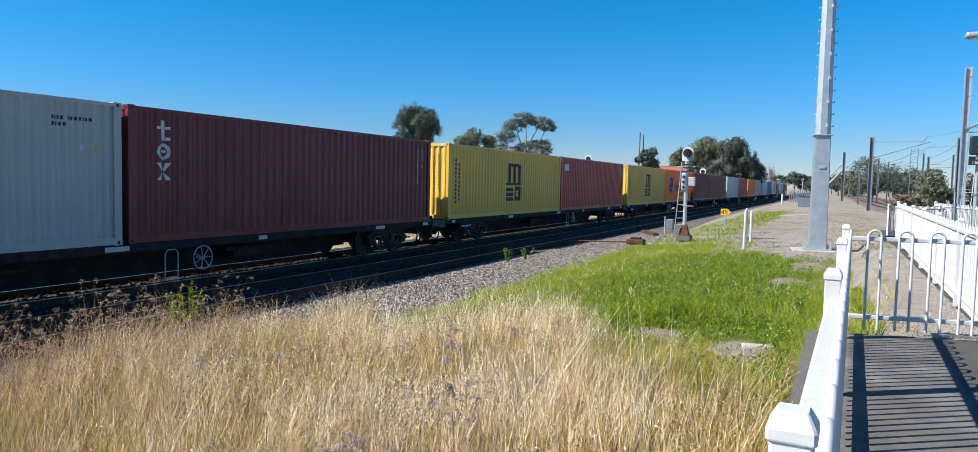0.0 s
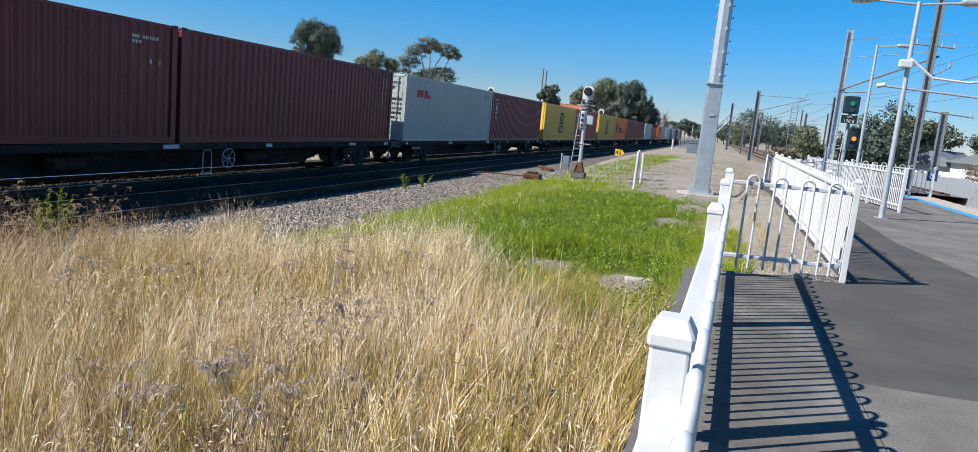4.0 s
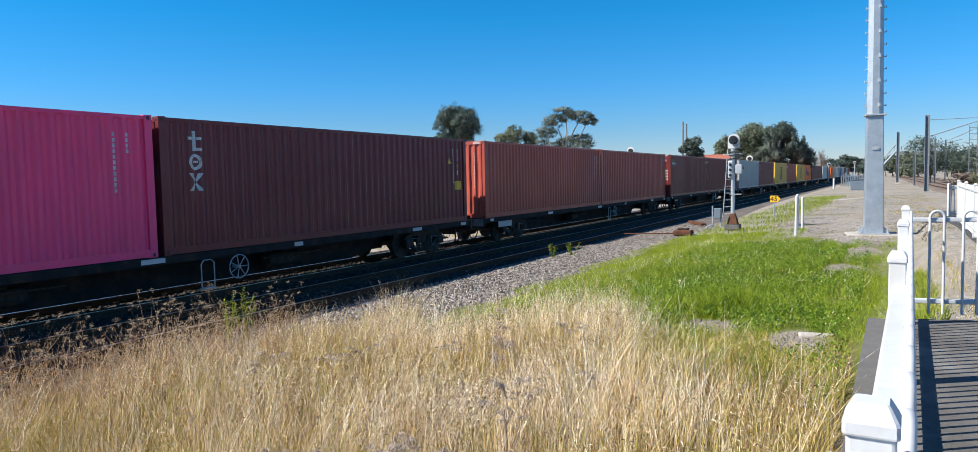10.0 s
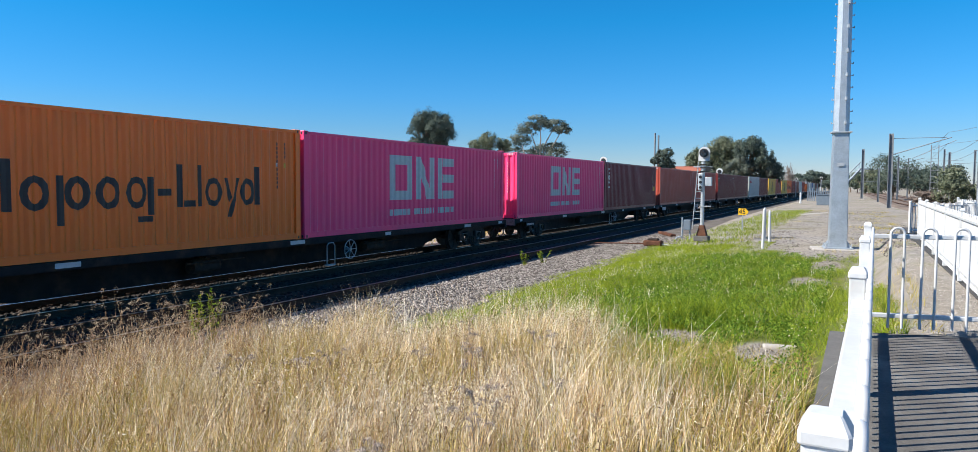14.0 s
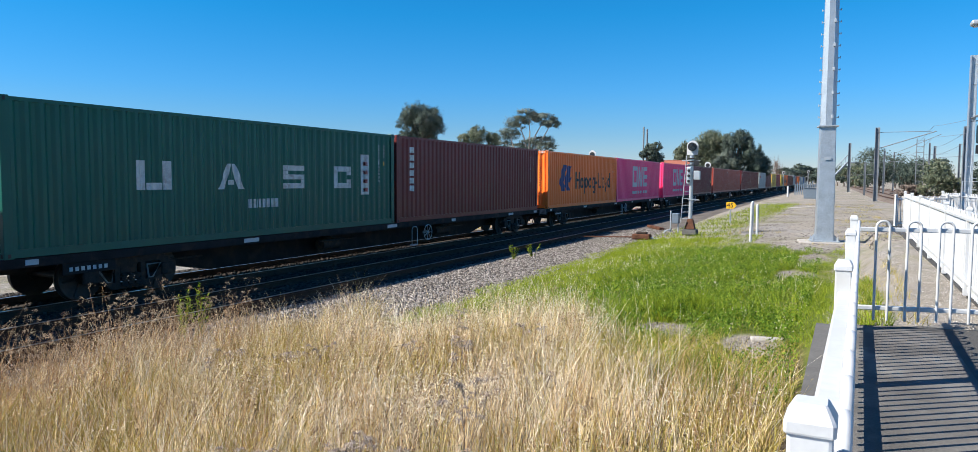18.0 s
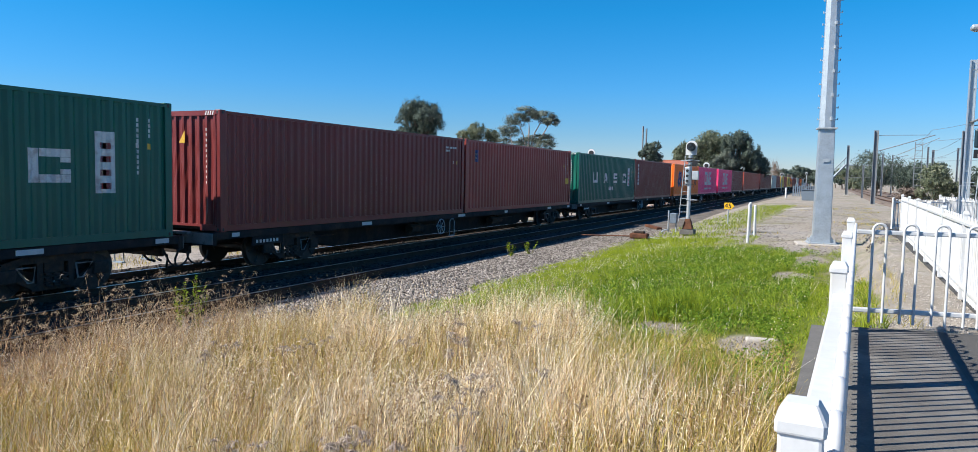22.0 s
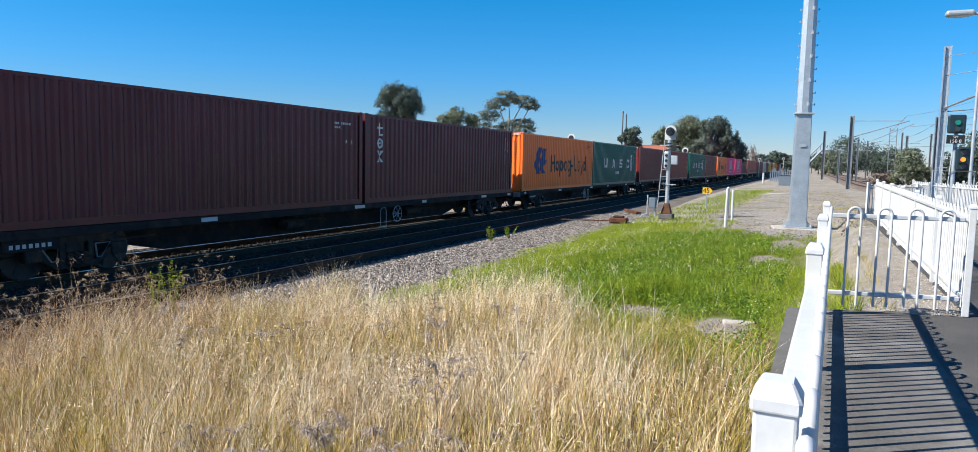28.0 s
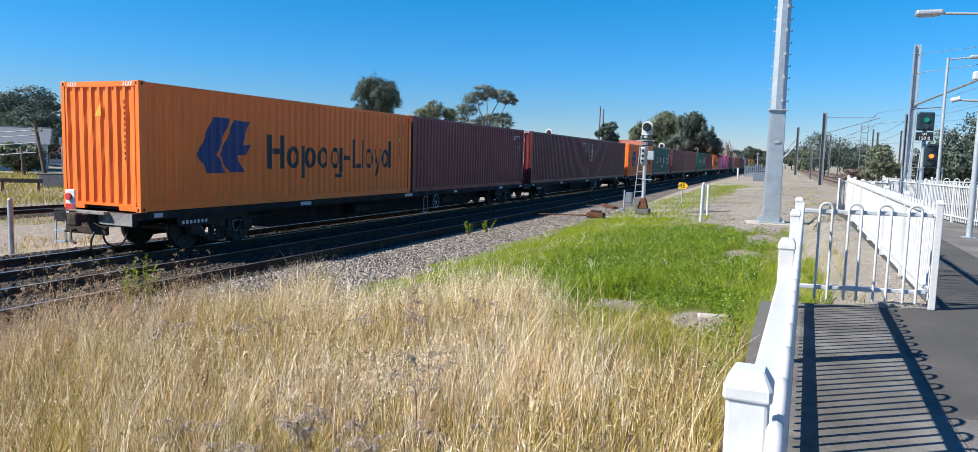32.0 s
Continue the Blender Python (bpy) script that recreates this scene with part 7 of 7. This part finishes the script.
blades("lime_grass", p, 0.10, 0.0046, 0.9, "lime", rn, 1, "short yellow-green lawn grass")
p = scatter(rn, 300000, -9, 0.45, 5, 30, lambda x, y, u: lawn(x, y, u) & ((x < -0.33) | (y > 8.5)) & (u < (0.35 + 0.65 * patchy(x, y, 1.3)) * np.clip(0.25 + (x + 4.6 + 0.03 * (y - 10)) / 1.6, 0.25, 1)))
blades("green_grass", p, 0.11, 0.0048, 0.9, "lush", rn, 1, "lush bright green grass")
clumpy = lambda x, y: patchy(x, y, 0.7) + 0.35 * (x > -2.6) + 0.9 * np.exp(-((x + 2.3) / 0.6) ** 2 - ((y - 10.9) / 0.9) ** 2)
p = tufts(rn, 8500, 9, 0.08, -4.8, -0.35, 6.0, 21, lambda x, y, u: lawn(x, y, u) & (clumpy(x, y) > 0.42 + 0.35 * u))
blades("green_weeds", p, 0.18, 0.0056, 0.8, "lush", rn, 2, "taller leafy green weeds")
p = tufts(rn, 700, 14, 0.07, -3.0, -1.5, 9.9, 12.2, lambda x, y, u: lawn(x, y, u) & (np.exp(-((x + 2.3) / 0.6) ** 2 - ((y - 10.9) / 0.9) ** 2) > u * 0.8))
blades("weed_thicket", p, 0.30, 0.0045, 0.6, "lush", rn, 2, "dense knee-high green weeds behind a bare patch")
p = tufts(rn, 1700, 5, 0.06, -6.2, -0.35, 6.4, 23, lambda x, y, u: lawn(x, y, u) & (u < 0.2 + 0.6 * patchy(x, y, 0.6)))
blades("pale_stems", p, 0.21, 0.0030, 0.6, "pale_dry", rn, 1, "pale dry stems standing in the green grass")
p = tufts(rn, 1500, 12, 0.08, -2.8, -0.35, 6.0, 8.9, lambda x, y, u: ~bare(x, y) & (u < 0.35 + 0.6 * patchy(x, y, 1.7)))
blades("olive_grass", p, 0.20, 0.0034, 0.8, "dry_green", rn, 2, "olive grass between the dry stand and the lawn")
p = scatter(rn, 60000, -8.0, 0.0, 22, 70, lambda x, y, u: (u < (0.2 + 0.8 * patchy(x, y, 0.8)) * np.clip(1.6 - np.abs(x + 5.4 - 0.012 * (y - 22)) / 1.2, 0, 1)))
blades("verge_grass", p, 0.16, 0.012, 0.7, "lush", rn, 2, "thin weedy verge grass beside the ballast")
p = tufts(rn, 900, 14, 0.18, -4.5, 2.6, 22, 70, lambda x, y, u: patchy(x, y, 0.6) > 0.55 + 0.3 * u)
blades("yard_weeds", p, 0.13, 0.010, 0.7, "dry_green", rn, 1, "sparse weeds in the dirt yard")
p = scatter(rn, 14000, -26, -17, 2, 40, lambda x, y, u: (patchy(x, y, 0.6) > 0.62))
blades("siding_grass", p, 0.22, 0.012, 0.6, "dry_green", rn, 1, "patchy weeds beside the siding")
p = scatter(rn, 42000, -56, -29.5, 15, 40, lambda x, y, u: u < 0.3 + 0.7 * patchy(x, y, 0.5))
blades("bank_grass", p, 0.38, 0.016, 0.6, "dry_green", rn, 1, "yellow-green grass bank before the houses")


def flecks(name, p_, length, width, material, label, rng):
    """Small curled spikelets or leaflets, each a bent sliver turned at random."""
    k = len(p_)
    d = rng.normal(size=(k, 3)) * (1, 1, 0.7)
    d /= np.linalg.norm(d, axis=1, keepdims=True)
    s = np.cross(d, rng.normal(size=(k, 3)))
    s /= np.linalg.norm(s, axis=1, keepdims=True)
    ln = length * rng.uniform(0.5, 1.3, (k, 1))
    v = np.stack([p_, p_ + d * ln * 0.5 + s * width, p_ + d * ln - np.array([0, 0, 0.25]) * ln, p_ + d * ln * 0.5 - s * width], 1).reshape(-1, 3)
    tagged(new(name, quick_mesh(name, v, np.arange(k * 4).reshape(-1, 4), M[material])), label, "grass", kind="stuff")


low_fall = lambda p: 0.42 * rn.uniform(0.1, 1.2, len(p)) * (0.72 + 0.5 * patchy(p[:, 0], p[:, 1], 1.6))
p = scatter(rn, 190000, -9.5, -0.32, 1.2, 12.5, lambda x, y, u: dry_here(x, y, u) & (u < (0.25 + 0.75 * patchy(x, y, 2.3)) * np.where(green_zone(x, y), 0.5, 1.0) * np.where((y < 3.8) | (x > -2.4), 0.35, 1.0)))
p[:, 2] += low_fall(p)
flecks("grass_spikelets", p, 0.044, 0.0031, "pale_dry", "bleached curled spikelets of the dry grass", rn)
p = scatter(rn, 110000, -9.5, -0.32, 1.2, 12.5, lambda x, y, u: dry_here(x, y, u) & (u < (0.25 + 0.75 * patchy(x + 1, y, 2.0)) * np.where(green_zone(x, y), 0.5, 1.0) * np.where((y < 3.8) | (x > -2.4), 0.35, 1.0)))
p[:, 2] += low_fall(p)
flecks("dead_leaves", p, 0.052, 0.0036, "dead_leaf", "dark curled dead leaves on the stalks", rn)
p = scatter(rn, 190000, -5.2, -0.35, 6, 22, lambda x, y, u: lawn(x, y, u) & (u < (0.15 + 0.85 * patchy(x, y, 1.1)) * np.clip((x + 5.0) / 1.5, 0, 1)))
p[:, 2] += rn.uniform(0.05, 0.15, len(p)) + 0.16 * rn.uniform(0, 1, len(p)) * np.exp(-((p[:, 0] + 2.3) / 0.6) ** 2 - ((p[:, 1] - 10.9) / 0.9) ** 2)
flecks("clover_leaves", p, 0.034, 0.013, "clover", "small clover leaves in the green grass", rn)
p = scatter(rn, 2600, -4.6, -0.35, 7, 20, lambda x, y, u: lawn(x, y, u) & (u < patchy(x, y, 0.8)))
p[:, 2] += rn.uniform(0.12, 0.22, len(p))
flecks("clover_flowers", p, 0.016, 0.007, "pale_dry", "tiny pale clover flowers in the lawn", rn)
tip = sv.reshape(len(sh), -1, 3)[:, -1]
tip = tip[rn.uniform(0, 1, len(tip)) < 0.4]
along = rn.uniform(0, 1, (len(tip), 16, 1))
nod = np.repeat(np.column_stack([rn.normal(0.05, 0.04, len(tip)), rn.normal(0.02, 0.04, len(tip)), np.zeros(len(tip))])[:, None], 16, 1)
p = (tip[:, None] + nod * along + np.array([0, 0, 0.09]) * along * (1.2 - along * 1.1) + rn.normal(size=(len(tip), 16, 3)) * 0.006).reshape(-1, 3)
flecks("stalk_heads", p, 0.030, 0.0034, "seed", "feathery nodding heads of the tall stalks", rn)


def seed_heads():
    """Feathery grey-brown heads on the tallest stalks, and clumps of old flower heads."""
    rs = np.random.default_rng(9)
    n_ = 1500
    x, y = rs.uniform(-9.6, -0.6, n_), rs.uniform(2.0, 11.5, n_)
    k = (y < green_edge(x)) & in_view(x, y) & west(x, y) & (x > -6.2) & (rs.uniform(0, 1, n_) < 0.22)
    x, y = x[k], y[k]
    pts, vv = [], []
    for cx, cy in zip(x, y):
        z = float(ground_z(np.array([cx]), np.array([cy]))[0]) + (rs.uniform(0.5, 0.82) if cx < -6.2 else rs.uniform(0.45, 0.75))
        lean = rs.normal(size=2) * 0.10
        for j in range(22):
            u = rs.uniform(0, 1)
            a = rs.uniform(0, 2 * math.pi)
            c = Vector((cx + lean[0] * u, cy + lean[1] * u, z + 0.13 * u))
            o = Vector((math.cos(a), math.sin(a), rs.uniform(-0.2, 0.9))).normalized() * 0.05 * (1.15 - u)
            s = Vector((-o.y, o.x, 0)).normalized() * 0.0035
            vv += [c, c + o * 0.6 + s, c + o * 1.3, c + o * 0.6 - s]
    v = np.array([tuple(q) for q in vv])
    tagged(new("seed_heads", quick_mesh("seed_heads", v, np.arange(len(v)).reshape(-1, 4), M["seed"])), "feathery dry seed heads above the grass", "grass", kind="stuff")


seed_heads()


def filaments(rs, centres, count, size):
    """Dead flower heads: thin filaments that arch up and droop round each centre."""
    rows = []
    for c in centres:
        a = rs.uniform(0, 2 * math.pi, count)
        ln = size * rs.uniform(0.45, 1.2, count)
        up = rs.uniform(0.25, 1.0, count)
        w = np.column_stack([-np.sin(a), np.cos(a), np.zeros(count)]) * 0.0024
        d = np.column_stack([np.cos(a), np.sin(a), np.zeros(count)])
        line = []
        for u in (0.0, 0.4, 0.75, 1.0):
            q = np.array(c) + d * (ln * u)[:, None] + np.array([0, 0, 1.0]) * (ln * up * (1.6 * u - 1.9 * u * u))[:, None]
            line += [q - w * (1.1 - u * 0.6), q + w * (1.1 - u * 0.6)]
        rows.append(np.stack(line, 1).reshape(-1, 3))
    v = np.concatenate(rows)
    base = (np.arange(len(v) // 8) * 8)[:, None]
    f = np.concatenate([base + np.array([2 * k, 2 * k + 1, 2 * k + 3, 2 * k + 2]) for k in range(3)], 1).reshape(-1, 4)
    return v, f


def weed_clump(x, y, hgt, label, leafy=False, seed=0, stems=4):
    """One tall weed: stalks, side branches and either leaves or dried umbels."""
    rs = np.random.default_rng(seed)
    z = float(ground_z(np.array([x]), np.array([y]))[0])
    t = thing("weed", label, "weed", "tall weeds", at=pose(x, y, z))
    for k in range(stems if not leafy else 6):
        tip = Vector((rs.normal() * 0.12, rs.normal() * 0.12, hgt * rs.uniform(0.75, 1.05)))
        stalk = part("stalk", tubed([(rs.normal() * 0.03, rs.normal() * 0.03, 0), tip * 0.55 + Vector((rs.normal() * 0.02, 0, 0)), tip], 0.0042, 5, 0.002), M["dry_green" if leafy else "umbel"], t)
        if leafy:
            pts = []
            for j in range(60):
                c = tip * rs.uniform(0.25, 1.05)
                o = Vector((rs.normal(), rs.normal(), rs.uniform(-0.2, 0.9))).normalized() * rs.uniform(0.04, 0.09)
                s = Vector((-o.y, o.x, 0.001)).normalized() * 0.011
                pts += [c, c + o * 0.5 + s, c + o, c + o * 0.5 - s]
            v = np.array([tuple(q) for q in pts])
            part("foliage", quick_mesh("foliage", v, np.arange(len(v)).reshape(-1, 4), M["lime"]), None, t)["kind"] = "stuff"
        else:
            heads = [tip + Vector((rs.normal() * 0.05, rs.normal() * 0.05, rs.normal() * 0.025)) for j in range(4)]
            twigs = bmesh.new()
            for q in heads:
                tube(twigs, [tip * 0.86, tip * 0.5 + q * 0.5, q], 0.002, 4, 0.0012)
            part("twig", twigs, M["umbel"], t)["kind"] = "stuff"
            v, f = filaments(rs, [tuple(q) for q in heads], 26, 0.055)
            part("flower_head", quick_mesh("flower_head", v, f, M["umbel"]), None, t)["kind"] = "stuff"


weed_clump(-8.75, 7.75, 0.95, "leafy yellow-green weed at the ballast edge", True, 1)
weed_clump(-8.95, 7.6, 0.75, "leafy yellow-green weed at the ballast edge", True, 2)
weed_clump(-9.2, 20.5, 0.5, "low leafy weed in the ballast", True, 4)
weed_clump(-8.9, 21.3, 0.45, "low leafy weed in the ballast", True, 5)
for k, (x, y, hh, stems) in enumerate(((-2.19, 3.04, 0.60, 4), (-2.36, 3.02, 0.60, 3), (-1.98, 3.06, 0.58, 3), (-2.18, 4.03, 0.64, 3), (-2.24, 4.30, 0.68, 2), (-3.16, 5.27, 0.66, 2), (-2.96, 5.65, 0.68, 3),
                                       (-2.63, 6.24, 0.66, 2), (-1.72, 3.49, 0.56, 2), (-4.73, 4.20, 0.70, 2), (-4.40, 4.92, 0.66, 2), (-4.07, 4.70, 0.64, 1), (-2.96, 3.03, 0.58, 2), (-2.68, 2.80, 0.56, 3), (-2.04, 4.79, 0.62, 1), (-3.6, 6.5, 0.66, 2))):
    weed_clump(x, y, hh, "dead grey-brown weed with drooping feathery flower heads", False, 10 + k, stems)


# ---- ballast stones, gravel and rubble ----
def stones(name, pts, size, label, rng, material="stone"):
    ico = bmesh.new()
    bmesh.ops.create_cube(ico, size=1.25)
    bv = np.array([tuple(v.co) for v in ico.verts])
    bf = np.array([[v.index for v in f.verts] for f in ico.faces])
    ico.free()
    bf = bf[np.array([bv[f][:, 2].mean() > -0.4 for f in bf])]       # no face underneath
    k = len(pts)
    s = size * rng.uniform(0.5, 1.4, (k, 1, 1)) * rng.uniform(0.6, 1.25, (k, 1, 3))
    j = rng.uniform(0.6, 1.3, (k, len(bv), 1))
    a = rng.uniform(0, 2 * math.pi, k)
    w = bv[None] * j * s
    x = w[..., 0] * np.cos(a)[:, None] - w[..., 1] * np.sin(a)[:, None]
    y = w[..., 0] * np.sin(a)[:, None] + w[..., 1] * np.cos(a)[:, None]
    v = np.stack([x, y, w[..., 2] * 0.8], -1) + pts[:, None]
    f = (bf[None] + (np.arange(k) * len(bv))[:, None, None]).reshape(-1, 4)
    tagged(new(name, quick_mesh(name, v.reshape(-1, 3), f, M[material])), label, "stones", kind="stuff")


def bed_z(x):
    return np.interp(x, [-17.6, -16.6, -9.95, -7.0, -6.5], [-1.3, -1.098, -1.098, -0.885, -0.86])


rk = np.random.default_rng(4)
x, y = rk.uniform(-9.98, -6.35, 44000), rk.uniform(5.5, 36, 44000)
k = rk.uniform(0, 1, 44000) < np.clip(1.3 - (y - 5) / 40, 0.2, 1)
pts = np.column_stack([x, y, np.maximum(bed_z(x), ground_z(x, y)) + 0.008])[k]
stones("ballast_stones", pts, 0.031, "loose grey ballast stones on the track shoulder", rk)
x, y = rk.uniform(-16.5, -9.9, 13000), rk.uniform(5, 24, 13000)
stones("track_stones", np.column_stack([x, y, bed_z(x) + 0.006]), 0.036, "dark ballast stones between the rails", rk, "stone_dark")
x, y = rk.uniform(-0.1, 1.7, 8000), rk.uniform(8.7, 18, 8000)
stones("gravel_stones", np.column_stack([x, y, ground_z(x, y) + 0.002]), 0.009, "pale gravel between the fences", rk, "pale_stone")
x, y = rk.uniform(0.05, 0.9, 4200), rk.uniform(8.7, 16, 4200)
blades("fence_weeds", np.column_stack([x, y, ground_z(x, y) - 0.01])[rk.uniform(0, 1, 4200) < 0.45 * patchy(x, y, 1.5)], 0.13, 0.005, 0.7, "dry_green", rk, 1, "low green weeds along the fence foot")
x, y = rk.uniform(-0.45, 0.55, 9000), rk.uniform(8.5, 15, 9000)
blades("fence_grass", np.column_stack([x, y, ground_z(x, y) - 0.01])[rk.uniform(0, 1, 9000) < 0.9 * patchy(x, y, 1.2)], 0.14, 0.0048, 0.8, "lush", rk, 1, "green grass along the far side of the fence")
x, y = rk.uniform(-4.5, 2.5, 9000), 21 + 50 * rk.uniform(0, 1, 9000) ** 1.6
stones("yard_rubble", np.column_stack([x, y, ground_z(x, y)]), 0.024, "rubble stones scattered on the dirt yard", rk, "stone")
pp_ = []
for cx, cy, rx, ry in BARE[:4]:
    q = rk.uniform(-1, 1, size=(1100, 2))
    q = q[(q ** 2).sum(1) < 0.5 + 0.6 * rk.uniform(0, 1, len(q)) ** 2]
    pp_.append(np.column_stack([cx + q[:, 0] * rx, cy + q[:, 1] * ry]))
pp_ = np.concatenate(pp_)
stones("lawn_rubble", np.column_stack([pp_, ground_z(pp_[:, 0], pp_[:, 1]) + 0.002]), 0.010, "grey broken stones in bare lawn patches", rk, "stone")
rc = thing("concrete_lump", "broken pale concrete lump lying in the grass", "rubble", at=pose(-0.74, 9.35, -0.47, 0, 0, 12))
part("lump", boxed(-0.2, 0.2, -0.1, 0.1, -0.05, 0.025, bevel=0.02), M["concrete"], rc)
for outline in ([(-0.7, 44.0), (1.4, 46.4), (1.4, 47.6), (-0.7, 45.5)], [(-3.7, 57.0), (-1.6, 63.6), (-1.6, 65.6), (-3.7, 59.6)], [(1.2, 55.0), (2.8, 59.2), (2.8, 61.0), (1.2, 57.2)], [(-2.4, 35.5), (-0.6, 36.2), (-0.6, 37.0), (-2.4, 36.4)]):
    slab("concrete_strip", outline, -0.9, -0.545 if outline[0][1] < 50 else -0.575, M["concrete"], "flush pale concrete strip in the dirt yard", "slab")
motions()
